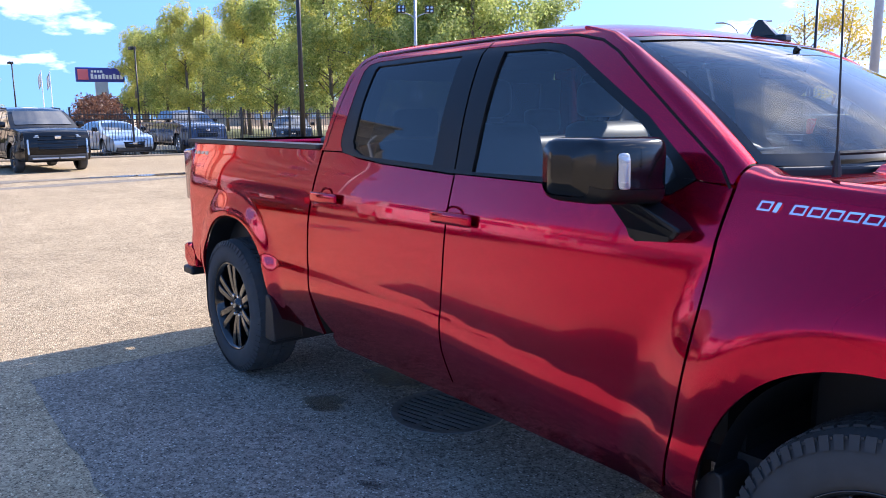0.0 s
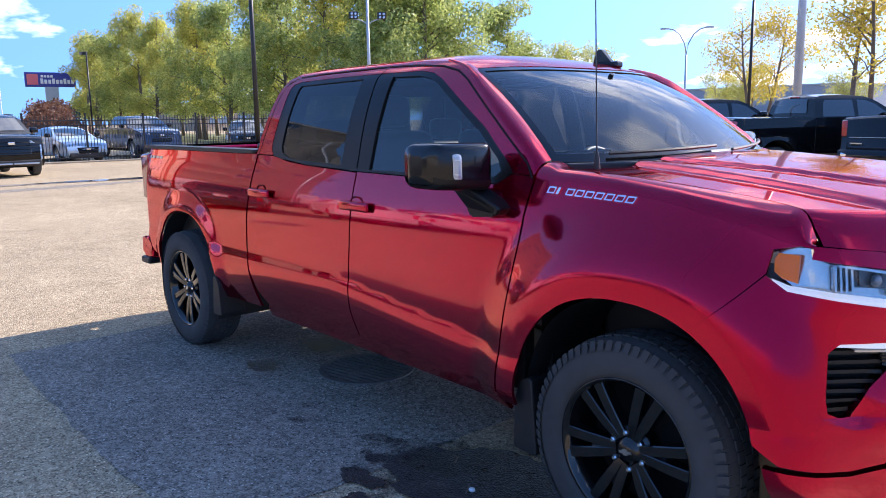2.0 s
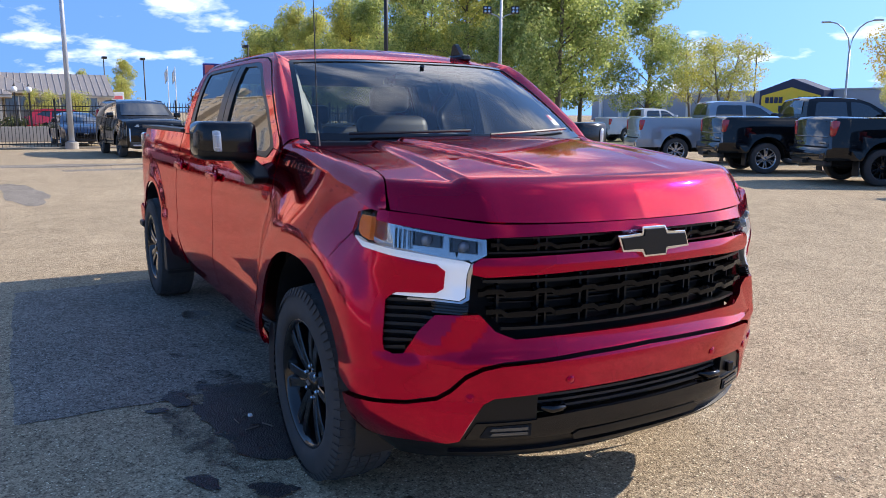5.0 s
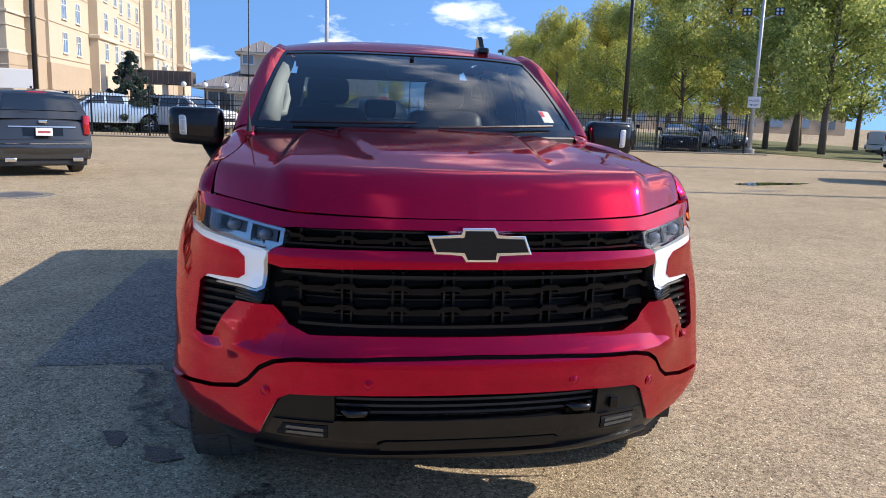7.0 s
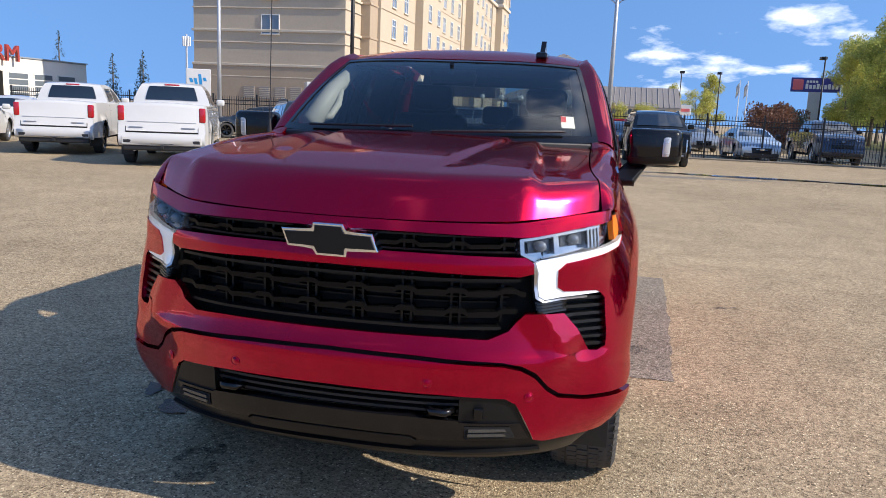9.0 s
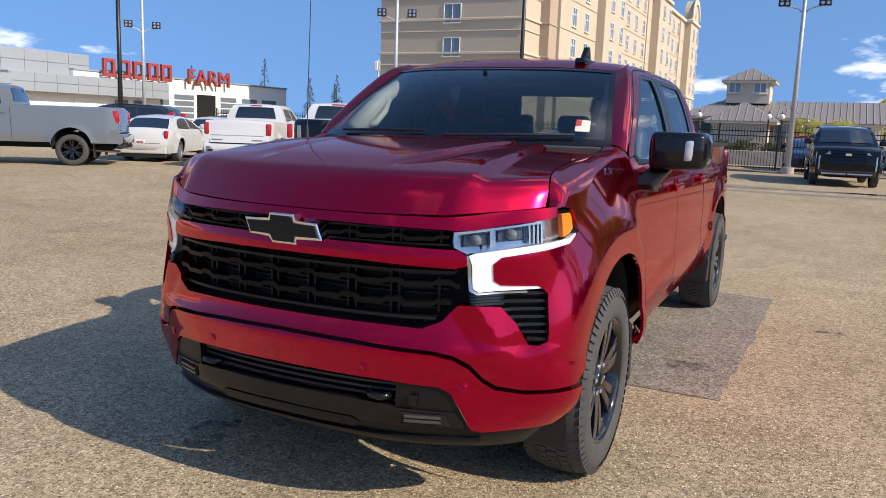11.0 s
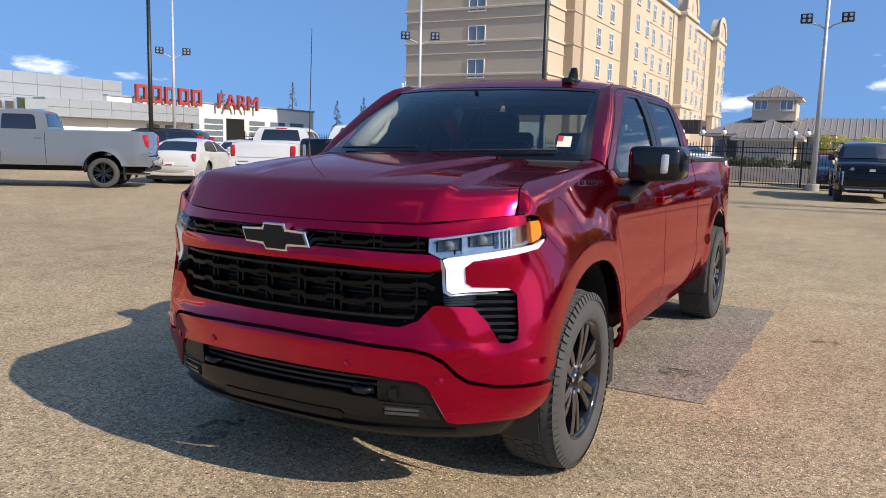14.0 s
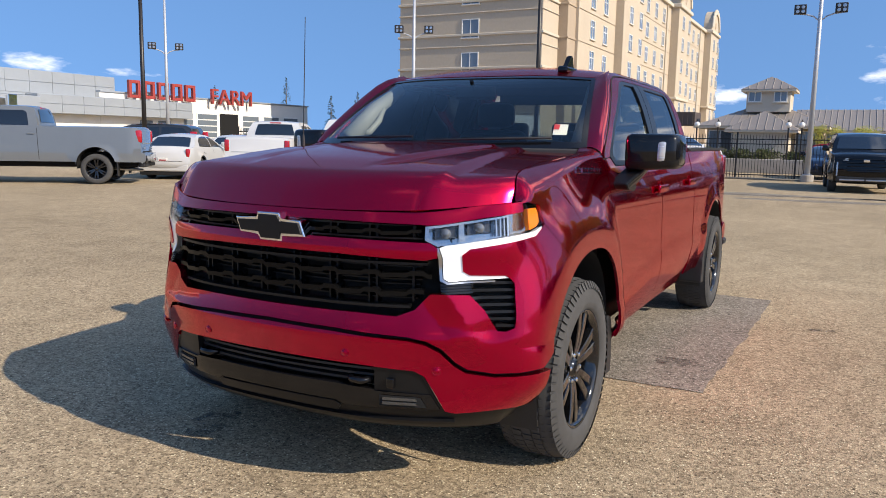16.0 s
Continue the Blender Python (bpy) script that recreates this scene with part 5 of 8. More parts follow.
# added black end pieces that block the view past the grille backing
for q in (-1, 1):
    part("grille_shade_end", rbox(2.44, 2.615, min(q * 0.672, q * 0.682), max(q * 0.672, q * 0.682), 0.85, 1.03, 0.002), DARK, truck)
# recovery hooks
for q in (-1, 1):
    ctr = Vector((2.765, q * 0.385, 0.505))
    pts = [ctr + Vector((-0.09, -0.035, 0.0)), ctr + Vector((0.0, -0.045, 0.0)), ctr + Vector((0.035, -0.02, 0)), ctr + Vector((0.035, 0.025, 0)), ctr + Vector((0.0, 0.045, 0)), ctr + Vector((-0.03, 0.03, 0))]
    part("recovery_hook", tube(pts, 0.014, 8), GLOSS_BLACK, truck, "black recovery hook", True)
    # black box in place of the shade behind the hook
    part("hook_shade_box", rbox(2.66, 2.72, q * 0.385 - 0.075, q * 0.385 + 0.075, 0.47, 0.565, 0.01), DARK, truck)
# parking sensors
for y, z in ((0.345, 0.612), (0.675, 0.558)):
    for q in (-1, 1):
        p = Vector(body(sy(q * y), z))
        n = Vector(plan(sy(y))[2:] + (0.0,))
        n.y *= q
        bm = lathe([(0.0, 0.009), (0.011, 0.009), (0.0125, 0.007), (0.0145, 0.007), (0.016, 0.009), (0.018, 0.006)], 20, "X")
        o = part("parking_sensor", bm, RED, truck, smooth=True)
        o.matrix_basis = Matrix.Translation(p) @ Vector((1, 0, 0)).rotation_difference(n).to_matrix().to_4x4()

# emblem: plain cross bar, chrome rim and black face
BOW = [(-0.172, -0.030), (-0.060, -0.030), (-0.060, -0.055), (0.046, -0.055), (0.056, -0.030), (0.148, -0.030), (0.172, 0.030), (0.060, 0.030), (0.060, 0.055), (-0.046, 0.055), (-0.056, 0.030), (-0.148, 0.030)]


def inset_poly(pts, d):
    out = []
    n = len(pts)
    area = sum(pts[i][0] * pts[(i + 1) % n][1] - pts[(i + 1) % n][0] * pts[i][1] for i in range(n))
    sg = 1 if area > 0 else -1
    for i in range(n):
        p0, p1, p2 = Vector(pts[i - 1]), Vector(pts[i]), Vector(pts[(i + 1) % n])
        d1, d2 = (p1 - p0).normalized(), (p2 - p1).normalized()
        n1, n2 = Vector((-d1.y, d1.x)) * sg, Vector((-d2.y, d2.x)) * sg
        m = (n1 + n2) / max(1 + n1.dot(n2), 0.2)
        out.append(tuple(p1 + m * d))
    return out


bow = [(-y, z + 1.072) for y, z in BOW][::-1]
part("emblem_rim", prism(bow, 0, 2.775, 2.836, 0.004), CHROME, truck, "chrome emblem rim")
part("emblem_face", prism(inset_poly(bow, 0.0085), 0, 2.79, 2.841, 0.002), SATIN_BLACK, truck, "black emblem face")

# ---- head lamps ----
lamp_o = [(0.628, 1.094), (0.636, 1.101), (0.69, 1.103), (0.80, 1.117), (0.90, 1.132), ("x", 2.460, 1.142), ("x", 2.455, 1.166), ("x", 2.352, 1.168), ("x", 2.338, 1.14), ("x", 2.345, 1.09), ("x", 2.40, 1.058), (0.88, 1.040), (0.70, 1.022), (0.665, 1.026), (0.628, 1.052)]
nose("lamp_housing", lamp_o, LAMP_CHROME, 0.0, inset=0.055, both=False)
nose("lamp_bezel", [(0.630, 1.100), (0.80, 1.116), (0.90, 1.131), (0.90, 1.124), (0.80, 1.108), (0.643, 1.092), (0.643, 1.054), (0.682, 1.032), (0.674, 1.026), (0.630, 1.050)], LAMP_CHROME, 0.04, lift=-0.006, both=False)
for y0, y1 in ((0.655, 0.738), (0.760, 0.850)):
    ym = (y0 + y1) / 2
    zc = 1.069 + 0.13 * (ym - 0.70)
    nose("projector_box", [(y0, zc + 0.021), (y1, zc + 0.028), (y1, zc - 0.018), (y0, zc - 0.022)], GLOSS_BLACK, 0.035, inset=0.036, both=False)
    nose("reflector", [(y0 + 0.008, zc + 0.016), (y1 - 0.008, zc + 0.026), (y1 - 0.008, zc - 0.014), (y0 + 0.008, zc - 0.02)], PROJECTOR, 0.0, inset=0.030, both=False)
    for q in (-1, 1):
        p = body_in(sy(q * ym), zc + 0.002, 0.018)
        bm = bmesh.new()
        bmesh.ops.create_uvsphere(bm, u_segments=20, v_segments=12, radius=0.023)
        for v in bm.verts:
            v.co = Vector(p) + Vector((v.co.x * 0.7, v.co.y, v.co.z * 0.85))
        part("projector_lens", bm, WINDOW_GLASS_DARK, truck, smooth=True)
nose("lamp_divider", [(0.740, 1.104), (0.756, 1.106), (0.758, 1.05), (0.740, 1.046)], LAMP_CHROME, 0.03, inset=0.012, both=False)
for k in range(4):
    y = 0.862 + 0.013 * k
    nose("lamp_fin", [(y, 1.122), (y + 0.005, 1.122), (y + 0.005, 1.056), (y, 1.056)], LAMP_CHROME, 0.03, inset=0.020, both=False)
nose("turn_lamp", [("x", 2.425, 1.150), ("x", 2.36, 1.154), ("x", 2.350, 1.135), ("x", 2.355, 1.10), ("x", 2.38, 1.082), ("x", 2.425, 1.072)], AMBER, 0.02, inset=0.010, both=False, label="amber turn lamp lens")
drl_pts = [("x", 2.352, 1.084), ("x", 2.362, 1.068), ("x", 2.40, 1.050), (0.89, 1.033), (0.777, 1.017), (0.752, 0.995), (0.755, 0.936), (0.775, 0.921), (0.888, 0.918), (0.904, 0.908), (0.80, 0.902), (0.710, 0.898), (0.692, 0.910), (0.688, 0.985), (0.677, 1.022), (0.695, 1.030), (0.78, 1.040), (0.88, 1.053), ("x", 2.40, 1.068)]
nose("daytime_lamp", drl_pts, DRL, 0.025, lift=-0.004, both=False, label="lit white daytime running lamp", step=(0.03, 0.03))
for o in nose("lamp_lens", lamp_o, LENS, 0.0, lift=-0.001, both=False, label="clear lamp lens"):
    o.visible_shadow = False
nose("lamp_frame", [(0.664, 1.024), (0.674, 1.022), (0.685, 0.985), (0.689, 0.908), (0.708, 0.895), (0.86, 0.900), (0.86, 0.894), (0.703, 0.889), (0.680, 0.902), (0.675, 0.98)], STEEL, 0.02, lift=-0.003, both=False)
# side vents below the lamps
# shade behind the vent slats, painted as one black sheet
nose("vent_shade_sheet", [(0.69, 0.905), (0.905, 0.91), (0.935, 0.90), (0.935, 0.71), (0.86, 0.70), (0.78, 0.84), (0.69, 0.845)], DARK, 0.0, inset=0.05, both=False)
for k in range(7):
    z = 0.725 + 0.0272 * k
    yi = 0.872 - 0.088 * min((z - 0.715) / 0.125, 1.0)
    nose("vent_slat", [(yi, z + 0.007), (0.90, z + 0.007), (0.922, z + 0.006), (0.922, z - 0.003), (0.90, z - 0.004), (yi, z - 0.004)], SATIN_BLACK, 0.03, lift=-0.016, both=False)
nose("vent_bridge", [(0.680, 0.894), (0.795, 0.897), (0.783, 0.852), (0.70, 0.856), (0.680, 0.862)], SATIN_BLACK, 0.03, lift=-0.012, both=False)
for k in range(4):
    nose("bridge_rib", [(0.683, 0.888 - 0.010 * k), (0.79, 0.889 - 0.010 * k), (0.79, 0.884 - 0.010 * k), (0.683, 0.883 - 0.010 * k)], GLOSS_BLACK, 0.008, lift=-0.006, both=False)

MIRROR_LAMP = mat("mirror_lamp_lens", (0.48, 0.50, 0.52), 0.15, 0.3, coat=1.0)
# ---- mirrors ----


def mirror_head(u, v, side, grow=0.0):
    """Rounded shell of a door mirror: v runs round it in the fore-and-aft section, u from the door outwards."""
    a = 2 * math.pi * v
    co, si = math.cos(a), math.sin(a)
    k = u
    end = min(u, 1 - u) * 2
    sq = (1 - (1 - min(end * 3.2, 1.0)) ** 2.6) ** 0.5
    hx_ = (0.055 + 0.056 * k) * (0.35 + 0.65 * sq) + grow
    hz_ = (0.093 - 0.006 * k) * (0.45 + 0.55 * sq) + grow
    x = math.copysign(abs(co) ** 0.40, co) * hx_
    z = math.copysign(abs(si) ** 0.38, si) * hz_
    return (1.158 - 0.096 * k * k + x, side * (0.950 + 0.277 * k), 1.377 + 0.008 * k + z)


for side in (-1, 1):
    head = ring_skin("door_mirror", lambda u, v: mirror_head(u, v, side), 26, 40, GLOSS_BLACK, truck, "black folding door mirror")
    for nm, u in (("mirror_end", 0.0), ("mirror_end", 1.0)):
        bm = bmesh.new()
        bm.faces.new([bm.verts.new(mirror_head(u, k / 40, side)) for k in range(40)])
        part(nm, bm, GLOSS_BLACK, head)
    # satin lower shell, a shade proud of the cap
    ring_skin("lower_shell", lambda u, v: mirror_head(0.03 + 0.94 * u, 0.53 + 0.44 * v, side, 0.003), 22, 18, SATIN_BLACK, head)
    ring_skin("mirror_glass", lambda u, v: mirror_head(0.16 + 0.68 * u, 0.44 + 0.12 * v, side, 0.003), 8, 8, CHROME, head, "mirror glass")

    def lamp_patch(u, v, side=side):
        a, b = 2 * u - 1, 2 * v - 1
        uu = 0.695 + 0.066 * a * (1 - abs(b) ** 4) ** 0.30 + 0.012 * b
        return mirror_head(uu, 0.030 * b, side, 0.004 + 0.005 * (1 - a * a) * (1 - b * b))
    ring_skin("mirror_lamp", lamp_patch, 10, 16, MIRROR_LAMP, head, "clear mirror lamp")
    for k in range(4):
        def rib(u, v, side=side, k=k):
            return mirror_head(0.655 + 0.085 * u, -0.018 + 0.0115 * k + 0.0012 * (2 * v - 1), side, 0.0105 - 0.004 * (2 * u - 1) ** 2)
        ring_skin("lamp_rib", rib, 6, 1, STEEL, head)
    bm = prism(rounded([(1.07, 1.31), (1.15, 1.31), (1.285, 1.215), (1.26, 1.185), (1.125, 1.172), (1.10, 1.22)], 0.012, 3), 1, 0.905, 1.01, 0.012, 2)
    for v in bm.verts:
        v.co.y = (v.co.y + (0.06 if v.co.z > 1.25 else -0.01)) * side
    part("mirror_arm", bm, SATIN_BLACK, head)

# model name on the doors: plain silver strokes, one block a letter
for side in (-1, 1):
    for k in range(9):
        x0 = 1.462 + 0.0445 * k
        wl = 0.036 if k != 1 else 0.012
        o = [(x0 + 0.006, 1.309 - 0.016 * k / 9), (x0 + wl + 0.006, 1.308 - 0.016 * k / 9), (x0 + wl - 0.005, 1.283 - 0.014 * k / 9), (x0 - 0.005, 1.284 - 0.014 * k / 9)]
        if side > 0:
            o = [(3.318 - x, z) for x, z in o]
        panel("badge_letter", o, side, CHROME, lift=0.005, depth=0.005, step=(0.05, 0.05))
        if k not in (1,):
            m_ = (x0 + wl / 2)
            i_ = [(m_ - 0.008, 1.3035 - 0.016 * k / 9), (m_ + 0.016, 1.303 - 0.016 * k / 9), (m_ + 0.010, 1.288 - 0.014 * k / 9), (m_ - 0.014, 1.2885 - 0.014 * k / 9)]
            if side > 0:
                i_ = [(3.318 - x, z) for x, z in i_]
            panel("badge_slot", i_, side, RED, lift=0.0062, depth=0.0, step=(0.05, 0.05))
    for k in range(4):
        x0 = -2.60 + 0.075 * k
        panel("bed_decal", [(x0, 1.322), (x0 + 0.055, 1.322), (x0 + 0.048, 1.302), (x0 - 0.007, 1.302)], side, SILVER_PAINT, lift=0.002, depth=0.0)

# ---- ground ----
bm = bmesh.new()
bm.faces.new([bm.verts.new(p) for p in ((-2500, -2500, 0), (2500, -2500, 0), (2500, 2500, 0), (-2500, 2500, 0))])
tagged(part("ground", bm, ASPHALT), "sun-bleached tan asphalt of a car park", "ground", kind="structure")


def blot(name, cx, cy, rx, ry, material, label, rot=0.0, jag=0.12, seed=0, z=0.004, n=40, category="stain"):
    """A flat mark on the ground with an uneven edge."""
    rnd = random.Random(seed)
    ph = [rnd.uniform(0, 6.28) for _ in range(6)]
    bm = bmesh.new()
    vs = []
    for k in range(n):
        a = 2 * math.pi * k / n
        r = 1 + jag * (math.sin(2 * a + ph[0]) + 0.7 * math.sin(3 * a + ph[1]) + 0.5 * math.sin(5 * a + ph[2]) + 0.35 * math.sin(9 * a + ph[3]) + 0.25 * math.sin(14 * a + ph[4]) + (0.2 * math.sin(27 * a + ph[5]) + 0.16 * math.sin(41 * a) if n > 80 else 0))
        x, y = rx * r * math.cos(a), ry * r * math.sin(a)
        vs.append(bm.verts.new((cx + x * math.cos(rot) - y * math.sin(rot), cy + x * math.sin(rot) + y * math.cos(rot), z)))
    bm.faces.new(vs)
    return tagged(part(name, bm, material), label, category, kind="structure")


def patch(pts, label, seed):
    rnd = random.Random(seed)
    bm = bmesh.new()
    vs = []
    for (x0, y0), (x1, y1) in zip(pts, pts[1:] + pts[:1]):
        n = max(2, int(math.hypot(x1 - x0, y1 - y0) / 0.12))
        for k in range(n):
            t = k / n
            vs.append(bm.verts.new((x0 + (x1 - x0) * t + rnd.uniform(-0.012, 0.012), y0 + (y1 - y0) * t + rnd.uniform(-0.012, 0.012), 0.004)))
    bm.faces.new(vs)
    return tagged(part("asphalt_patch", bm, ASPHALT_DARK), label, "asphalt patch", kind="structure")


patch([(0.72, -2.06), (0.66, 1.33), (-0.9, 1.40), (-2.48, 1.43), (-2.52, -0.2), (-2.45, -2.02), (-0.8, -2.07)], "darker square repair patch in the asphalt under the truck", 3)
blot("oil_stain", 1.17, -0.94, 0.50, 0.33, WET, "wet black oil stain on the asphalt", 0.25, 0.10, 11, 0.0075, 110)
blot("damp_spot", 1.13, -1.00, 0.62, 0.43, DAMP, "dull damp fringe round the oil stain", 0.25, 0.10, 17, 0.0055, 110)
for i, (x, y, r) in enumerate(((0.72, -1.30, 0.07), (0.62, -1.12, 0.045), (1.75, -1.38, 0.05), (0.85, -1.42, 0.035), (1.95, -1.15, 0.06))):
    blot("oil_stain", x, y, r * 1.6, r, WET, "small wet black splash on the asphalt", 0.3 * i, 0.2, 90 + i, 0.007, 24)
blot("oil_stain", -1.02, -0.84, 0.13, 0.10, WET, "small wet black stain on the asphalt", 0.5, 0.16, 5, 0.0075)
blot("oil_stain", -1.12, -0.28, 0.26, 0.13, WET, "wet black stain beside the drain", 0.3, 0.16, 6, 0.0075)
blot("oil_stain", 2.45, -0.72, 0.16, 0.12, DAMP, "wet black stain under the nose of the truck", 0.2, 0.14, 8, 0.0075)
for i, (x, y, r) in enumerate(((0.42, -1.02, 0.07), (-0.05, -1.15, 0.04), (-0.2, -1.0, 0.035), (0.10, 1.08, 0.10), (3.0, 1.02, 0.05), (-1.4, 1.9, 0.06), (1.1, 2.5, 0.05), (3.4, -1.9, 0.06))):
    blot("damp_spot", x, y, r * 1.5, r, DAMP, "small dark damp spot on the asphalt", 0.4 * i, 0.18, 20 + i, 0.0065, 20)
# bit of litter and a twig on the stain
tagged(part("pebble", rbox(1.135, 1.16, -1.035, -1.012, 0.004, 0.02, 0.006), PAPER), "small pale stone on the oil stain", "pebble")
rnd = random.Random(2)
for k in range(7):
    x, y, a = 1.15 + rnd.uniform(-0.3, 0.4), -1.05 + rnd.uniform(-0.15, 0.2), rnd.uniform(0, 3)
    tagged(part("twig", tube([(x, y, 0.012), (x + 0.07 * math.cos(a), y + 0.07 * math.sin(a), 0.014)], 0.004, 5), BARK), "thin dry twig on the asphalt", "twig", group="litter")
# storm drain
dr = thing("storm_drain", "round cast-iron drain grate set in a concrete ring", "drain")
part("concrete_ring", lathe([(0.30, 0.001), (0.30, 0.010), (0.36, 0.0085), (0.39, 0.001)], 56, "Z"), ASPHALT_DARK, dr)
part("pit", lathe([(0.0, 0.0045), (0.30, 0.005)], 40, "Z"), DARK, dr)
part("rim", lathe([(0.265, 0.006), (0.265, 0.016), (0.302, 0.016), (0.305, 0.006)], 56, "Z"), CAST_IRON, dr)
for k in range(-6, 7):
    y = 0.043 * k
    hw = math.sqrt(max(0.27**2 - y * y, 0))
    if hw > 0.04:
        part("bar", rbox(-hw, hw, y - 0.012, y + 0.012, 0.006, 0.016, 0.003, 1), CAST_IRON, dr)
part("cross_bar", rbox(-0.014, 0.014, -0.27, 0.27, 0.006, 0.0158, 0.002, 1), CAST_IRON, dr)
dr.matrix_world = pose(-0.49, -0.40, 0, 0, 0, 12)
mh = thing("manhole", "round cast-iron manhole cover flush with the asphalt", "manhole cover")
part("cover", lathe([(0.0, 0.012), (0.34, 0.012), (0.345, 0.004)], 40, "Z"), CAST_IRON, mh)
part("ring", lathe([(0.35, 0.004), (0.355, 0.010), (0.52, 0.008), (0.54, 0.0)], 40, "Z"), ASPHALT_DARK, mh)
mh.matrix_world = pose(-7.7, -4.95, 0)
# kerb, drainage channel and puddles
bm = bmesh.new()
rbox(-19.6, -19.05, -2.6, 22.0, 0.0, 0.012, 0.004, 1, bm)
tagged(part("drain_channel", bm, ASPHALT_DARK), "shallow dark worn gutter strip across the car park", "gutter", kind="structure")
blot("puddle", -19.2, 4.6, 0.35, 2.4, PUDDLE, "long shallow puddle in the gutter", 0.0, 0.12, 31, 0.016, category="puddle")
blot("puddle", -18.9, 8.4, 0.30, 1.4, PUDDLE, "shallow puddle in the gutter", 0.0, 0.12, 32, 0.016, category="puddle")
blot("puddle", -12.95, 11.3, 0.36, 1.25, PUDDLE, "small puddle on the asphalt", 0.27, 0.12, 33, 0.006, category="puddle")
for i, (x, y, rx, ry, rot) in enumerate(((-11.5, -1.8, 2.0, 0.4, 0.1), (-10.9, 9.8, 0.14, 0.75, 0.25), (-19.5, -1.2, 0.8, 2.2, 0.0), (-17.6, 2.0, 0.4, 3.2, 0.1))):
    blot("worn_patch", x, y, rx, ry, ASPHALT_DARK, "dull worn patch in the asphalt", rot, 0.15, 60 + i, 0.004, 30, "worn patch")

# ---- parked vehicles ----
ALLOY = mat("silver_alloy", (0.55, 0.56, 0.58), 0.25, 0.9)
WM_ALLOY = {k: v.copy() for k, v in WM.items()}
for k in ("rim", "spoke", "hub"):
    WM_ALLOY[k].materials[0] = ALLOY
PLATE = mat("number_plate", (0.75, 0.74, 0.72), 0.5)
PLATE_BAR = mat("plate_bars", (0.35, 0.08, 0.09), 0.5)

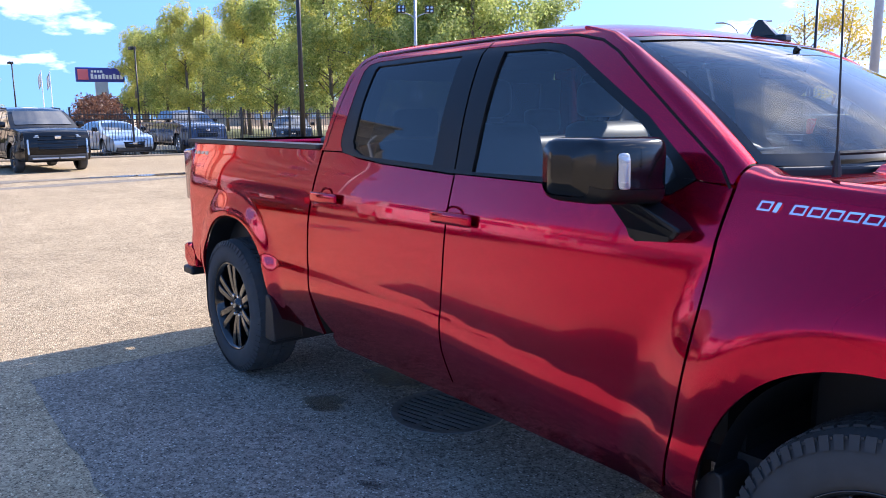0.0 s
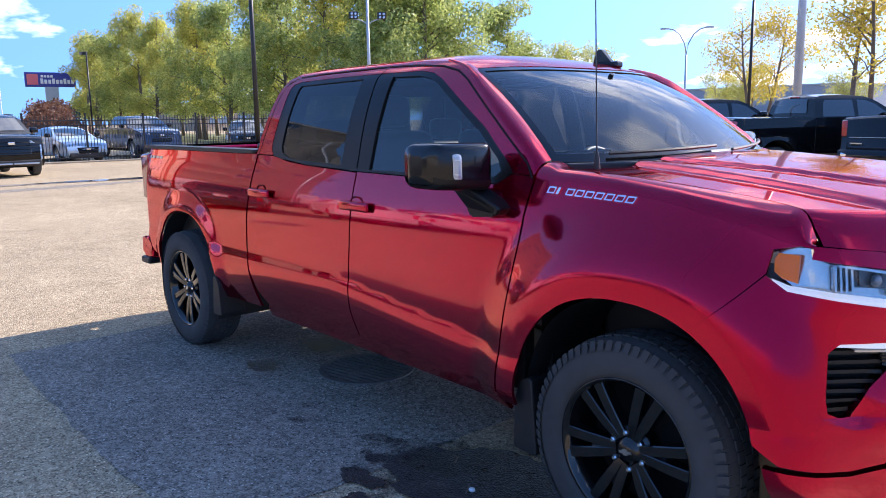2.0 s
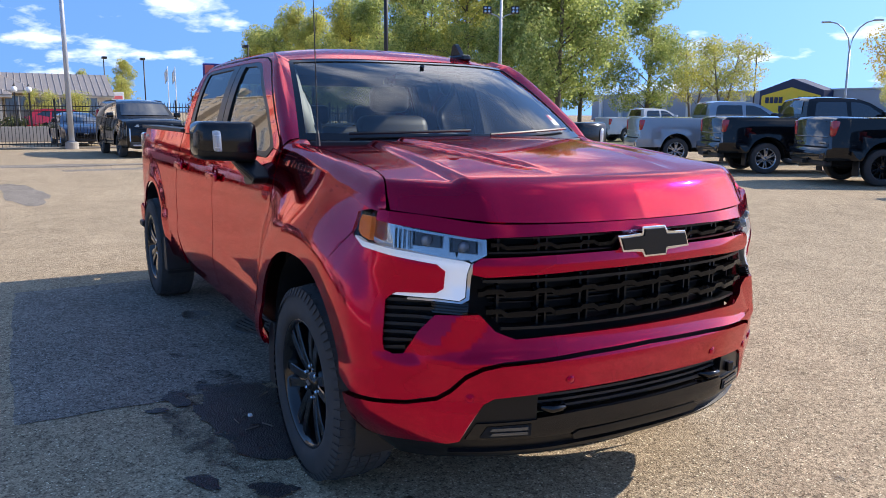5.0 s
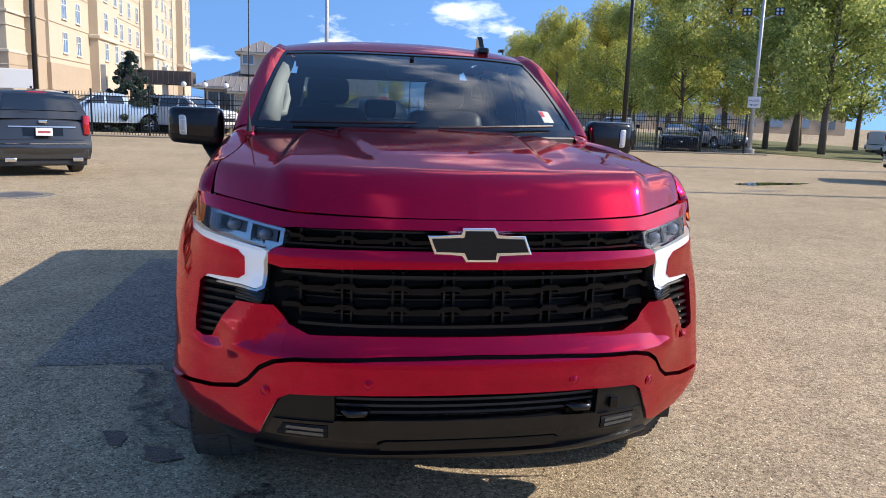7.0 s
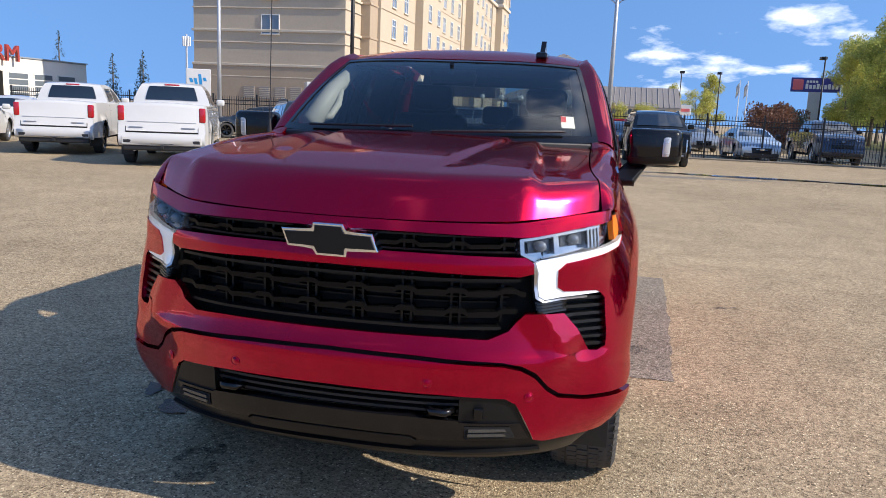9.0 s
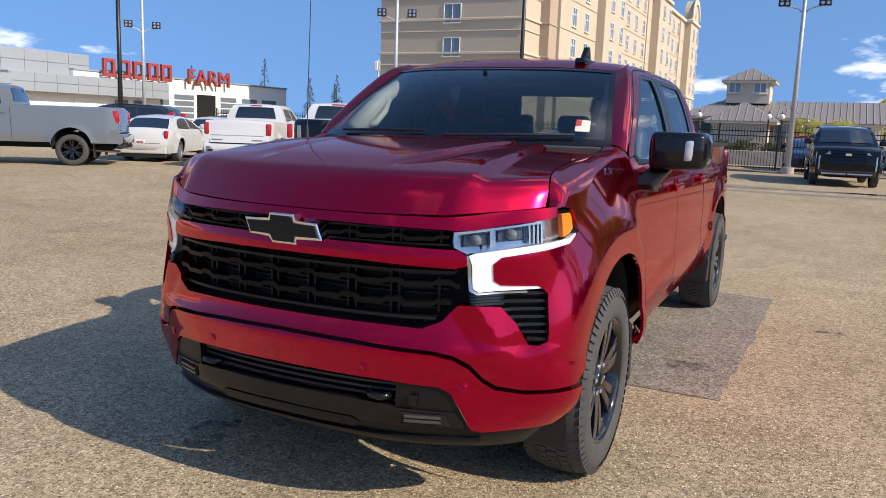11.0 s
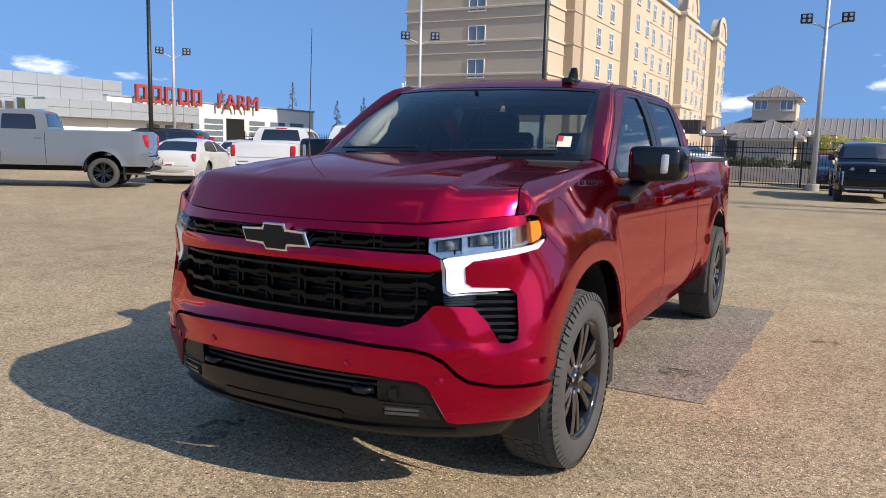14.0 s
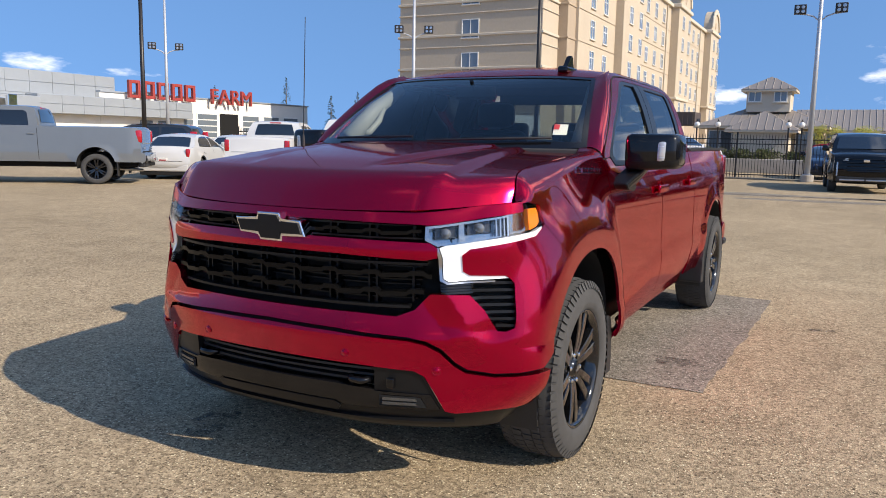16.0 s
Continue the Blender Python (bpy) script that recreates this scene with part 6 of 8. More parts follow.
SPEC = {
    "pickup": dict(wb=3.74, w=2.03, r=0.41, arch=0.50, top=[(2.72, 0.34), (2.84, 0.45), (2.86, 0.70), (2.80, 0.74), (2.80, 1.02), (2.72, 1.14), (2.50, 1.23), (2.1, 1.32), (1.50, 1.38), (0.6, 1.38), (-0.85, 1.38), (-2.2, 1.385), (-2.94, 1.38), (-3.02, 1.30), (-3.02, 0.72), (-3.12, 0.70), (-3.13, 0.50), (-3.03, 0.42)],
                   cab=[(1.50, 1.36), (1.20, 1.55), (0.80, 1.79), (0.55, 1.875), (0.0, 1.91), (-0.55, 1.90), (-0.76, 1.86), (-0.83, 1.66), (-0.88, 1.36)],
                   panes=[[(1.20, 1.40), (0.78, 1.70), (0.55, 1.78), (0.32, 1.79), (0.30, 1.40)], [(0.20, 1.40), (0.20, 1.79), (-0.52, 1.79), (-0.60, 1.73), (-0.66, 1.40)]], seams=(1.36, 0.24, -0.86), tumble=0.24, sill=0.46),
    "suv": dict(wb=3.07, w=2.05, r=0.40, arch=0.47, top=[(2.35, 0.34), (2.46, 0.42), (2.50, 0.70), (2.48, 1.05), (2.38, 1.17), (2.0, 1.25), (1.35, 1.30), (0.3, 1.30), (-1.6, 1.32), (-2.62, 1.32), (-2.72, 1.22), (-2.76, 0.75), (-2.84, 0.70), (-2.84, 0.48), (-2.72, 0.38)],
                cab=[(1.40, 1.28), (1.05, 1.50), (0.62, 1.78), (0.35, 1.86), (-0.5, 1.92), (-1.6, 1.915), (-2.25, 1.87), (-2.48, 1.76), (-2.70, 1.28)],
                panes=[[(1.08, 1.34), (0.62, 1.68), (0.40, 1.76), (0.18, 1.77), (0.16, 1.34)], [(0.06, 1.34), (0.06, 1.79), (-1.02, 1.79), (-1.06, 1.34)], [(-1.16, 1.34), (-1.14, 1.79), (-2.10, 1.77), (-2.32, 1.60), (-2.46, 1.36)]], seams=(1.2, 0.12, -1.1), tumble=0.20, sill=0.42),
    "crossover": dict(wb=2.86, w=1.90, r=0.37, arch=0.43, top=[(2.20, 0.30), (2.34, 0.40), (2.38, 0.65), (2.32, 0.92), (2.15, 1.03), (1.7, 1.10), (1.15, 1.13), (0.2, 1.12), (-1.5, 1.14), (-2.18, 1.14), (-2.32, 1.02), (-2.36, 0.72), (-2.44, 0.64), (-2.44, 0.46), (-2.30, 0.32)],
                      cab=[(1.25, 1.10), (0.85, 1.33), (0.42, 1.56), (0.15, 1.63), (-0.6, 1.67), (-1.4, 1.655), (-1.95, 1.60), (-2.05, 1.52), (-2.30, 1.10)],
                      panes=[[(0.95, 1.15), (0.45, 1.47), (0.20, 1.54), (0.02, 1.55), (0.0, 1.15)], [(-0.10, 1.15), (-0.08, 1.56), (-0.98, 1.54), (-1.06, 1.16)], [(-1.16, 1.17), (-1.08, 1.53), (-1.60, 1.48), (-1.90, 1.30)]], seams=(1.1, -0.05, -1.1), tumble=0.24, sill=0.34),
    "sedan": dict(wb=2.95, w=1.86, r=0.345, arch=0.405, top=[(2.35, 0.24), (2.48, 0.34), (2.50, 0.55), (2.42, 0.72), (2.1, 0.84), (1.5, 0.94), (1.05, 0.99), (0.0, 0.99), (-1.3, 1.02), (-2.2, 1.04), (-2.42, 1.02), (-2.52, 0.80), (-2.60, 0.55), (-2.58, 0.38), (-2.40, 0.26)],
                  cab=[(1.25, 0.97), (0.75, 1.20), (0.30, 1.37), (0.0, 1.43), (-0.5, 1.46), (-1.0, 1.43), (-1.45, 1.33), (-2.0, 1.04), (-2.1, 1.00)],
                  panes=[[(0.92, 1.03), (0.40, 1.29), (0.10, 1.37), (-0.10, 1.38), (-0.12, 1.02)], [(-0.20, 1.02), (-0.18, 1.38), (-0.55, 1.39), (-0.95, 1.36), (-1.30, 1.25), (-1.45, 1.06)]], seams=(1.1, -0.16, -1.2), tumble=0.30, sill=0.28),
}


def longer(q, d):
    """The same vehicle with d metres more between rear axle and cab."""
    def mv(pts):
        return [(x + (d / 2 if x > -1.5 else -d / 2), z) for x, z in pts]
    return dict(q, wb=q["wb"] + d, top=mv(q["top"]), cab=mv(q["cab"]), panes=[mv(p) for p in q["panes"]], seams=tuple(x + d / 2 for x in q["seams"]))


SPEC["long_pickup"] = longer(SPEC["pickup"], 0.42)


def vehicle(name, kind, paint, m, label, category, alloy=False, lift=0.0, facing="rear", bumper=None, lamps="wide", glass=CAR_GLASS, group="parked vehicles", long_bed=False):
    """A parked vehicle: shell cut with wheel arches, cab with panes, wheels, lamps, bumpers and plates."""
    q = SPEC["long_pickup" if long_bed else kind]
    v0 = thing(name, label, category, m, group)
    w, hw, ax, r, ar = q["w"], q["w"] / 2, q["wb"] / 2, q["r"], q["arch"]
    top = [(x, z + lift) for x, z in q["top"]]
    cab = [(x, z + lift) for x, z in q["cab"]]
    belt = max(z for x, z in top)
    xf, xr = max(p[0] for p in top), min(p[0] for p in top)

    def ys(x, z):
        e = smooth01((x - xf + 0.55) / 0.55) * 0.12 + smooth01((xr + 0.40 - x) / 0.40) * 0.07
        t = (z - lift - 0.62) / (belt - lift - 0.62)
        y = hw - 0.045 * max(t, 0) ** 2 - 0.07 * max(-t, 0) ** 1.5 - e
        for c in (ax, -ax):
            d = math.hypot(x - c, (z - r) * 0.95) - ar
            y += 0.035 * smooth01(1 - d / 0.16)
        return y
    sill = q["sill"] + lift

    def arch(c):
        return [(c + ar * math.cos(radians(t)), r + 0.02 + lift * 0.5 + ar * math.sin(radians(t))) for t in range(4, 180, 11)]
    low = [(xr + 0.12, sill), (-ax - ar, sill)] + arch(-ax)[::-1] + [(-ax + ar, sill), (ax - ar, sill)] + arch(ax)[::-1] + [(ax + ar, sill)]
    for side in (-1, 1):
        skin("body_side", top + low, lambda x, z, s=side: (x, s * ys(x, z), z), paint, v0, (0.22, 0.16), 0.03, centre=(0, 0, 0.8))
        for sxm in q["seams"]:
            skin("door_seam", [(sxm - 0.006, belt - 0.05), (sxm + 0.006, belt - 0.05), (sxm - 0.03, sill + 0.06), (sxm - 0.042, sill + 0.06)], lambda x, z, s=side: (x, s * ys(x, z), z), DARK, v0, (0.5, 0.3), 0, centre=(0, 0, 0.8), lift=0.002)
        for hx in q["seams"][1:]:
            hz = belt - 0.20
            part("handle", rbox(hx + 0.06, hx + 0.24, side * ys(hx, hz) - 0.015, side * ys(hx, hz) + 0.025, hz - 0.018, hz + 0.018, 0.01), paint if paint is not BLACK_PAINT else GLOSS_BLACK, v0)
        for c in (ax, -ax):
            def well(u, v, c=c, s=side):
                t = radians(-10 + 200 * u)
                return (c + (ar - 0.008) * math.cos(t), s * (hw - 0.05 - 0.5 * v), r + 0.02 + lift * 0.5 + (ar - 0.008) * math.sin(t))
            ring_skin("wheel_well", well, 14, 1, DARK, v0)
    bm = bmesh.new()
    prev = None
    for i, (x, z) in enumerate(top):
        row = []
        for k in range(9):
            t = -1 + k / 4
            inner = 0 < i < len(top) - 1
            row.append(bm.verts.new((x + (0.05 * (1 - t * t) * (1 if x > 0 else -1) if abs(x) > 2.0 else 0), t * (ys(x, z) - 0.004), z + (0.035 * (1 - t * t) if inner and z > belt - 0.35 else 0))))
        if prev:
            for k in range(8):
                bm.faces.new((prev[k], prev[k + 1], row[k + 1], row[k]))
        prev = row
    part("body_top", bm, paint, v0, smooth=True)
    part("underbody", rbox(xr + 0.25, xf - 0.25, -hw * 0.62, hw * 0.62, r * 0.75 + lift, sill + 0.25, 0.03, 1), DARK, v0)
    # cab
    z0, z1 = min(z for x, z in cab), max(z for x, z in cab)

    def yc(z):
        t = (z - z0) / (z1 - z0)
        return (hw - 0.075) - q["tumble"] * (0.62 * t + 0.38 * t**3)
    for side in (-1, 1):
        skin("cab_side", cab, lambda x, z, s=side: (x, s * yc(z), z), paint, v0, (0.3, 0.14), 0.0, centre=(-0.3, 0, 1.0))
        for pts in q["panes"]:
            skin("side_window", rounded([(x, z + lift) for x, z in pts], 0.03, 3), lambda x, z, s=side: (x, s * yc(z), z), glass, v0, (0.3, 0.2), 0.0, centre=(-0.3, 0, 1.0), lift=0.006)

    def hull(u, v):
        k = u * (len(cab) - 1)
        i = min(int(k), len(cab) - 2)
        x = cab[i][0] + (cab[i + 1][0] - cab[i][0]) * (k - i)
        z = cab[i][1] + (cab[i + 1][1] - cab[i][1]) * (k - i)
        t = 2 * v - 1
        bow = 0.05 * (1 - t * t)
        steep = u < 0.3 or u > 0.75
        return (x + (bow * 1.5 if u < 0.3 else (-bow * 0.5 if u > 0.75 else 0)), t * yc(z), z + (bow * 0.7 if not steep else bow * 0.25))
    ring_skin("roof", hull, (len(cab) - 1) * 3, 8, paint, v0)
    n = len(cab) - 1
    for nm, u0, u1, vi in (("windscreen", 0.06, 2.0 / n if kind != "sedan" else 2.3 / n, 0.07), ("rear_window", 1 - (0.9 if kind == "suv" else 1.75 if kind == "pickup" else 1.55 if kind != "sedan" else 2.0) / n, 0.955, 0.15 if kind == "pickup" else 0.09)):
        ring_skin(nm, lambda u, v, u0=u0, u1=u1, vi=vi: Vector(hull(u0 + (u1 - u0) * u, vi + (1 - 2 * vi) * v)) + Vector((0.012 if u0 < 0.3 else -0.012, 0, 0.010)), 6, 8, glass, v0)
    # wheels
    wm = WM_ALLOY if alloy else WM
    for wx in (ax, -ax):
        for side in (-1, 1):
            wh = new("wheel", wm["rim"])
            wh.parent = v0
            sc = r / 0.408
            wh.matrix_basis = pose(wx, side * (hw - 0.145), r, 0, 13 * (wx > 0) + 29, 0 if side > 0 else 180) @ Matrix.Diagonal((sc, 0.92, sc, 1))
            for k in ("tyre", "spoke_gap_shade", "hub"):
                o = new(k, wm[k])
                o.parent = wh
            for i in range(6):
                o = new("spoke", wm["spoke"])
                o.parent = wh
                o.matrix_basis = pose(0, 0, 0, 0, 60 * i, 0)
    # ends
    bump = bumper or paint
    part("rear_bumper", rbox(xr - 0.015, xr + 0.16, -hw + 0.12, hw - 0.12, sill - 0.02, sill + 0.20, 0.04, 2), bump, v0)
    part("front_bumper", rbox(xf - 0.18, xf + 0.03, -hw + 0.20, hw - 0.20, sill - 0.06, sill + 0.12, 0.04, 2), bump if bumper else PLASTIC, v0)
    part("rear_valance", rbox(xr + 0.03, xr + 0.2, -hw + 0.16, hw - 0.16, sill - 0.14, sill, 0.03, 2), PLASTIC, v0)
    face = sorted((z, x) for x, z in top if x > 1.9 and z > sill)

    def front_x(z, y):
        """Front of the body at a height and a distance from the middle."""
        return float(np.interp(z, [p[0] for p in face], [p[1] for p in face])) + 0.05 * (1 - (y / hw) ** 2)
    rear = sorted((z, x) for x, z in top if x < -1.9 and z > sill)

    def rear_strip(nm, y0, y1, z0, z1, ma, lift_=0.004, label=""):
        """A thin plate that follows the bowed tail of the vehicle."""
        bm = bmesh.new()
        rows = []
        for z in (z0, z1):
            xb = float(np.interp(z, [p[0] for p in rear], [p[1] for p in rear]))
            rows.append([bm.verts.new((xb - 0.05 * (1 - (y / hw) ** 2) - lift_, y, z)) for y in np.linspace(y0, y1, 7)])
        for k in range(6):
            bm.faces.new((rows[0][k], rows[1][k], rows[1][k + 1], rows[0][k + 1]))
        part(nm, bm, ma, v0, label)
    if kind == "pickup":
        gy = hw - 0.215
        for a_ in (-gy, gy - 0.014):
            rear_strip("gate_gap", a_, a_ + 0.014, sill + 0.30, belt - 0.03, DARK)
        rear_strip("gate_gap", -gy, gy, sill + 0.265, sill + 0.30, DARK)
        rear_strip("gate_top_cap", -gy, gy, belt - 0.03, belt + 0.005, PLASTIC, 0.006)
        rear_strip("gate_crease", -gy + 0.05, gy - 0.05, belt - 0.42, belt - 0.405, GREY_PANEL, 0.004)
        for a_ in (-gy + 0.08, gy - 0.38):
            rear_strip("gate_badge", a_, a_ + 0.30, sill + 0.37, sill + 0.40, STEEL, 0.006)
        part("bumper_pocket", rbox(xr - 0.022, xr + 0.10, -0.26, 0.26, sill + 0.01, sill + 0.16, 0.01), PLASTIC, v0)
        for sd in (-1, 1):
            part("bumper_step", rbox(xr - 0.022, xr + 0.10, min(sd * 0.66, sd * 0.84), max(sd * 0.66, sd * 0.84), sill + 0.03, sill + 0.11, 0.015), PLASTIC, v0)
            part("spring_hanger", rbox(-ax - 0.75, -ax - 0.5, min(sd * 0.42, sd * 0.50), max(sd * 0.42, sd * 0.50), 0.36, sill + 0.05, 0.01), DARK, v0)
        part("exhaust_pipe", tube([(-ax - 0.2, 0.5, 0.42), (xr + 0.12, 0.62, 0.38)], 0.04, 8), STEEL, v0)
        part("rear_axle", tube([(-ax, -hw + 0.2, r), (-ax, hw - 0.2, r)], 0.06, 8), DARK, v0)
    elif kind == "crossover":
        rear_strip("plate_recess", -0.36, 0.36, belt - 0.36, belt - 0.20, GLOSS_BLACK, 0.003)
        rear_strip("tail_chrome", -0.60, 0.60, belt - 0.195, belt - 0.172, STEEL, 0.010)
        rear_strip("bumper_chrome", -0.80, 0.80, sill + 0.285, sill + 0.30, CHROME, 0.010)
        rear_strip("hatch_gap", -0.74, 0.74, sill + 0.36, sill + 0.372, DARK, 0.004)
    elif kind == "sedan":
        rear_strip("tail_chrome", -0.42, 0.42, belt - 0.17, belt - 0.145, CHROME, 0.008)
        rear_strip("boot_gap", -0.62, 0.62, sill + 0.30, sill + 0.31, DARK, 0.004)
    pz = sill + 0.10 if kind == "pickup" else belt - 0.42
    if kind == "crossover":
        pz = belt - 0.28
    part("plate", rbox(xr - 0.035, xr - 0.012, -0.15, 0.15, pz - 0.075, pz + 0.075, 0.005, 1), PLATE, v0, "white number plate")
    part("plate_bar", rbox(xr - 0.038, xr - 0.034, -0.11, 0.11, pz - 0.022, pz + 0.022, 0.0), PLATE_BAR, v0)
    for side in (-1, 1):
        if kind == "pickup":
            bm = rbox(xr + 0.085, xr + 0.26, hw - 0.205, hw - 0.055, belt - 0.40, belt - 0.06, 0.03, 2)
        elif kind in ("suv", "crossover"):
            bm = rbox(xr + 0.05, xr + 0.36, hw - 0.215, hw - 0.085, belt - (0.42 if kind == "suv" else 0.34), belt + (0.28 if kind == "suv" else 0.05), 0.03, 2)
        else:
            bm = rbox(xr + 0.05, xr + 0.30, hw - 0.22, hw - 0.09, belt - 0.34, belt - 0.05, 0.03, 2)
        for v in bm.verts:
            v.co.y *= side
        part("tail_lamp", bm, TAIL, v0, "red tail lamp lens", True)
        hz = belt - (0.26 if kind in ("pickup", "suv") else 0.30 if kind == "crossover" else 0.30)
        lw_, lh_ = (0.40, 0.045) if kind == "suv" else (0.36, 0.055)
        bm = rbox(-0.12, 0.02, hw - 0.12 - lw_, hw - 0.13, hz - lh_, hz + lh_, 0.02, 2)
        for v in bm.verts:
            v.co.x += front_x(v.co.z, v.co.y) + 0.012 - 0.10 * smooth01((v.co.y - hw + 0.34) / 0.22)
            v.co.y *= side
        part("head_lamp", bm, LAMP_CHROME if kind != "suv" else WINDOW_GLASS, v0, "clear head lamp", True)
        if kind == "suv":
            bm = rbox(-0.06, 0.02, hw - 0.24, hw - 0.19, belt - 0.78, belt - 0.34, 0.012, 2)
            for v in bm.verts:
                v.co.x += front_x(v.co.z, v.co.y) - 0.01
                v.co.y *= side
            part("running_lamp", bm, LAMP_CHROME, v0, "slim upright running lamp")
            bm = rbox(-0.05, 0.03, 0.02, hw - 0.30, sill - 0.02, sill + 0.03, 0.01, 1)
            for v in bm.verts:
                v.co.x += front_x(v.co.z, v.co.y)
                v.co.y *= side
            part("bumper_trim", bm, STEEL, v0)
        part("fog_lamp", rbox(xf - 0.10, xf - 0.02, min(side * (hw - 0.42), side * (hw - 0.25)), max(side * (hw - 0.42), side * (hw - 0.25)), sill + 0.10, sill + 0.16, 0.01), LAMP_CHROME, v0)
        mx = cab[0][0] - 0.38
        bm = rbox(mx - 0.09, mx + 0.09, hw - 0.02, hw + 0.20, belt + 0.0, belt + 0.17, 0.04, 2)
        for v in bm.verts:
            v.co.y *= side
        part("door_mirror", bm, GLOSS_BLACK if paint is not WHITE_PAINT else paint, v0, smooth=True)
    g0, g1 = (0.36, 0.62) if kind == "sedan" else (belt - 0.64, belt - 0.16 if kind == "suv" else belt - 0.24)
    gw = hw - (0.40 if kind == "suv" else 0.48)
    bm = rbox(-0.08, 0.02, -gw, gw, g0, g1, 0.02, 2)
    bmesh.ops.subdivide_edges(bm, edges=[e for e in bm.edges if abs(e.verts[0].co.y - e.verts[1].co.y) > 0.5], cuts=6)
    for v in bm.verts:
        v.co.y *= 1 - 0.16 * (g1 - v.co.z) / (g1 - g0)
        v.co.x += front_x(v.co.z, v.co.y)
    part("grille", bm, GLOSS_BLACK, v0, "dark grille")
    for k in range(4):
        gz = g0 + (g1 - g0) * (0.15 + 0.22 * k)
        bm = bmesh.new()
        tube([(front_x(gz, y) + 0.024, y, gz) for y in np.linspace(-gw * 0.86, gw * 0.86, 7)], 0.010, 4, bm)
        part("grille_slat", bm, SATIN_BLACK, v0)
    bz = g0 + (g1 - g0) * 0.72
    part("front_badge", rbox(front_x(bz, 0) + 0.015, front_x(bz, 0) + 0.04, -0.09, 0.09, bz - 0.04, bz + 0.045, 0.015, 2), CHROME, v0, "small silver badge")
    part("high_stop_lamp", rbox(cab[-3][0] - 0.03, cab[-3][0] + 0.06, -0.18, 0.18, cab[-3][1] - 0.01, cab[-3][1] + 0.03, 0.008, 1), TAIL, v0)
    if kind == "pickup":
        part("tailgate_recess", rbox(xr + 0.097, xr + 0.108, -0.55, 0.55, belt - 0.42, belt - 0.20, 0.02, 2), paint, v0)
        part("tailgate_handle", rbox(xr + 0.085, xr + 0.11, -0.13, 0.13, belt - 0.15, belt - 0.08, 0.02, 2), GLOSS_BLACK, v0)
        part("tailgate_badge", rbox(xr + 0.085, xr + 0.10, -0.10, 0.10, belt - 0.34, belt - 0.28, 0.015, 2), STEEL, v0)
        part("tow_hitch", rbox(xr - 0.10, xr + 0.10, -0.04, 0.04, sill - 0.10, sill - 0.02, 0.01, 1), PLASTIC, v0)
        for side in (-1, 1):
            part("mud_flap", rbox(-ax - ar - 0.05, -ax - ar - 0.02, min(side * (hw - 0.30), side * (hw - 0.02)), max(side * (hw - 0.30), side * (hw - 0.02)), 0.22, sill + 0.05, 0.008, 1), PLASTIC, v0)
    elif kind in ("suv", "crossover"):
        part("tail_badge", rbox(xr + 0.03, xr + 0.09, -0.08, 0.08, belt - 0.12, belt - 0.05, 0.02, 2), CHROME, v0)
        for side in (-1, 1):
            part("roof_rail", tube([(0.3, side * (yc(z1) + 0.02), z1 - 0.03), (-0.5, side * (yc(z1) + 0.02), z1 + 0.0), (-1.7, side * (yc(z1) + 0.02), z1 - 0.02)], 0.018, 6), PLASTIC, v0)
            part("exhaust_tip", rbox(xr - 0.02, xr + 0.08, min(side * (hw - 0.45), side * (hw - 0.25)), max(side * (hw - 0.45), side * (hw - 0.25)), sill - 0.06, sill + 0.02, 0.015, 2), CHROME, v0)
        part("rear_wiper", tube([(xr + 0.18, 0.0, belt + 0.04), (xr + 0.19, 0.35, belt + 0.10)], 0.012, 5), PLASTIC, v0)
    return v0


def stand(x, y, az, back=0.0):
    """Pose of a vehicle whose point `back` metres behind its middle stands at (x, y), heading az degrees."""
    a = radians(az)
    return pose(x + back * math.cos(a), y + back * math.sin(a), 0, 0, 0, az)


V = vehicle
V("pickup_truck", "pickup", BLACK_PAINT, stand(-9.69, 15.98, 60, 1.87), "black crew cab pickup with silver wheels, parked in a row", "pickup truck", True, 0.10, bumper=GLOSS_BLACK)
V("pickup_truck", "pickup", BLACK_PAINT, stand(-6.08, 15.25, 60, 1.87), "black lifted crew cab pickup with black wheels, parked in a row", "pickup truck", False, 0.10, bumper=GLOSS_BLACK)
V("pickup_truck", "pickup", BLACK_PAINT, stand(-2.3, 15.0, 73, 1.87), "black crew cab pickup with a chrome rear bumper", "pickup truck", False, 0.10, bumper=CHROME)
V("pickup_truck", "pickup", SILVER_PAINT, stand(-13.95, 17.1, 60, 1.87), "silver-grey crew cab pickup parked beside black ones", "pickup truck", True, 0.06, bumper=CHROME)
V("pickup_truck", "pickup", WHITE_PAINT, stand(-29.5, 29.0, 78, 1.87), "white pickup parked far off by the trees", "pickup truck", True, bumper=CHROME)
V("pickup_truck", "pickup", GREY_PAINT, stand(-10.38, -17.56, -50, 2.18) @ Matrix.Scale(1.05, 4), "flat grey crew cab pickup with black wheels on the asphalt", "pickup truck", False, 0.14, bumper=GLOSS_BLACK, long_bed=True)
V("pickup_truck", "pickup", WHITE_PAINT, stand(-13.45, -14.0, -154, 1.87), "older white pickup with a grey steel bumper", "pickup truck", False, bumper=STEEL)
V("pickup_truck", "pickup", WHITE_PAINT, stand(-11.95, -9.9, -154, 1.87), "clean white crew cab pickup with white bumper", "pickup truck", False, 0.05)
V("sedan_car", "sedan", WHITE_PAINT, stand(-13.6, -18.1, -152, 1.47), "white saloon car parked beside a white pickup", "car", True)
V("suv_car", "crossover", DKGREY_PAINT, stand(-11.9, -6.05, -150, 1.43), "dark grey crossover with chrome exhaust tips", "car", True)
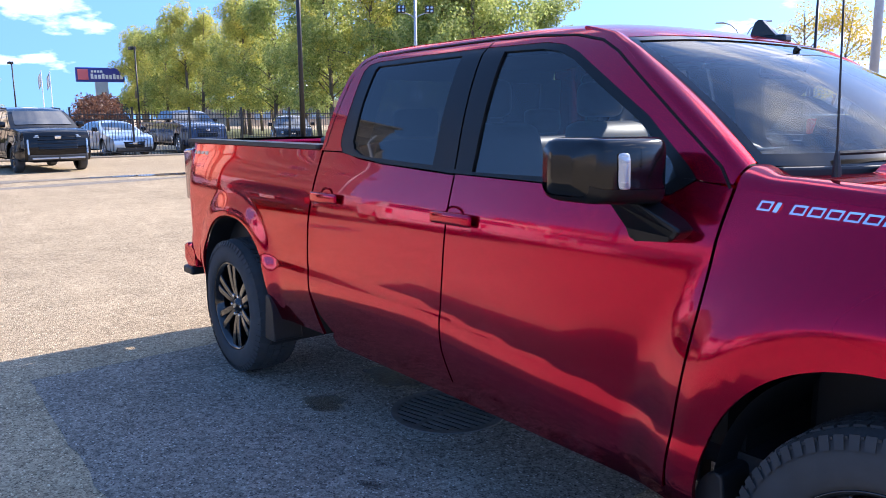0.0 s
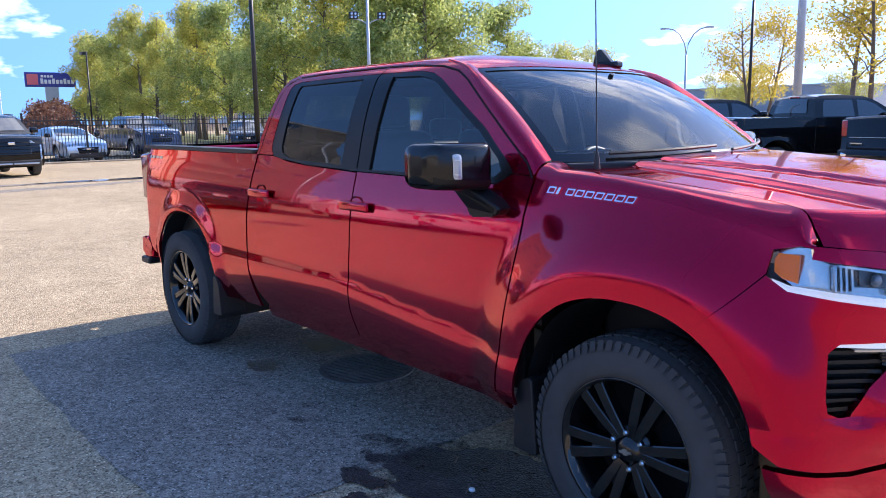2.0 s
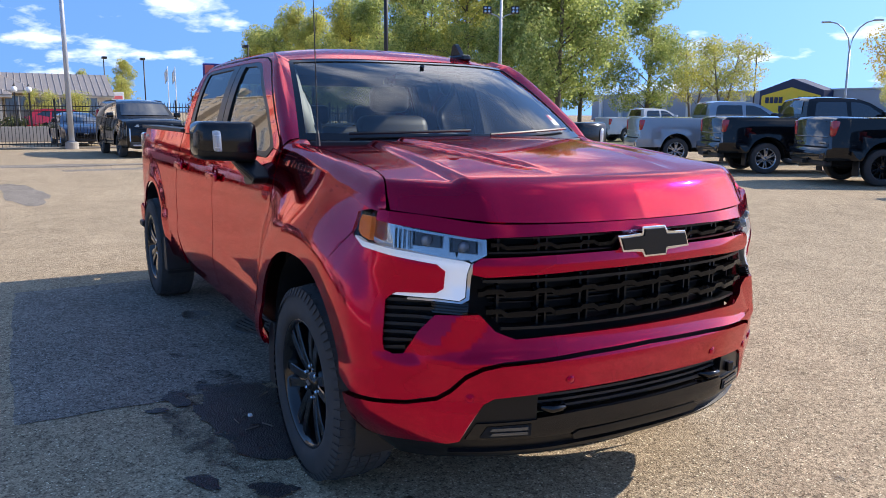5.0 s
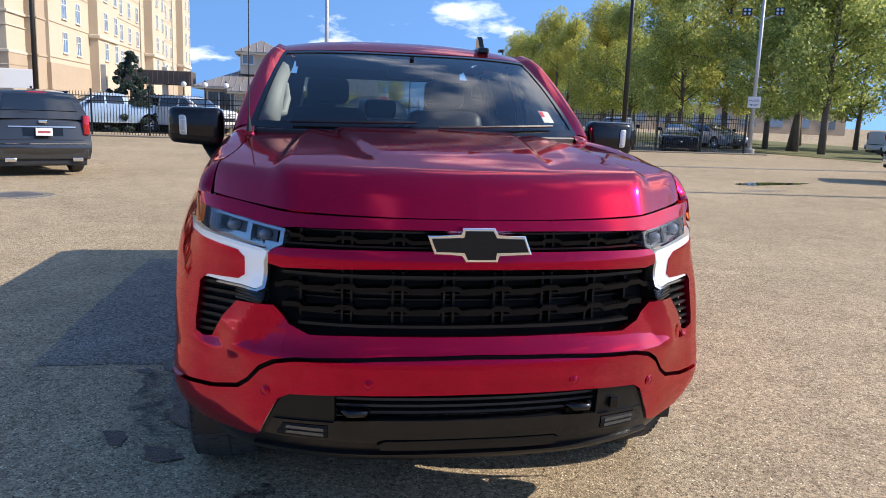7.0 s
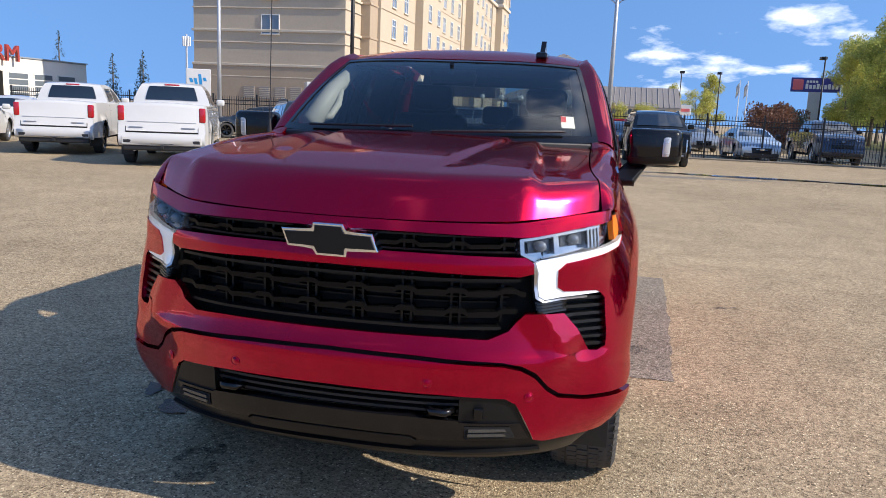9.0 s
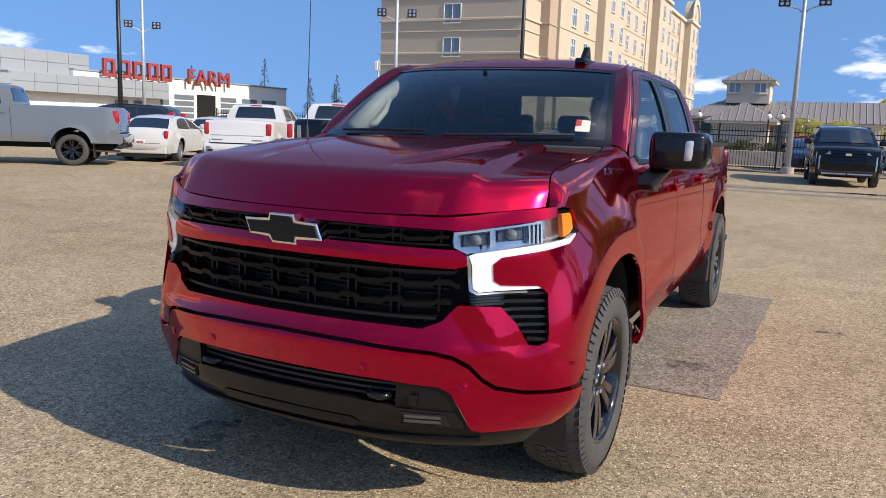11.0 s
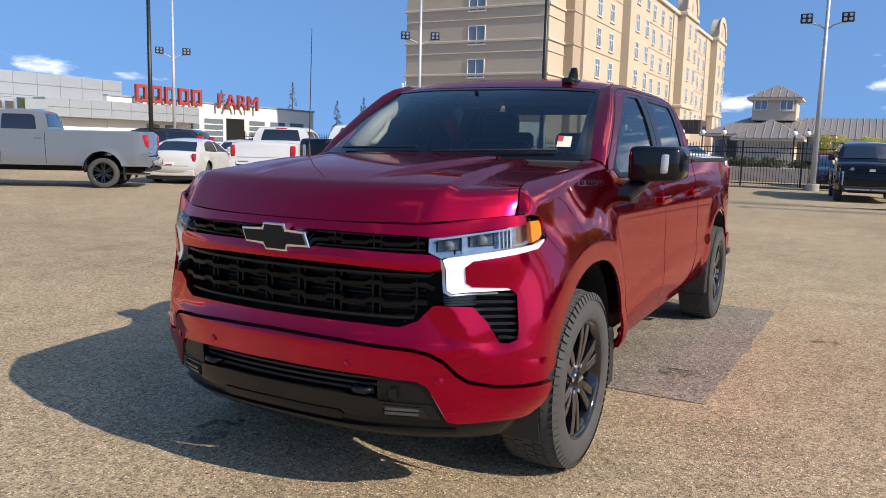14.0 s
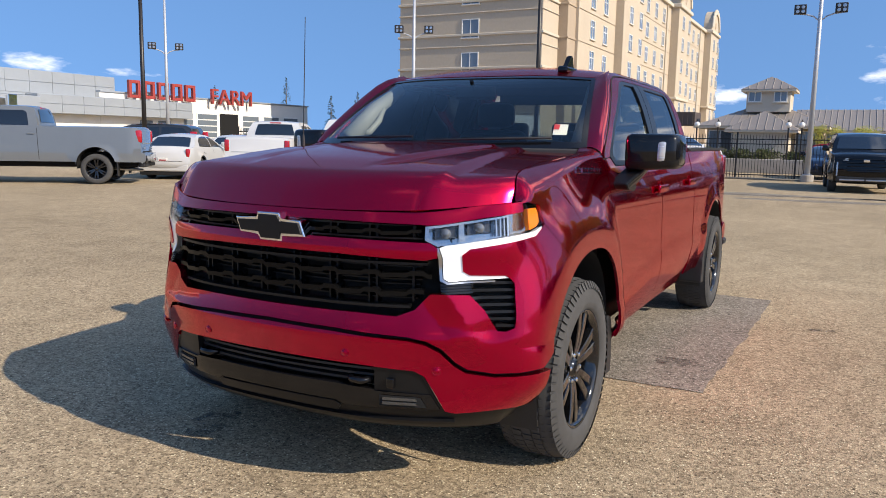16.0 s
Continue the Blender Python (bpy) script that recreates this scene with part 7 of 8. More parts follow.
V("suv_car", "suv", BLACK_PAINT, stand(-23.4, 2.3, 4, -1.53), "large black luxury SUV parked by the fence", "car", False)
V("sedan_car", "sedan", NAVY_PAINT, stand(-34.6, 0.9, 4), "dark blue car parked behind the fence", "car", True)
V("sedan_car", "sedan", BLUE_PAINT, stand(-33.2, 6.8, 4), "pale blue saloon car parked behind the fence", "car", True)
V("pickup_truck", "pickup", NAVY_PAINT, stand(-34.0, 10.2, 2), "dark blue pickup parked behind the fence", "pickup truck", True)
V("suv_car", "crossover", DKGREY_PAINT, stand(-33.6, 15.6, -24), "dark crossover parked behind the fence", "car", True)
V("sedan_car", "sedan", BLACK_PAINT, stand(-33.4, 19.0, -24), "black saloon car parked behind the fence", "car", True)
V("sedan_car", "sedan", SILVER_PAINT, stand(-43.0, 5.2, 8), "silver car parked far behind the fence", "car", True)
V("suv_car", "crossover", CRED_PAINT, stand(-51.0, 1.6, 96), "red crossover parked beyond the fence", "car", True)
V("sedan_car", "sedan", DKGREY_PAINT, stand(-28.2, -15.4, -63), "dark coupe parked by the fence", "car", False)
V("pickup_truck", "pickup", BLUE_PAINT, stand(-37.0, -10.6, -58), "pale blue pickup parked behind the fence", "pickup truck", True)
V("suv_car", "suv", WHITE_PAINT, stand(-37.5, -6.6, 60), "white SUV parked behind the fence", "car", True)
V("suv_car", "suv", DKGREY_PAINT, stand(-21.0, -28.0, -62), "dark grey SUV parked behind a grey pickup", "car", True)
V("sedan_car", "sedan", WHITE_PAINT, stand(-21.5, -22.5, -152), "white car parked in the next row", "car", True)
V("sedan_car", "sedan", SILVER_PAINT, stand(-40.0, 24.5, 10), "silver car parked under the trees", "car", True)


def box_truck(m, label, mark):
    b = thing("box_truck", label, "truck", m, "parked vehicles")
    part("cargo_box", rbox(-2.4, 1.2, -1.05, 1.05, 0.85, 3.25, 0.04, 2), WHITE_PAINT, b)
    part("cab", prism(rounded([(1.25, 0.6), (1.25, 2.05), (1.75, 2.05), (2.15, 1.35), (2.75, 1.2), (2.8, 0.6)], 0.08, 3), 1, -0.92, 0.92, 0.06), WHITE_PAINT, b)
    part("chassis", rbox(-2.4, 2.6, -0.5, 0.5, 0.45, 0.86, 0.02), PLASTIC, b)
    for wx in (-1.5, 2.0):
        for side in (-1, 1):
            o = new("wheel", WM["tyre"])
            o.parent = b
            o.matrix_basis = pose(wx, side * 0.85, 0.405, 0, 0, 0 if side > 0 else 180)
    if mark:
        for k, (z0, z1) in enumerate(((2.55, 2.75), (2.35, 2.95), (2.35, 2.70), (2.45, 2.70))):
            part("blue_mark", prism([(-0.7 + 0.38 * k, z0), (-0.45 + 0.38 * k, z0), (-0.35 + 0.38 * k, z1), (-0.6 + 0.38 * k, z1)], 0, -2.42, -2.40), mat("blue_print", (0.02, 0.22, 0.5), 0.5), b)
    return b


box_truck(stand(-34.6, -14.1, 118), "pale box truck parked behind the fence", False).scale = (0.68, 0.8, 0.87)
box_truck(stand(-47.0, -29.4, -150), "white box truck with a blue mark on its back", True).scale = (0.8, 0.8, 1.19)

# ---- fence ----
fence = thing("iron_fence", "black wrought-iron fence of spear-topped pickets along the car park", "fence")
FX = -30.7
bm_p = bmesh.new()
y = -31.0
while y < 21.2:
    for x0, x1, z0, z1 in ((FX - 0.010, FX + 0.010, 0.08, 1.86),):
        vs = [bm_p.verts.new(c) for c in ((x0, y - 0.010, z0), (x1, y - 0.010, z0), (x1, y + 0.010, z0), (x0, y + 0.010, z0), (x0, y - 0.010, z1), (x1, y - 0.010, z1), (x1, y + 0.010, z1), (x0, y + 0.010, z1), (FX, y, z1 + 0.10))]
        for f in ((0, 1, 5, 4), (1, 2, 6, 5), (2, 3, 7, 6), (3, 0, 4, 7), (4, 5, 8), (5, 6, 8), (6, 7, 8), (7, 4, 8)):
            bm_p.faces.new([vs[i] for i in f])
    y += 0.125
tagged(part("picket", bm_p, FENCE_MAT, fence), kind="stuff")
for k in range(23):
    y = -31.0 + 52.2 * k / 22
    part("post", rbox(FX - 0.035, FX + 0.035, y - 0.035, y + 0.035, 0.0, 1.98, 0.006, 1), FENCE_MAT, fence)
    part("post_cap", rbox(FX - 0.045, FX + 0.045, y - 0.045, y + 0.045, 1.98, 2.02, 0.01, 1), FENCE_MAT, fence)
for z in (0.20, 1.52, 1.72):
    part("rail", rbox(FX - 0.018, FX + 0.018, -31.0, 21.2, z - 0.02, z + 0.02, 0.004, 1), FENCE_MAT, fence)
bm = rbox(-30.9, -30.45, -33, 22.4, 0, 0.07, 0.02, 2)
tagged(part("kerb", bm, KERB), "low concrete kerb along the fence", "kerb", kind="structure")

# ---- lamp posts ----


def flood_post(x, y, h, lamps, label, arm=0.75, sign=False, face=0.0, lean=0.0):
    p = thing("lamp_post", label, "lamp post", pose(x, y, 0, lean, 0, face))
    part("footing", lathe([(0.0, 0.28), (0.24, 0.28), (0.26, 0.25), (0.26, 0.0)], 20, "Z"), CONCRETE, p)
    part("pole", tube([(0, 0, 0.28), (0, 0, h)], [0.115, 0.06], 14), POLE_GREY, p, smooth=True)
    part("base_flange", rbox(-0.17, 0.17, -0.17, 0.17, 0.28, 0.31, 0.005, 1), STEEL, p)
    for sgn in (-1, 1):
        pts = [(0, 0, lamps - 0.55)] + [(0, sgn * arm * (1 - math.cos(radians(a))), lamps - 0.55 + 0.42 * math.sin(radians(a))) for a in (20, 45, 70, 90)]
        part("arm", tube(pts, 0.03, 8), POLE_GREY, p, smooth=True)
        hd = part("flood_lamp", rbox(-0.07, 0.12, sgn * arm - 0.23, sgn * arm + 0.23, lamps - 0.14, lamps + 0.24, 0.03, 2), POLE_DARK, p, "dark flood lamp head")
        for dy in (-0.1, 0.1):
            for dz in (-0.04, 0.13):
                part("lens", lathe([(0.0, 0.135), (0.065, 0.13), (0.075, 0.115)], 14, "X"), LAMP_CHROME, hd).matrix_basis = pose(0, sgn * arm + dy, lamps + dz)
    if sign:
        s = part("post_sign", rbox(0.12, 0.14, -0.30, 0.30, 2.35, 2.90, 0.01, 1), WHITE_FACE, p, "white sign with two lines of dark words")
        for txt, z in (("MUSTER", 2.66), ("POINT", 2.44)):
            cu = bpy.data.curves.new("words", "FONT")
            cu.body, cu.size, cu.align_x, cu.extrude = txt, 0.135, "CENTER", 0.002
            t = new("words", cu)
            cu.materials.append(NAVY_WALL)
            t.parent = s
            t.matrix_basis = pose(0.145, 0, z, 90, 0, 90)
    return p


def shoebox_post(x, y, h, az, label, r=0.09, arms=1, block=False):
    p = thing("lamp_post", label, "lamp post", pose(x, y, 0, 0, 0, az))
    part("pole", tube([(0, 0, 0), (0, 0, h)], [r, r * 0.75], 10), POLE_DARK, p, smooth=True)
    part("base_block", rbox(-0.28, 0.28, -0.28, 0.28, 0.0, 0.62, 0.03, 2), POLE_DARK if block else CONCRETE, p)
    for k in range(arms):
        sg = 1 if k == 0 else -1
        part("arm", rbox(min(0, sg * 0.5), max(0, sg * 0.5), -0.03, 0.03, h - 0.12, h - 0.05, 0.01, 1), POLE_DARK, p)
        part("lamp_head", rbox(min(sg * 0.3, sg * 0.95), max(sg * 0.3, sg * 0.95), -0.2, 0.2, h - 0.18, h + 0.02, 0.03, 2), POLE_DARK, p)
    return p


flood_post(-30.2, 0.35, 9.6, 6.9, "tall grey lamp post with two flood lamps", face=3, lean=0.0)
flood_post(-29.6, -18.2, 9.6, 6.9, "tall grey lamp post with two flood lamps", face=28)
flood_post(-28.0, -34.0, 9.8, 6.5, "tall grey lamp post with two flood lamps", face=45)
flood_post(-31.2, 21.8, 9.6, 7.0, "tall grey lamp post with two flood lamps and a sign", sign=True, face=-28)
shoebox_post(-30.0, 14.4, 10.5, 0, "tall dark lamp post on a black base block", 0.12, 1, True)
shoebox_post(-30.0, -11.6, 10.5, 0, "tall dark lamp post by the fence", 0.11, 1, True)
shoebox_post(-17.8, -24.3, 7.3, -55, "dark lamp post with a flat lamp head", 0.10)
shoebox_post(-55.0, 14.6, 6.6, 180, "slim dark lamp post behind the fence", 0.07)
shoebox_post(-72.0, 9.6, 6.4, 180, "slim dark lamp post far behind the fence", 0.07)
shoebox_post(-70.0, 6.0, 6.2, 0, "slim dark lamp post far behind the fence", 0.06)
p = thing("lamp_post", "thick pale grey lamp post behind parked pickups", "lamp post", pose(-8.6, 23.0, 0))
part("pole", tube([(0, 0, 0), (0, 0, 11)], [0.15, 0.11], 14), POLE_GREY, p, smooth=True)
part("footing", lathe([(0.0, 0.5), (0.3, 0.5), (0.32, 0.0)], 20, "Z"), CONCRETE, p)
for x, y, h, az in ((-28.2, 47.8, 7.9, 35), (-17.4, 36.6, 9.4, 30)):
    p = thing("street_lamp", "slim street lamp with curved twin arms", "street lamp", pose(x, y, 0, 0, 0, az))
    part("pole", tube([(0, 0, 0), (0, 0, h - 2.0)], [0.09, 0.07], 10), POLE_DARK if h > 9 else POLE_GREY, p, smooth=True)
    for sg in (-1, 1):
        pts = [(0, 0, h - 2.0)] + [(sg * (1.35 * (1 - math.cos(radians(a)))), 0, h - 2.0 + 1.9 * math.sin(radians(a))) for a in (25, 50, 70, 88)]
        part("arm", tube(pts, 0.045, 8), POLE_DARK if h > 9 else POLE_GREY, p, smooth=True)
        part("lamp_head", rbox(min(sg * 1.25, sg * 1.85), max(sg * 1.25, sg * 1.85), -0.1, 0.1, h - 0.16, h - 0.04, 0.04, 2), POLE_GREY, p)
shoebox_post(-52.0, 68.0, 8.0, 0, "small dark lamp post near the shops", 0.09)

# ---- hotel ----
hotel = thing("hotel_building", "six-storey beige stucco hotel with arched gables", "building")
HX, HY = -60.0, -21.7
part("wing_wall", rbox(-64.5, HX, -37.4, -22.9, 0, 21.0, 0.03, 1), STUCCO, hotel)
part("setback_wall", rbox(-70.0, -64.0, -36.0, HY - 0.3, 0, 20.6, 0.03, 1), STUCCO_TAN, hotel)
part("main_wall", rbox(-144.0, -66.2, -38.0, HY, 0, 20.0, 0.03, 1), STUCCO, hotel)
part("wing_plinth", rbox(-64.6, HX + 0.08, -37.5, -22.8, 0, 5.0, 0.03, 1), STUCCO_TAN, hotel)
part("main_plinth", rbox(-144.1, -66.1, -38.0, HY + 0.08, 0, 4.6, 0.03, 1), STUCCO_TAN, hotel)
for k in range(7):
    z = 4.95 + 2.98 * (k - 0) if k else 4.95
    if z < 20.8:
        part("band", rbox(-64.6, HX + 0.14, -37.55, -22.75, z, z + 0.22, 0.03, 1), STUCCO_TRIM, hotel)
        part("band", rbox(-64.6, HX + 0.10, -37.5, -22.8, z - 0.95, z - 0.88, 0.02, 1), STUCCO_TRIM, hotel)
        part("band", rbox(-70.05, -63.93, -36.0, HY - 0.22, z, z + 0.18, 0.03, 1), STUCCO_TAN, hotel)
part("cornice", rbox(-144.4, -65.9, -38.2, HY + 0.35, 20.0, 20.5, 0.08, 2), STUCCO_TRIM, hotel)
part("cornice", rbox(-65.0, HX + 0.3, -37.8, -22.5, 21.0, 21.5, 0.08, 2), STUCCO_TRIM, hotel)
part("roof", rbox(-143.8, -66.4, -37.8, HY - 0.3, 20.1, 20.3, 0), GREY_PANEL, hotel)


def window_mesh(w, h, transom=0.0):
    fr = bmesh.new()
    t = 0.07
    ring = [[fr.verts.new((x, sy_ * (w / 2 - e), e + (h - 2 * e) * sz_)) for sy_, sz_ in ((-1, 0), (1, 0), (1, 1), (-1, 1))] for x, e in ((-0.03, 0), (0.07, 0), (0.07, t), (-0.03, t))]
    for j in range(4):
        for i in range(4):
            fr.faces.new((ring[j][i], ring[j][(i + 1) % 4], ring[(j + 1) % 4][(i + 1) % 4], ring[(j + 1) % 4][i]))
    mu = rbox(-0.02, 0.05, -0.03, 0.03, t, h - t, 0.0, 1)
    ts = rbox(-0.02, 0.056, -w / 2 + t, w / 2 - t, transom - 0.035, transom + 0.035, 0.0, 1) if transom else None
    pn = rbox(-0.02, 0.015, -w / 2 + t, w / 2 - t, t, h - t, 0.0, 1)
    sl = rbox(-0.02, 0.14, -w / 2 - 0.08, w / 2 + 0.08, -0.10, 0.0, 0.02, 1)
    out = []
    for n, b_, ma in (("window_frame", fr, WINDOW_FRAME), ("pane", pn, WINDOW_GLASS), ("window_sill", sl, STUCCO_TRIM), ("mullion", mu, WINDOW_FRAME), ("transom", ts, WINDOW_FRAME)):
        if b_ is None:
            continue
        bmesh.ops.recalc_face_normals(b_, faces=b_.faces[:])
        me = bpy.data.meshes.new(n)
        b_.to_mesh(me)
        b_.free()
        me.materials.append(ma)
        out.append(me)
    return out


def window(meshes, parent, m):
    f = new("window", meshes[0])
    f.parent = parent
    f.matrix_basis = m
    for nm, me in zip(("pane", "window_sill", "mullion", "transom"), meshes[1:]):
        o = new(nm, me)
        o.parent = f


WA = window_mesh(1.75, 1.7)
WB = window_mesh(1.42, 1.85, 1.2)
for k in range(5):
    window(WA, hotel, pose(HX + 0.0, -29.9, 7.75 + 2.98 * (k - 0), 0, 0, 0))
for y0 in (-31.9, -30.4, -28.9, -27.4):
    v = part("vent_grille", rbox(HX + 0.08, HX + 0.13, y0 - 0.55, y0 + 0.55, 2.1, 3.2, 0.02, 1), METAL_ROOF, hotel, "brown louvred vent")
    for k in range(6):
        part("louvre", rbox(HX + 0.13, HX + 0.16, y0 - 0.5, y0 + 0.5, 2.18 + 0.16 * k, 2.24 + 0.16 * k, 0.0, 1), STUCCO_TRIM, v)
SC = (1.91 - HY) / (1.91 + 20.2)
BAYS = [(-73.2, -80.6, 0.9, 0.0), (-98.8, -106.4, 1.1, 1.0), (-123.6, -130.8, 1.1, 1.0)]
hx = lambda x: 5.2 + (x - 5.2) * SC
for x1, x0, d, g_ in BAYS:
    a, b = hx(x0), hx(x1)
    part("bay", rbox(a, b, HY - 0.5, HY + d, 0, 20.6 if g_ else 20.0, 0.04, 1), STUCCO, hotel)
    part("bay_corbel", rbox(a - 0.3, b + 0.3, HY, HY + d + 0.25, 7.6, 8.0, 0.1, 2), STUCCO_TRIM, hotel)
    part("bay_cornice", rbox(a - 0.25, b + 0.25, HY - 0.4, HY + d + 0.3, 20.0, 20.5, 0.1, 2), STUCCO_TRIM, hotel)
    if g_:
        c = (a + b) / 2
        hw_ = (b - a) / 2 * 0.92
        pts = [(c - hw_, 20.5)] + [(c + hw_ * math.cos(radians(t)), 21.0 + hw_ * 0.85 * math.sin(radians(t))) for t in range(180, -1, -15)] + [(c + hw_, 20.5)]
        part("gable", prism(pts, 1, HY - 0.3, HY + d, 0.05), STUCCO, hotel)
        rim = [(c + hw_ * 1.08 * math.cos(radians(t)), 21.0 + hw_ * 0.93 * math.sin(radians(t))) for t in range(0, 181, 15)] + [(c + hw_ * 0.86 * math.cos(radians(t)), 21.0 + hw_ * 0.70 * math.sin(radians(t))) for t in range(180, -1, -15)]
        part("gable_moulding", prism(rim, 1, HY + d, HY + d + 0.2, 0.03), STUCCO_TRIM, hotel)
        part("gable_disc", lathe([(0.0, 0.06), (0.55, 0.06), (0.62, 0.0)], 20, "Y"), STUCCO_TAN, hotel).matrix_basis = pose(c, HY + d, 21.6)
for x in (-64.54, -68.56, -74.88, -78.85, -85.24, -89.33, -93.45, -100.6, -104.54, -109.14, -113.26, -117.19, -125.32, -128.95, -133.34, -136.5):
    d = next((b_[2] for b_ in BAYS if b_[1] < x < b_[0]), 0.0)
    for k in range(5):
        window(WB, hotel, pose(hx(x) - 1.2, HY + d, 5.6 + 2.95 * k, 0, 0, 90))
for k in range(5):
    part("string_course", rbox(-143.9, -66.3, HY, HY + 0.06, 5.02 + 2.95 * k, 5.10 + 2.95 * k, 0.02, 1), STUCCO_TAN, hotel)
for x in (-82.5, -96.2, -119.5):
    part("downpipe", tube([(hx(x), HY + 0.12, 0.5), (hx(x), HY + 0.12, 19.9)], 0.10, 8), STUCCO_TRIM, hotel)

# ---- hotel lobby pavilion with metal roofs ----
lob = thing("lobby_pavilion", "low stucco pavilion with standing-seam metal roofs and a lantern", "building")


def hip(name, x0, x1, y0, y1, z0, z1, ridge, parent, seam=0.5):
    """A hipped metal roof with raised seams; ridge is the half length of its ridge along y."""
    cx, cy = (x0 + x1) / 2, (y0 + y1) / 2
    a = [(x0, y0, z0), (x1, y0, z0), (x1, y1, z0), (x0, y1, z0)]
    r = [(cx, cy - ridge, z1), (cx, cy + ridge, z1)]
    bm = bmesh.new()
    va, vr = [bm.verts.new(p) for p in a], [bm.verts.new(p) for p in r]
    for f in ((va[1], va[2], vr[1], vr[0]), (va[3], va[0], vr[0], vr[1])):
        bm.faces.new(f)
    bm.faces.new((va[0], va[1], vr[0]))
    bm.faces.new((va[2], va[3], vr[1]))
    bm.faces.new(va[::-1])
    o = part(name, bm, METAL_ROOF, parent)
    part("eave", rbox(x0 + 0.02, x1 - 0.02, y0 + 0.02, y1 - 0.02, z0 - 0.18, z0 - 0.01, 0.02, 1), STUCCO_TRIM, parent)
    n = int((y1 - y0) / seam)
    for k in range(n + 1):
        y = y0 + (y1 - y0) * k / n
        t = min((y - y0) / max(cy - ridge - y0, 1e-3), (y1 - y) / max(y1 - cy - ridge, 1e-3), 1.0)
        part("seam", tube([(x1, y, z0 + 0.02), (x1 + (cx - x1) * t, y, z0 + (z1 - z0) * t + 0.02)], 0.03, 4), METAL_ROOF, o)
    n = int((x1 - x0) / seam)
    for k in range(n + 1):
        x = x0 + (x1 - x0) * k / n
        t = min((x - x0) / (cx - x0), (x1 - x) / (x1 - cx), 1.0)
        if ridge < (y1 - y0) / 2 - 0.05:
            part("seam", tube([(x, y1, z0 + 0.02), (x, y1 + (cy + ridge - y1) * t, z0 + (z1 - z0) * t + 0.02)], 0.03, 4), METAL_ROOF, o)
    return o


part("lantern_wall", rbox(-61.6, -58.6, -5.6, -2.5, 4.0, 5.7, 0.03, 1), STUCCO_TRIM, lob)
hip("lantern_roof", -62.0, -58.2, -6.0, -2.1, 5.7, 6.75, 0.0, lob)
WC = window_mesh(0.95, 0.80)
for y in (-5.0, -3.2):
    window(WC, lob, pose(-58.6, y, 4.75))
part("hall_wall", rbox(-66, -56.5, -8.0, 0.0, 0, 2.85, 0.03, 1), STUCCO, lob)
hip("hall_roof", -67.0, -55.6, -8.9, 0.4, 2.9, 4.65, 0.8, lob)
part("porch_wall", rbox(-55.0, -52.6, -5.6, -2.0, 0, 2.5, 0.03, 1), STUCCO_TRIM, lob)
hip("porch_roof", -56.5, -52.2, -6.2, -1.4, 2.55, 3.9, 0.05, lob)
part("long_wall", rbox(-67, -60, -2.0, 5.2, 0, 2.65, 0.03, 1), WHITE_WALL, lob)
hip("long_roof", -68, -59.4, -2.4, 5.5, 2.7, 4.4, 3.85, lob, 0.42)
part("canopy_fascia", rbox(-60.5, -58.0, -14.6, -9.2, 2.95, 4.0, 0.03, 1), CANOPY_BROWN, lob, "brown ribbed canopy fascia")
for k in range(14):
    yk = -14.6 + 5.4 * (k + 0.5) / 14
    part("fascia_rib", rbox(-58.0, -57.94, yk - 0.03, yk + 0.03, 2.98, 3.97, 0.0, 1), CANOPY_BROWN, lob)
for yk in (-15.67, -11.24):
    part("canopy_post", rbox(-58.7, -58.3, yk - 0.2, yk + 0.2, 0, 4.26, 0.02, 1), STUCCO_TRIM, lob)
for y in (-7.0, -6.2, -1.0, 0.9, 2.2, 3.5):
    window(WA, lob, pose(-56.5 if y < 0 else -60.0, y, 0.9))
for y in (-7.6, -6.4, -5.2, -1.4, -0.7):
    p = thing("garden_lantern", "small white globe lantern on a slim post", "lantern", pose(-43.0, y, 0), "garden lanterns")
    part("post", tube([(0, 0, 0), (0, 0, 2.5)], 0.04, 6), POLE_DARK, p)
    bm = bmesh.new()
    bmesh.ops.create_uvsphere(bm, u_segments=10, v_segments=7, radius=0.16)
    for v in bm.verts:
        v.co.z += 2.66
    part("globe", bm, WHITE_FACE, p, smooth=True)
    part("finial", lathe([(0.0, 3.0), (0.03, 2.9), (0.08, 2.82)], 8, "Z"), POLE_DARK, p)
w = rbox(-39.5, -39.2, -30, 4.0, 0, 0.75, 0.02, 1)
tagged(part("garden_wall", w, CONCRETE), "low pale garden wall behind the fence", "wall", kind="structure")

# ---- dealership ----
deal = thing("dealership_building", "low white dealership with grey panels and red roof letters", "building")
part("workshop_wall", rbox(-68.4, -40.0, -75, -55, 0, 4.95, 0.03, 1), WHITE_WALL, deal)
part("parapet", rbox(-68.5, -40.0, -75, -54.9, 4.95, 5.10, 0.02, 1), GREY_PANEL, deal)
part("showroom_wall", rbox(-42.0, 22.0, -75, -56.5, 0, 4.3, 0.03, 1), WHITE_WALL, deal)
part("canopy_body", rbox(-49.5, -33.6, -58.0, -54.0, 2.95, 4.45, 0.03, 1), GREY_PANEL, deal)
part("side_canopy_body", rbox(-33.55, 22.0, -58.0, -53.6, 2.6, 4.2, 0.03, 1), GREY_PANEL, deal)
part("upper_box_body", rbox(-42.0, -14.0, -72, -55.5, 4.3, 6.3, 0.03, 1), GREY_PANEL, deal)
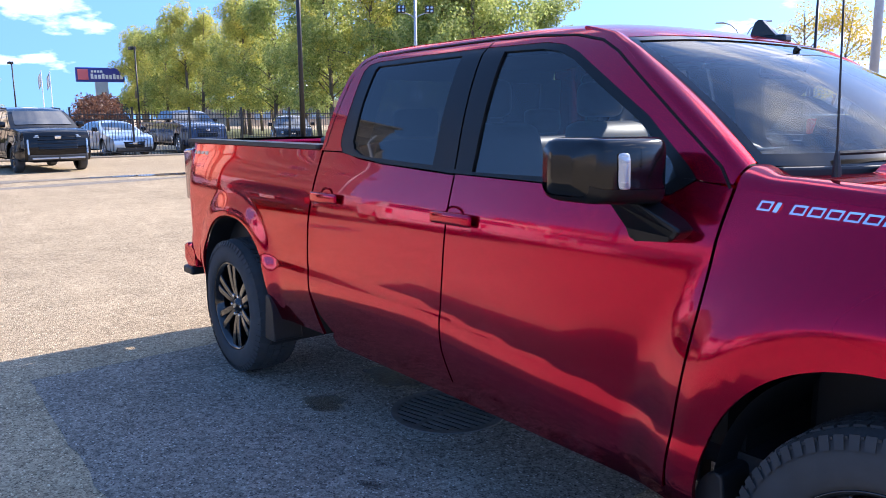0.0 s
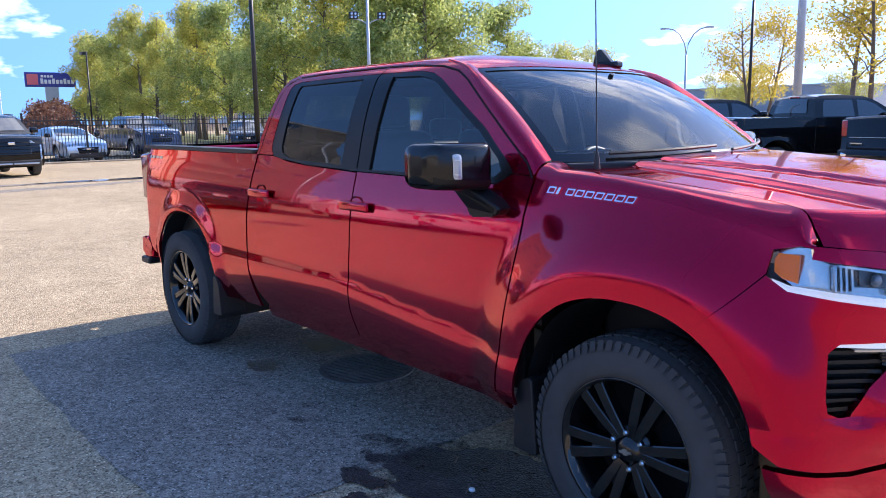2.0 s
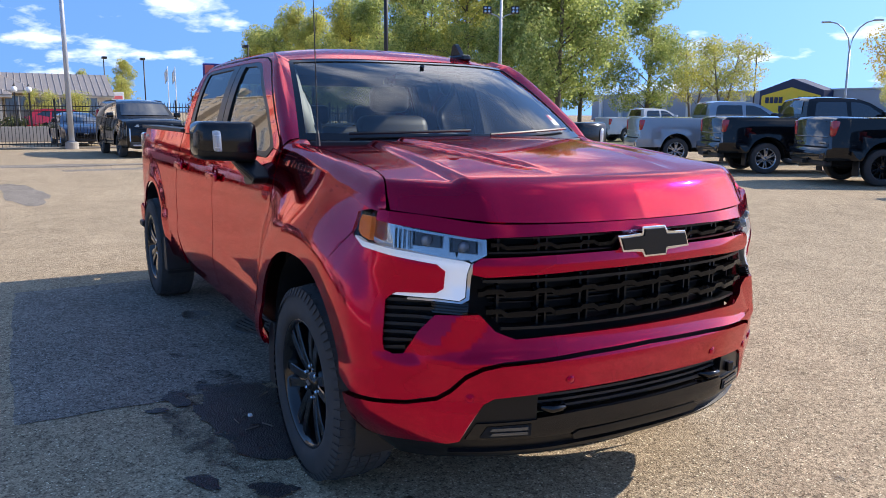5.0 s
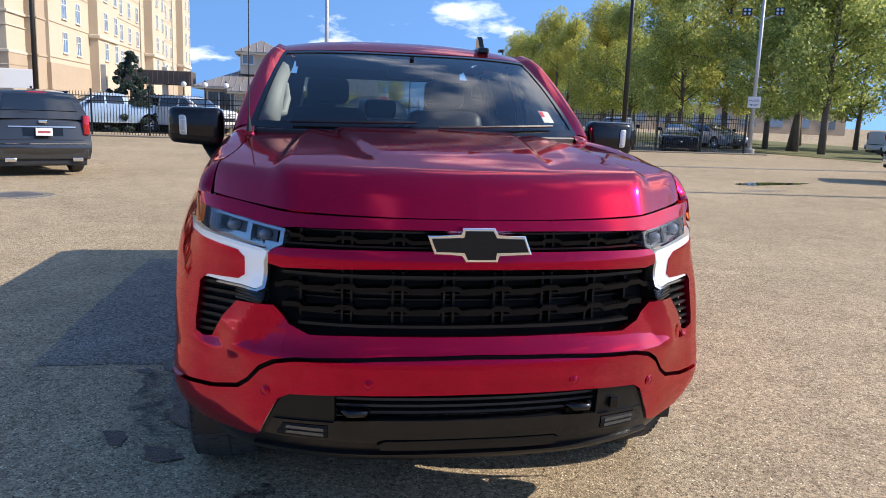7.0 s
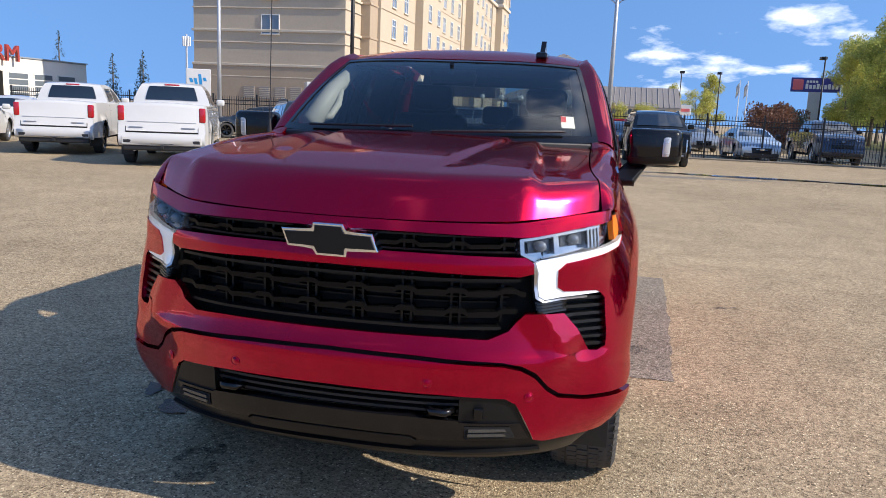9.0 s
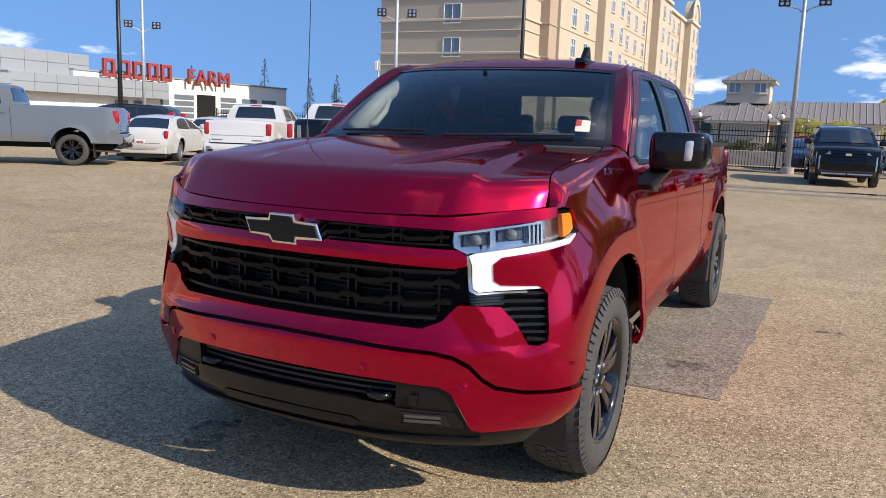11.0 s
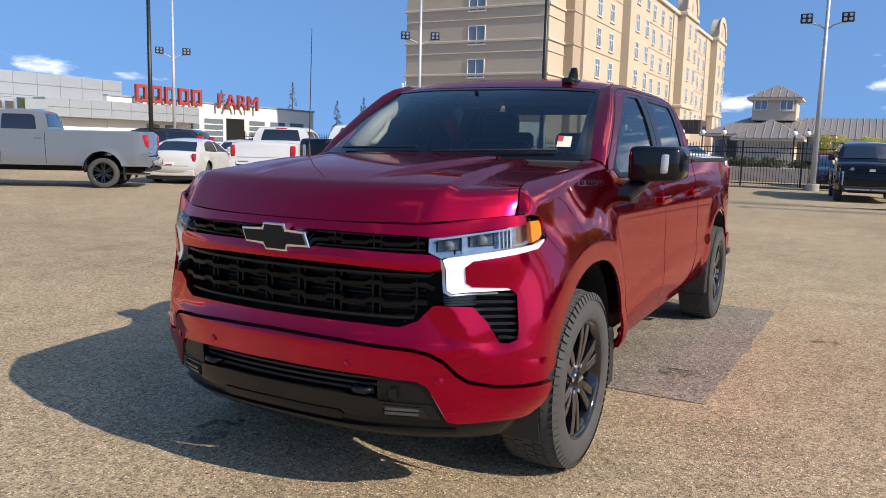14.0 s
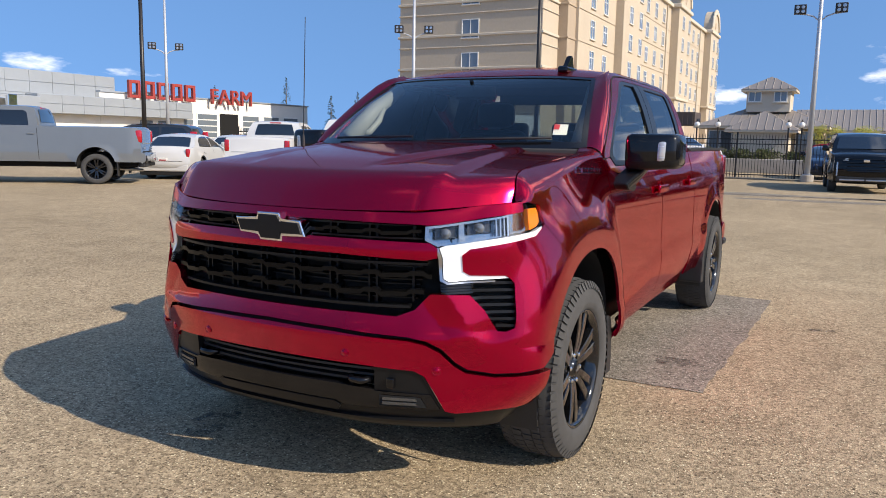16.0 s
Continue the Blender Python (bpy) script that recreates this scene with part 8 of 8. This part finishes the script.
for z0, z1, x0, x1, yy in ((2.97, 4.43, -49.45, -33.7, -54.0), (4.5, 6.28, -41.95, -28.0, -55.5), (2.62, 4.18, -33.5, -20.0, -53.6)):
    n = int((x1 - x0) / 1.9)
    for i in range(n):
        a = x0 + (x1 - x0) * i / n
        for z in (z0, (z0 + z1) / 2):
            part("panel", rbox(a + 0.02, a + (x1 - x0) / n - 0.02, yy, yy + 0.05, z + 0.015, z + (z1 - z0) / 2 - 0.015, 0.01, 1), GREY_PANEL, deal)
for x0, x1, dark in ((-50.5, -49.2, 0), (-53.7, -50.95, 0), (-56.7, -54.1, 1), (-59.9, -57.3, 0), (-63.2, -60.6, 0), (-66.5, -63.9, 0)):
    dfr = part("garage_door", rbox(x0, x1, -55.02, -54.93, 0, 3.65, 0.02, 1), DARK if dark else WINDOW_FRAME, deal, "open dark garage door" if dark else "glazed sectional garage door")
    if not dark:
        for k in range(6):
            part("door_pane", rbox(x0 + 0.1, x1 - 0.1, -54.95, -54.90, 0.1 + 0.59 * k, 0.58 + 0.59 * k, 0.01, 1), WINDOW_GLASS, dfr)
for x0 in (-38.7, -45.5, -47.6):
    part("shop_window", rbox(x0, x0 + 1.4, -55.0, -54.9 + 0.02, 0.9, 2.7, 0.02, 1) if x0 < -42 else rbox(x0, x0 + 1.4, -56.5, -56.42, 0.9, 3.0, 0.02, 1), WINDOW_GLASS, deal)
part("white_panel_wall", rbox(-46.0, -33.8, -56.0, -55.05, 0, 2.95, 0.02, 1), WHITE_WALL, deal)
for x, z, w_ in ((-38.5, 4.45, 1.2), (-41.0, 4.45, 0.8), (-46, 4.45, 0.5)):
    part("roof_unit", rbox(x - w_, x + w_, -57.5, -56.0, z, z + 0.9, 0.05, 2), STEEL, deal)
# roof letters: brand word as plain blocks, the other word spelled out
for k in range(5):
    x = -42.55 - 1.62 * k
    bm = rbox(x - 1.15, x - 0.87, -54.6, -54.25, 4.6, 6.15, 0.04, 2)
    for a0, a1, z0, z1 in ((x - 0.23, x + 0.05, 4.6, 6.15), (x - 0.88, x - 0.22, 4.6, 4.88), (x - 0.88, x - 0.22, 5.87, 6.15)):
        rbox(a0, a1, -54.59, -54.26, z0, z1, 0.04, 2, bm)
    part("sign_block", bm, RED_SIGN, deal, "red open block shape on the roof edge")
cu = bpy.data.curves.new("sign_word", "FONT")
cu.body, cu.size, cu.extrude, cu.bevel_depth, cu.offset = "FARM", 2.15, 0.14, 0.0, 0.0
cu.align_x = "LEFT"
cu.materials.append(RED_SIGN)
fw = new("sign_word", cu)
fw.parent = deal
fw.matrix_basis = pose(-52.2, -54.4, 4.55, 90, 0, 180) @ Matrix.Diagonal((1.12, 1, 1, 1))
tagged(fw, label="red raised sign letters")
for k in range(6):
    part("blue_letter", rbox(-31.5 + 0.9 * k, -30.8 + 0.9 * k, -53.5, -53.3, 3.3, 3.3 + (0.9 if k % 3 == 0 else 0.6), 0.03, 1), CHROME, deal)

# ---- signs and shops ----
sg = thing("pylon_sign", "navy hotel sign board with a pink square on a grey post", "sign", pose(-105, 25.6, 0, 0, 0, -8) @ Matrix.Scale(1.3, 4))
part("board", rbox(-0.15, 0.15, -2.6, 1.9, 4.85, 6.25, 0.04, 1), SIGN_NAVY, sg)
part("pink_square", rbox(0.15, 0.19, -2.42, -1.45, 5.05, 6.05, 0.02, 1), SIGN_PINK, sg)
for k in range(4):
    part("white_bar", rbox(0.15, 0.19, -1.20 + 0.28 * k, -0.98 + 0.28 * k, 5.75, 5.98, 0.02, 1), WHITE_FACE, sg)
for k in range(9):
    part("white_bar", rbox(0.15, 0.19, -1.25 + 0.34 * k, -1.0 + 0.34 * k, 5.15, 5.55 if k not in (0, 3, 6) else 5.66, 0.02, 1), WHITE_FACE, sg)
part("post", rbox(-0.12, 0.12, -0.9, 0.3, 0, 4.9, 0.02, 1), POLE_GREY, sg)
fp = thing("small_pylon", "small pale roadside sign beyond the fence", "sign", pose(-62, 6.0, 0))
part("post", rbox(-0.08, 0.08, -0.08, 0.08, 0, 2.3, 0.01, 1), POLE_DARK, fp)
part("board", rbox(-0.1, 0.1, -0.45, 0.45, 2.2, 3.05, 0.02, 1), WHITE_FACE, fp)
part("board_bar", rbox(0.1, 0.12, -0.35, 0.35, 2.5, 2.75, 0.01, 1), SIGN_PINK, fp)
for x, y in ((-66.0, 10.6), (-66.4, 11.3)):
    fl = thing("flag_pole", "slim white flagpole with a furled flag", "flagpole", pose(x, y, 0))
    part("pole", tube([(0, 0, 0), (0, 0, 5.4)], [0.05, 0.03], 8), WHITE_FACE, fl)
    bm = bmesh.new()
    g_ = [[bm.verts.new((0.06 * math.sin(3 * i) + 0.02, -0.06 - 0.07 * j, 5.2 - 0.25 * i - 0.12 * j)) for j in range(4)] for i in range(5)]
    for i in range(4):
        for j in range(3):
            bm.faces.new((g_[i][j], g_[i + 1][j], g_[i + 1][j + 1], g_[i][j + 1]))
    bmesh.ops.solidify(bm, geom=bm.faces[:], thickness=0.02)
    part("flag", bm, WHITE_FACE, fl, smooth=True)
shop = thing("shop_building", "long grey big-box shop with a navy and yellow wedge entrance", "building")
part("store_wall", rbox(-190, -60, 162, 200, 0, 7.4, 0.05, 1), STORE_GREY, shop)
part("parapet", rbox(-190.2, -59.8, 161.8, 200, 7.4, 7.8, 0.05, 1), GREY_PANEL, shop)
part("entrance_wedge", prism([(-123.8, 0), (-123.8, 7.6), (-115.0, 10.2), (-106.8, 7.4), (-106.8, 0)], 1, 158.5, 163, 0.05), NAVY_WALL, shop)
part("yellow_board", prism([(-123.0, 2.2), (-123.0, 6.4), (-115.0, 8.2), (-107.4, 6.2), (-107.4, 2.2)], 1, 158.2, 158.5, 0.03), YELLOW_FACE, shop)
for z0, x0, n in ((4.6, -121.8, 4), (4.6, -113.0, 4), (2.6, -118.0, 3)):
    for k in range(n):
        part("dark_bar", rbox(x0 + 1.25 * k, x0 + 1.25 * k + 0.95, 158.05, 158.2, z0, z0 + 1.4, 0.03, 1), NAVY_WALL, shop)
for k in range(7):
    part("shop_pier", rbox(-186 + 9 * k, -184.6 + 9 * k, 161.4, 162, 0, 7.4, 0.05, 1), WHITE_WALL, shop)
fb = thing("far_building", "low pale commercial building far beyond the trees", "building")
part("wall", rbox(-170, -140, 60, 110, 0, 5.0, 0.05, 1), STUCCO_TAN, fb)
part("roof", rbox(-170.5, -139.5, 59.5, 110.5, 5.0, 5.4, 0.05, 1), GREY_PANEL, fb)
for k in range(8):
    part("window", rbox(-140.0, -139.9, 62 + 6 * k, 65.5 + 6 * k, 1.2, 3.4, 0.02, 1), WINDOW_GLASS, fb)

# ---- trees ----


def leaf_mesh(name, clumps, count, size, seed, flat=0.0):
    """Many small leaves scattered round clump centres (x, y, z, radius)."""
    rng = np.random.RandomState(seed)
    c = np.array(clumps)
    wts = c[:, 3] ** 2.2
    idx = rng.choice(len(c), count, p=wts / wts.sum())
    d = rng.normal(size=(count, 3))
    d /= np.linalg.norm(d, axis=1)[:, None]
    rad = c[idx, 3] * rng.uniform(0.25, 1.0, count) ** 0.45
    p = c[idx, :3] + d * rad[:, None] * np.array([1, 1, 0.85])
    u = rng.normal(size=(count, 3))
    u /= np.linalg.norm(u, axis=1)[:, None]
    w = np.cross(u, rng.normal(size=(count, 3)))
    w /= np.linalg.norm(w, axis=1)[:, None]
    s = size * rng.uniform(0.6, 1.35, count)[:, None]
    u, w = u * s * 0.5, w * s * 0.36
    v = np.stack([p - u, p + w * 0.9 - u * 0.1, p + u, p - w * 0.9 - u * 0.1], 1).reshape(-1, 3)
    me = bpy.data.meshes.new(name)
    me.from_pydata(v.tolist(), [], np.arange(count * 4).reshape(-1, 4).tolist())
    return me


def make_tree(seed, h, spread, base, leaf, count, size, lean=0.4, stems=1):
    """Trunk and limb mesh and leaf mesh of one broadleaf tree."""
    rnd = random.Random(seed)
    wood = bmesh.new()
    clumps = []
    for s in range(stems):
        a0 = rnd.uniform(0, 6.28)
        off = Vector((math.cos(a0), math.sin(a0), 0)) * (0.5 if stems > 1 else 0)
        pts, rad = [], []
        for k in range(8):
            t = k / 7
            pts.append(off * (0.3 + 1.6 * t) + Vector((lean * math.sin(2.2 * t + a0) * 0.6, lean * math.cos(1.7 * t + a0) * 0.5, h * 0.9 * t)))
            rad.append((0.17 - 0.145 * t) * h / 11)
        tube(pts, rad, 8, wood)
        n = int(16 / stems) + 3
        for k in range(n):
            t = base / h + (0.92 - base / h) * (k + rnd.uniform(0, 0.8)) / n
            i = min(int(t * 7), 6)
            p = pts[i].lerp(pts[i + 1], t * 7 - i)
            a = rnd.uniform(0, 6.28)
            f = (t - base / h) / (0.95 - base / h)
            ln = spread * (0.55 + 0.45 * rnd.random()) * (1.0 - 0.62 * f**1.6) * (0.75 + 0.5 * min(f * 3, 0.5))
            up = ln * (0.35 + 0.5 * rnd.random())
            q = p + Vector((math.cos(a) * ln, math.sin(a) * ln, up))
            m_ = p.lerp(q, 0.5) + Vector((0, 0, 0.12 * ln))
            tube([p, m_, q], [0.05 * h / 11, 0.03 * h / 11, 0.012], 5, wood)
            for j in range(4):
                g2 = p.lerp(q, 0.45 + 0.2 * j) + Vector((rnd.uniform(-0.5, 0.5), rnd.uniform(-0.5, 0.5), rnd.uniform(-0.4, 0.5))) * spread * 0.28
                clumps.append((g2.x, g2.y, g2.z, spread * rnd.uniform(0.16, 0.34)))
        clumps.append((pts[-1].x, pts[-1].y, pts[-1].z, spread * 0.25))
    me = bpy.data.meshes.new("trunk")
    bmesh.ops.recalc_face_normals(wood, faces=wood.faces[:])
    wood.to_mesh(me)
    wood.free()
    for p in me.polygons:
        p.use_smooth = True
    me.materials.append(BARK)
    lm = leaf_mesh("crown", clumps, count, size, seed + 7)
    lm.materials.append(leaf)
    return me, lm


def plant(protos, k, x, y, sc, rz, label, category="tree", group="trees"):
    t = thing("tree" if category == "tree" else category.replace(" ", "_"), label, category, pose(x, y, 0, 0, 0, rz) @ Matrix.Scale(sc, 4), group)
    for nm, me in zip(("trunk", "crown"), protos[k]):
        o = new(nm, me)
        o.parent = t
    return t


P = [make_tree(11, 13, 3.7, 2.2, LEAF_GREEN, 20000, 0.18), make_tree(12, 14, 3.4, 2.6, LEAF_MIX, 19000, 0.18), make_tree(13, 12, 3.9, 2.0, LEAF_GREEN, 20000, 0.18, 0.7, 2),
     make_tree(14, 13.5, 3.3, 2.4, LEAF_MIX, 18000, 0.18, 0.8), make_tree(15, 8.0, 2.5, 2.6, LEAF_YELLOW, 9500, 0.125, 0.6, 2), make_tree(16, 8.5, 2.6, 2.8, LEAF_YELLOW, 7000, 0.125, 0.9, 2), make_tree(17, 7.5, 2.6, 2.2, LEAF_MIX, 10000, 0.13, 0.6, 2)]
rnd = random.Random(9)
for i in range(17):
    t = i / 16
    x, y = -33.5 - 76 * t**1.15 + rnd.uniform(-0.8, 0.8), 28.2 - 1.6 * t + 120 * max(t - 0.75, 0) ** 2 + rnd.uniform(-1.2, 1.2)
    k = (0, 2, 0, 1, 2, 3, 0, 1, 2, 3, 1, 0, 3, 1, 3, 1, 3)[i]
    plant(P, k, x, y, (1.14 if i == 0 else 1.02 - 0.10 * t) * rnd.uniform(0.93, 1.08), rnd.uniform(0, 360), "tall poplar with turning green and yellow leaves" if k in (1, 3) else "tall leafy poplar with dense green leaves")
for i in range(14):
    t = i / 13
    x, y = -38 - 85 * t + rnd.uniform(-1.5, 1.5), 38.5 - 3 * t + rnd.uniform(-1.5, 1.5)
    k = rnd.choice((0, 1, 2, 3))
    plant(P, k, x, y, rnd.uniform(0.86, 1.0), rnd.uniform(0, 360), "tall leafy poplar in a second row")
plant(P, 4, -18.6, 40.2, 0.98, 20, "small tree with yellow autumn leaves")
plant(P, 5, -10.4, 33.6, 1.12, 120, "open-crowned tree with thin yellow leaves")
plant(P, 5, -5.0, 39.0, 1.0, 220, "open-crowned tree with thin yellow leaves")
plant(P, 6, -34.5, 43.5, 1.0, 70, "small tree with yellow-green leaves")
plant(P, 6, -40.5, 46.0, 1.05, 200, "small tree with yellow-green leaves")
plant(P, 6, -31.0, 62.0, 0.85, 150, "small tree with green leaves near the shops")
plant(P, 6, -24.0, 66.0, 0.75, 250, "small tree with green leaves near the shops")
plant(P, 6, -42.0, 78.0, 0.9, 10, "small tree with green leaves near the shops")
plant(P, 6, -14.0, 60.0, 0.75, 90, "small tree with green leaves near the shops")
plant(P, 3, -118, 13.5, 0.72, 30, "far tree with pale turning leaves")
plant(P, 1, -126, 9.0, 0.60, 130, "far tree with pale turning leaves")
plant(P, 6, -112, 12.0, 0.9, 100, "far tree with pale green leaves")
plant(P, 6, -57.0, 2.9, 0.42, 40, "slender young tree with sparse green leaves")
plant(P, 6, -55.5, 0.5, 0.42, 90, "slender young tree with sparse green leaves")


def bush(x, y, r, h, leaf, label, seed, n=2600):
    rr = random.Random(seed)
    cl = [(rr.uniform(-r, r) * 0.7, rr.uniform(-r, r) * 0.7, rr.uniform(0.3, 0.85) * h, r * rr.uniform(0.3, 0.5)) for _ in range(16)]
    t = thing("shrub", label, "shrub", pose(x, y, 0), "shrubs")
    wd_ = bmesh.new()
    for k in range(7):
        a = k * 0.9
        tube([(0.05 * math.cos(a), 0.05 * math.sin(a), 0), (0.5 * r * math.cos(a), 0.5 * r * math.sin(a), 0.65 * h)], [0.04, 0.015], 5, wd_)
    part("stems", wd_, BARK, t)
    lm = leaf_mesh("foliage", cl, n, 0.16, seed)
    lm.materials.append(leaf)
    o = new("foliage", lm)
    o.parent = t


for i in range(8):
    bush(-46.5 - 3.2 * i + rnd.uniform(-1, 1), 9.8 + 0.85 * i + rnd.uniform(-0.6, 0.6), 1.7, 2.9 + 0.3 * (i % 3), LEAF_RUST if i not in (3, 4) else LEAF_SPRUCE, "bare-looking rust-brown shrub behind the fence" if i not in (3, 4) else "dark evergreen shrub behind the fence", 40 + i)
for i in range(7):
    bush(-50.5, -6.5 + 1.7 * i, 0.9, 1.3, LEAF_HEDGE, "clipped green shrub by the pavilion", 70 + i, 1200)


def spruce(x, y, h, r, label, seed, n=5200):
    rr = random.Random(seed)
    t = thing("spruce_tree", label, "tree", pose(x, y, 0), "spruces")
    part("trunk", tube([(0, 0, 0), (0, 0, h * 0.98)], [0.12 * h / 5, 0.01], 7), BARK, t)
    cl = []
    for k in range(int(h * 4)):
        f = k / (h * 4)
        z = 0.3 + f * (h - 0.35)
        rad = r * (1 - f) ** 0.9
        m_ = max(4, int(11 * (1 - f)))
        for j in range(m_):
            a = rr.uniform(0, 6.28)
            for q_ in (0.45, 0.9):
                cl.append((rad * q_ * math.cos(a), rad * q_ * math.sin(a), z - 0.18 * q_ * rad + rr.uniform(-0.1, 0.1), 0.10 + 0.12 * (1 - f)))
    lm = leaf_mesh("needles", cl, n, 0.15, seed)
    lm.materials.append(LEAF_SPRUCE)
    o = new("needles", lm)
    o.parent = t


spruce(-38.0, -9.5, 4.4, 2.0, "blue-green spruce in front of the hotel", 81, 26000)
for x, y, h in ((-78, -66, 9.5), (-84, -63, 7.5), (-87, -61, 7.0), (-97, -58, 8.0), (-70, -71, 8.0), (-92, -64, 8.5)):
    spruce(x, y, h, h * 0.2, "dark spruce far behind the dealership", int(-x), 2600)
mast = thing("radio_mast", "distant lattice radio mast with antenna heads", "mast", pose(-150, -92, 0))
part("mast_tube", tube([(0, 0, 0), (0, 0, 16)], [0.35, 0.2], 6), POLE_GREY, mast)
for k in range(6):
    a = k * 1.05
    part("antenna", rbox(0.7 * math.cos(a) - 0.15, 0.7 * math.cos(a) + 0.15, 0.7 * math.sin(a) - 0.15, 0.7 * math.sin(a) + 0.15, 13.5, 15.5, 0.03, 1), WHITE_FACE, mast)
# grass verge under the trees
bm = bmesh.new()
vs = [bm.verts.new(p) for p in ((-33.0, 24.0, 0.02), (-26.0, 25.0, 0.02), (-24.0, 44.0, 0.02), (-140.0, 44.0, 0.02), (-140.0, 14.0, 0.02), (-60.0, 22.0, 0.02))]
bm.faces.new(vs)
tagged(part("grass_verge", bm, GRASS), "dry grass verge under the trees", "grass", kind="structure")
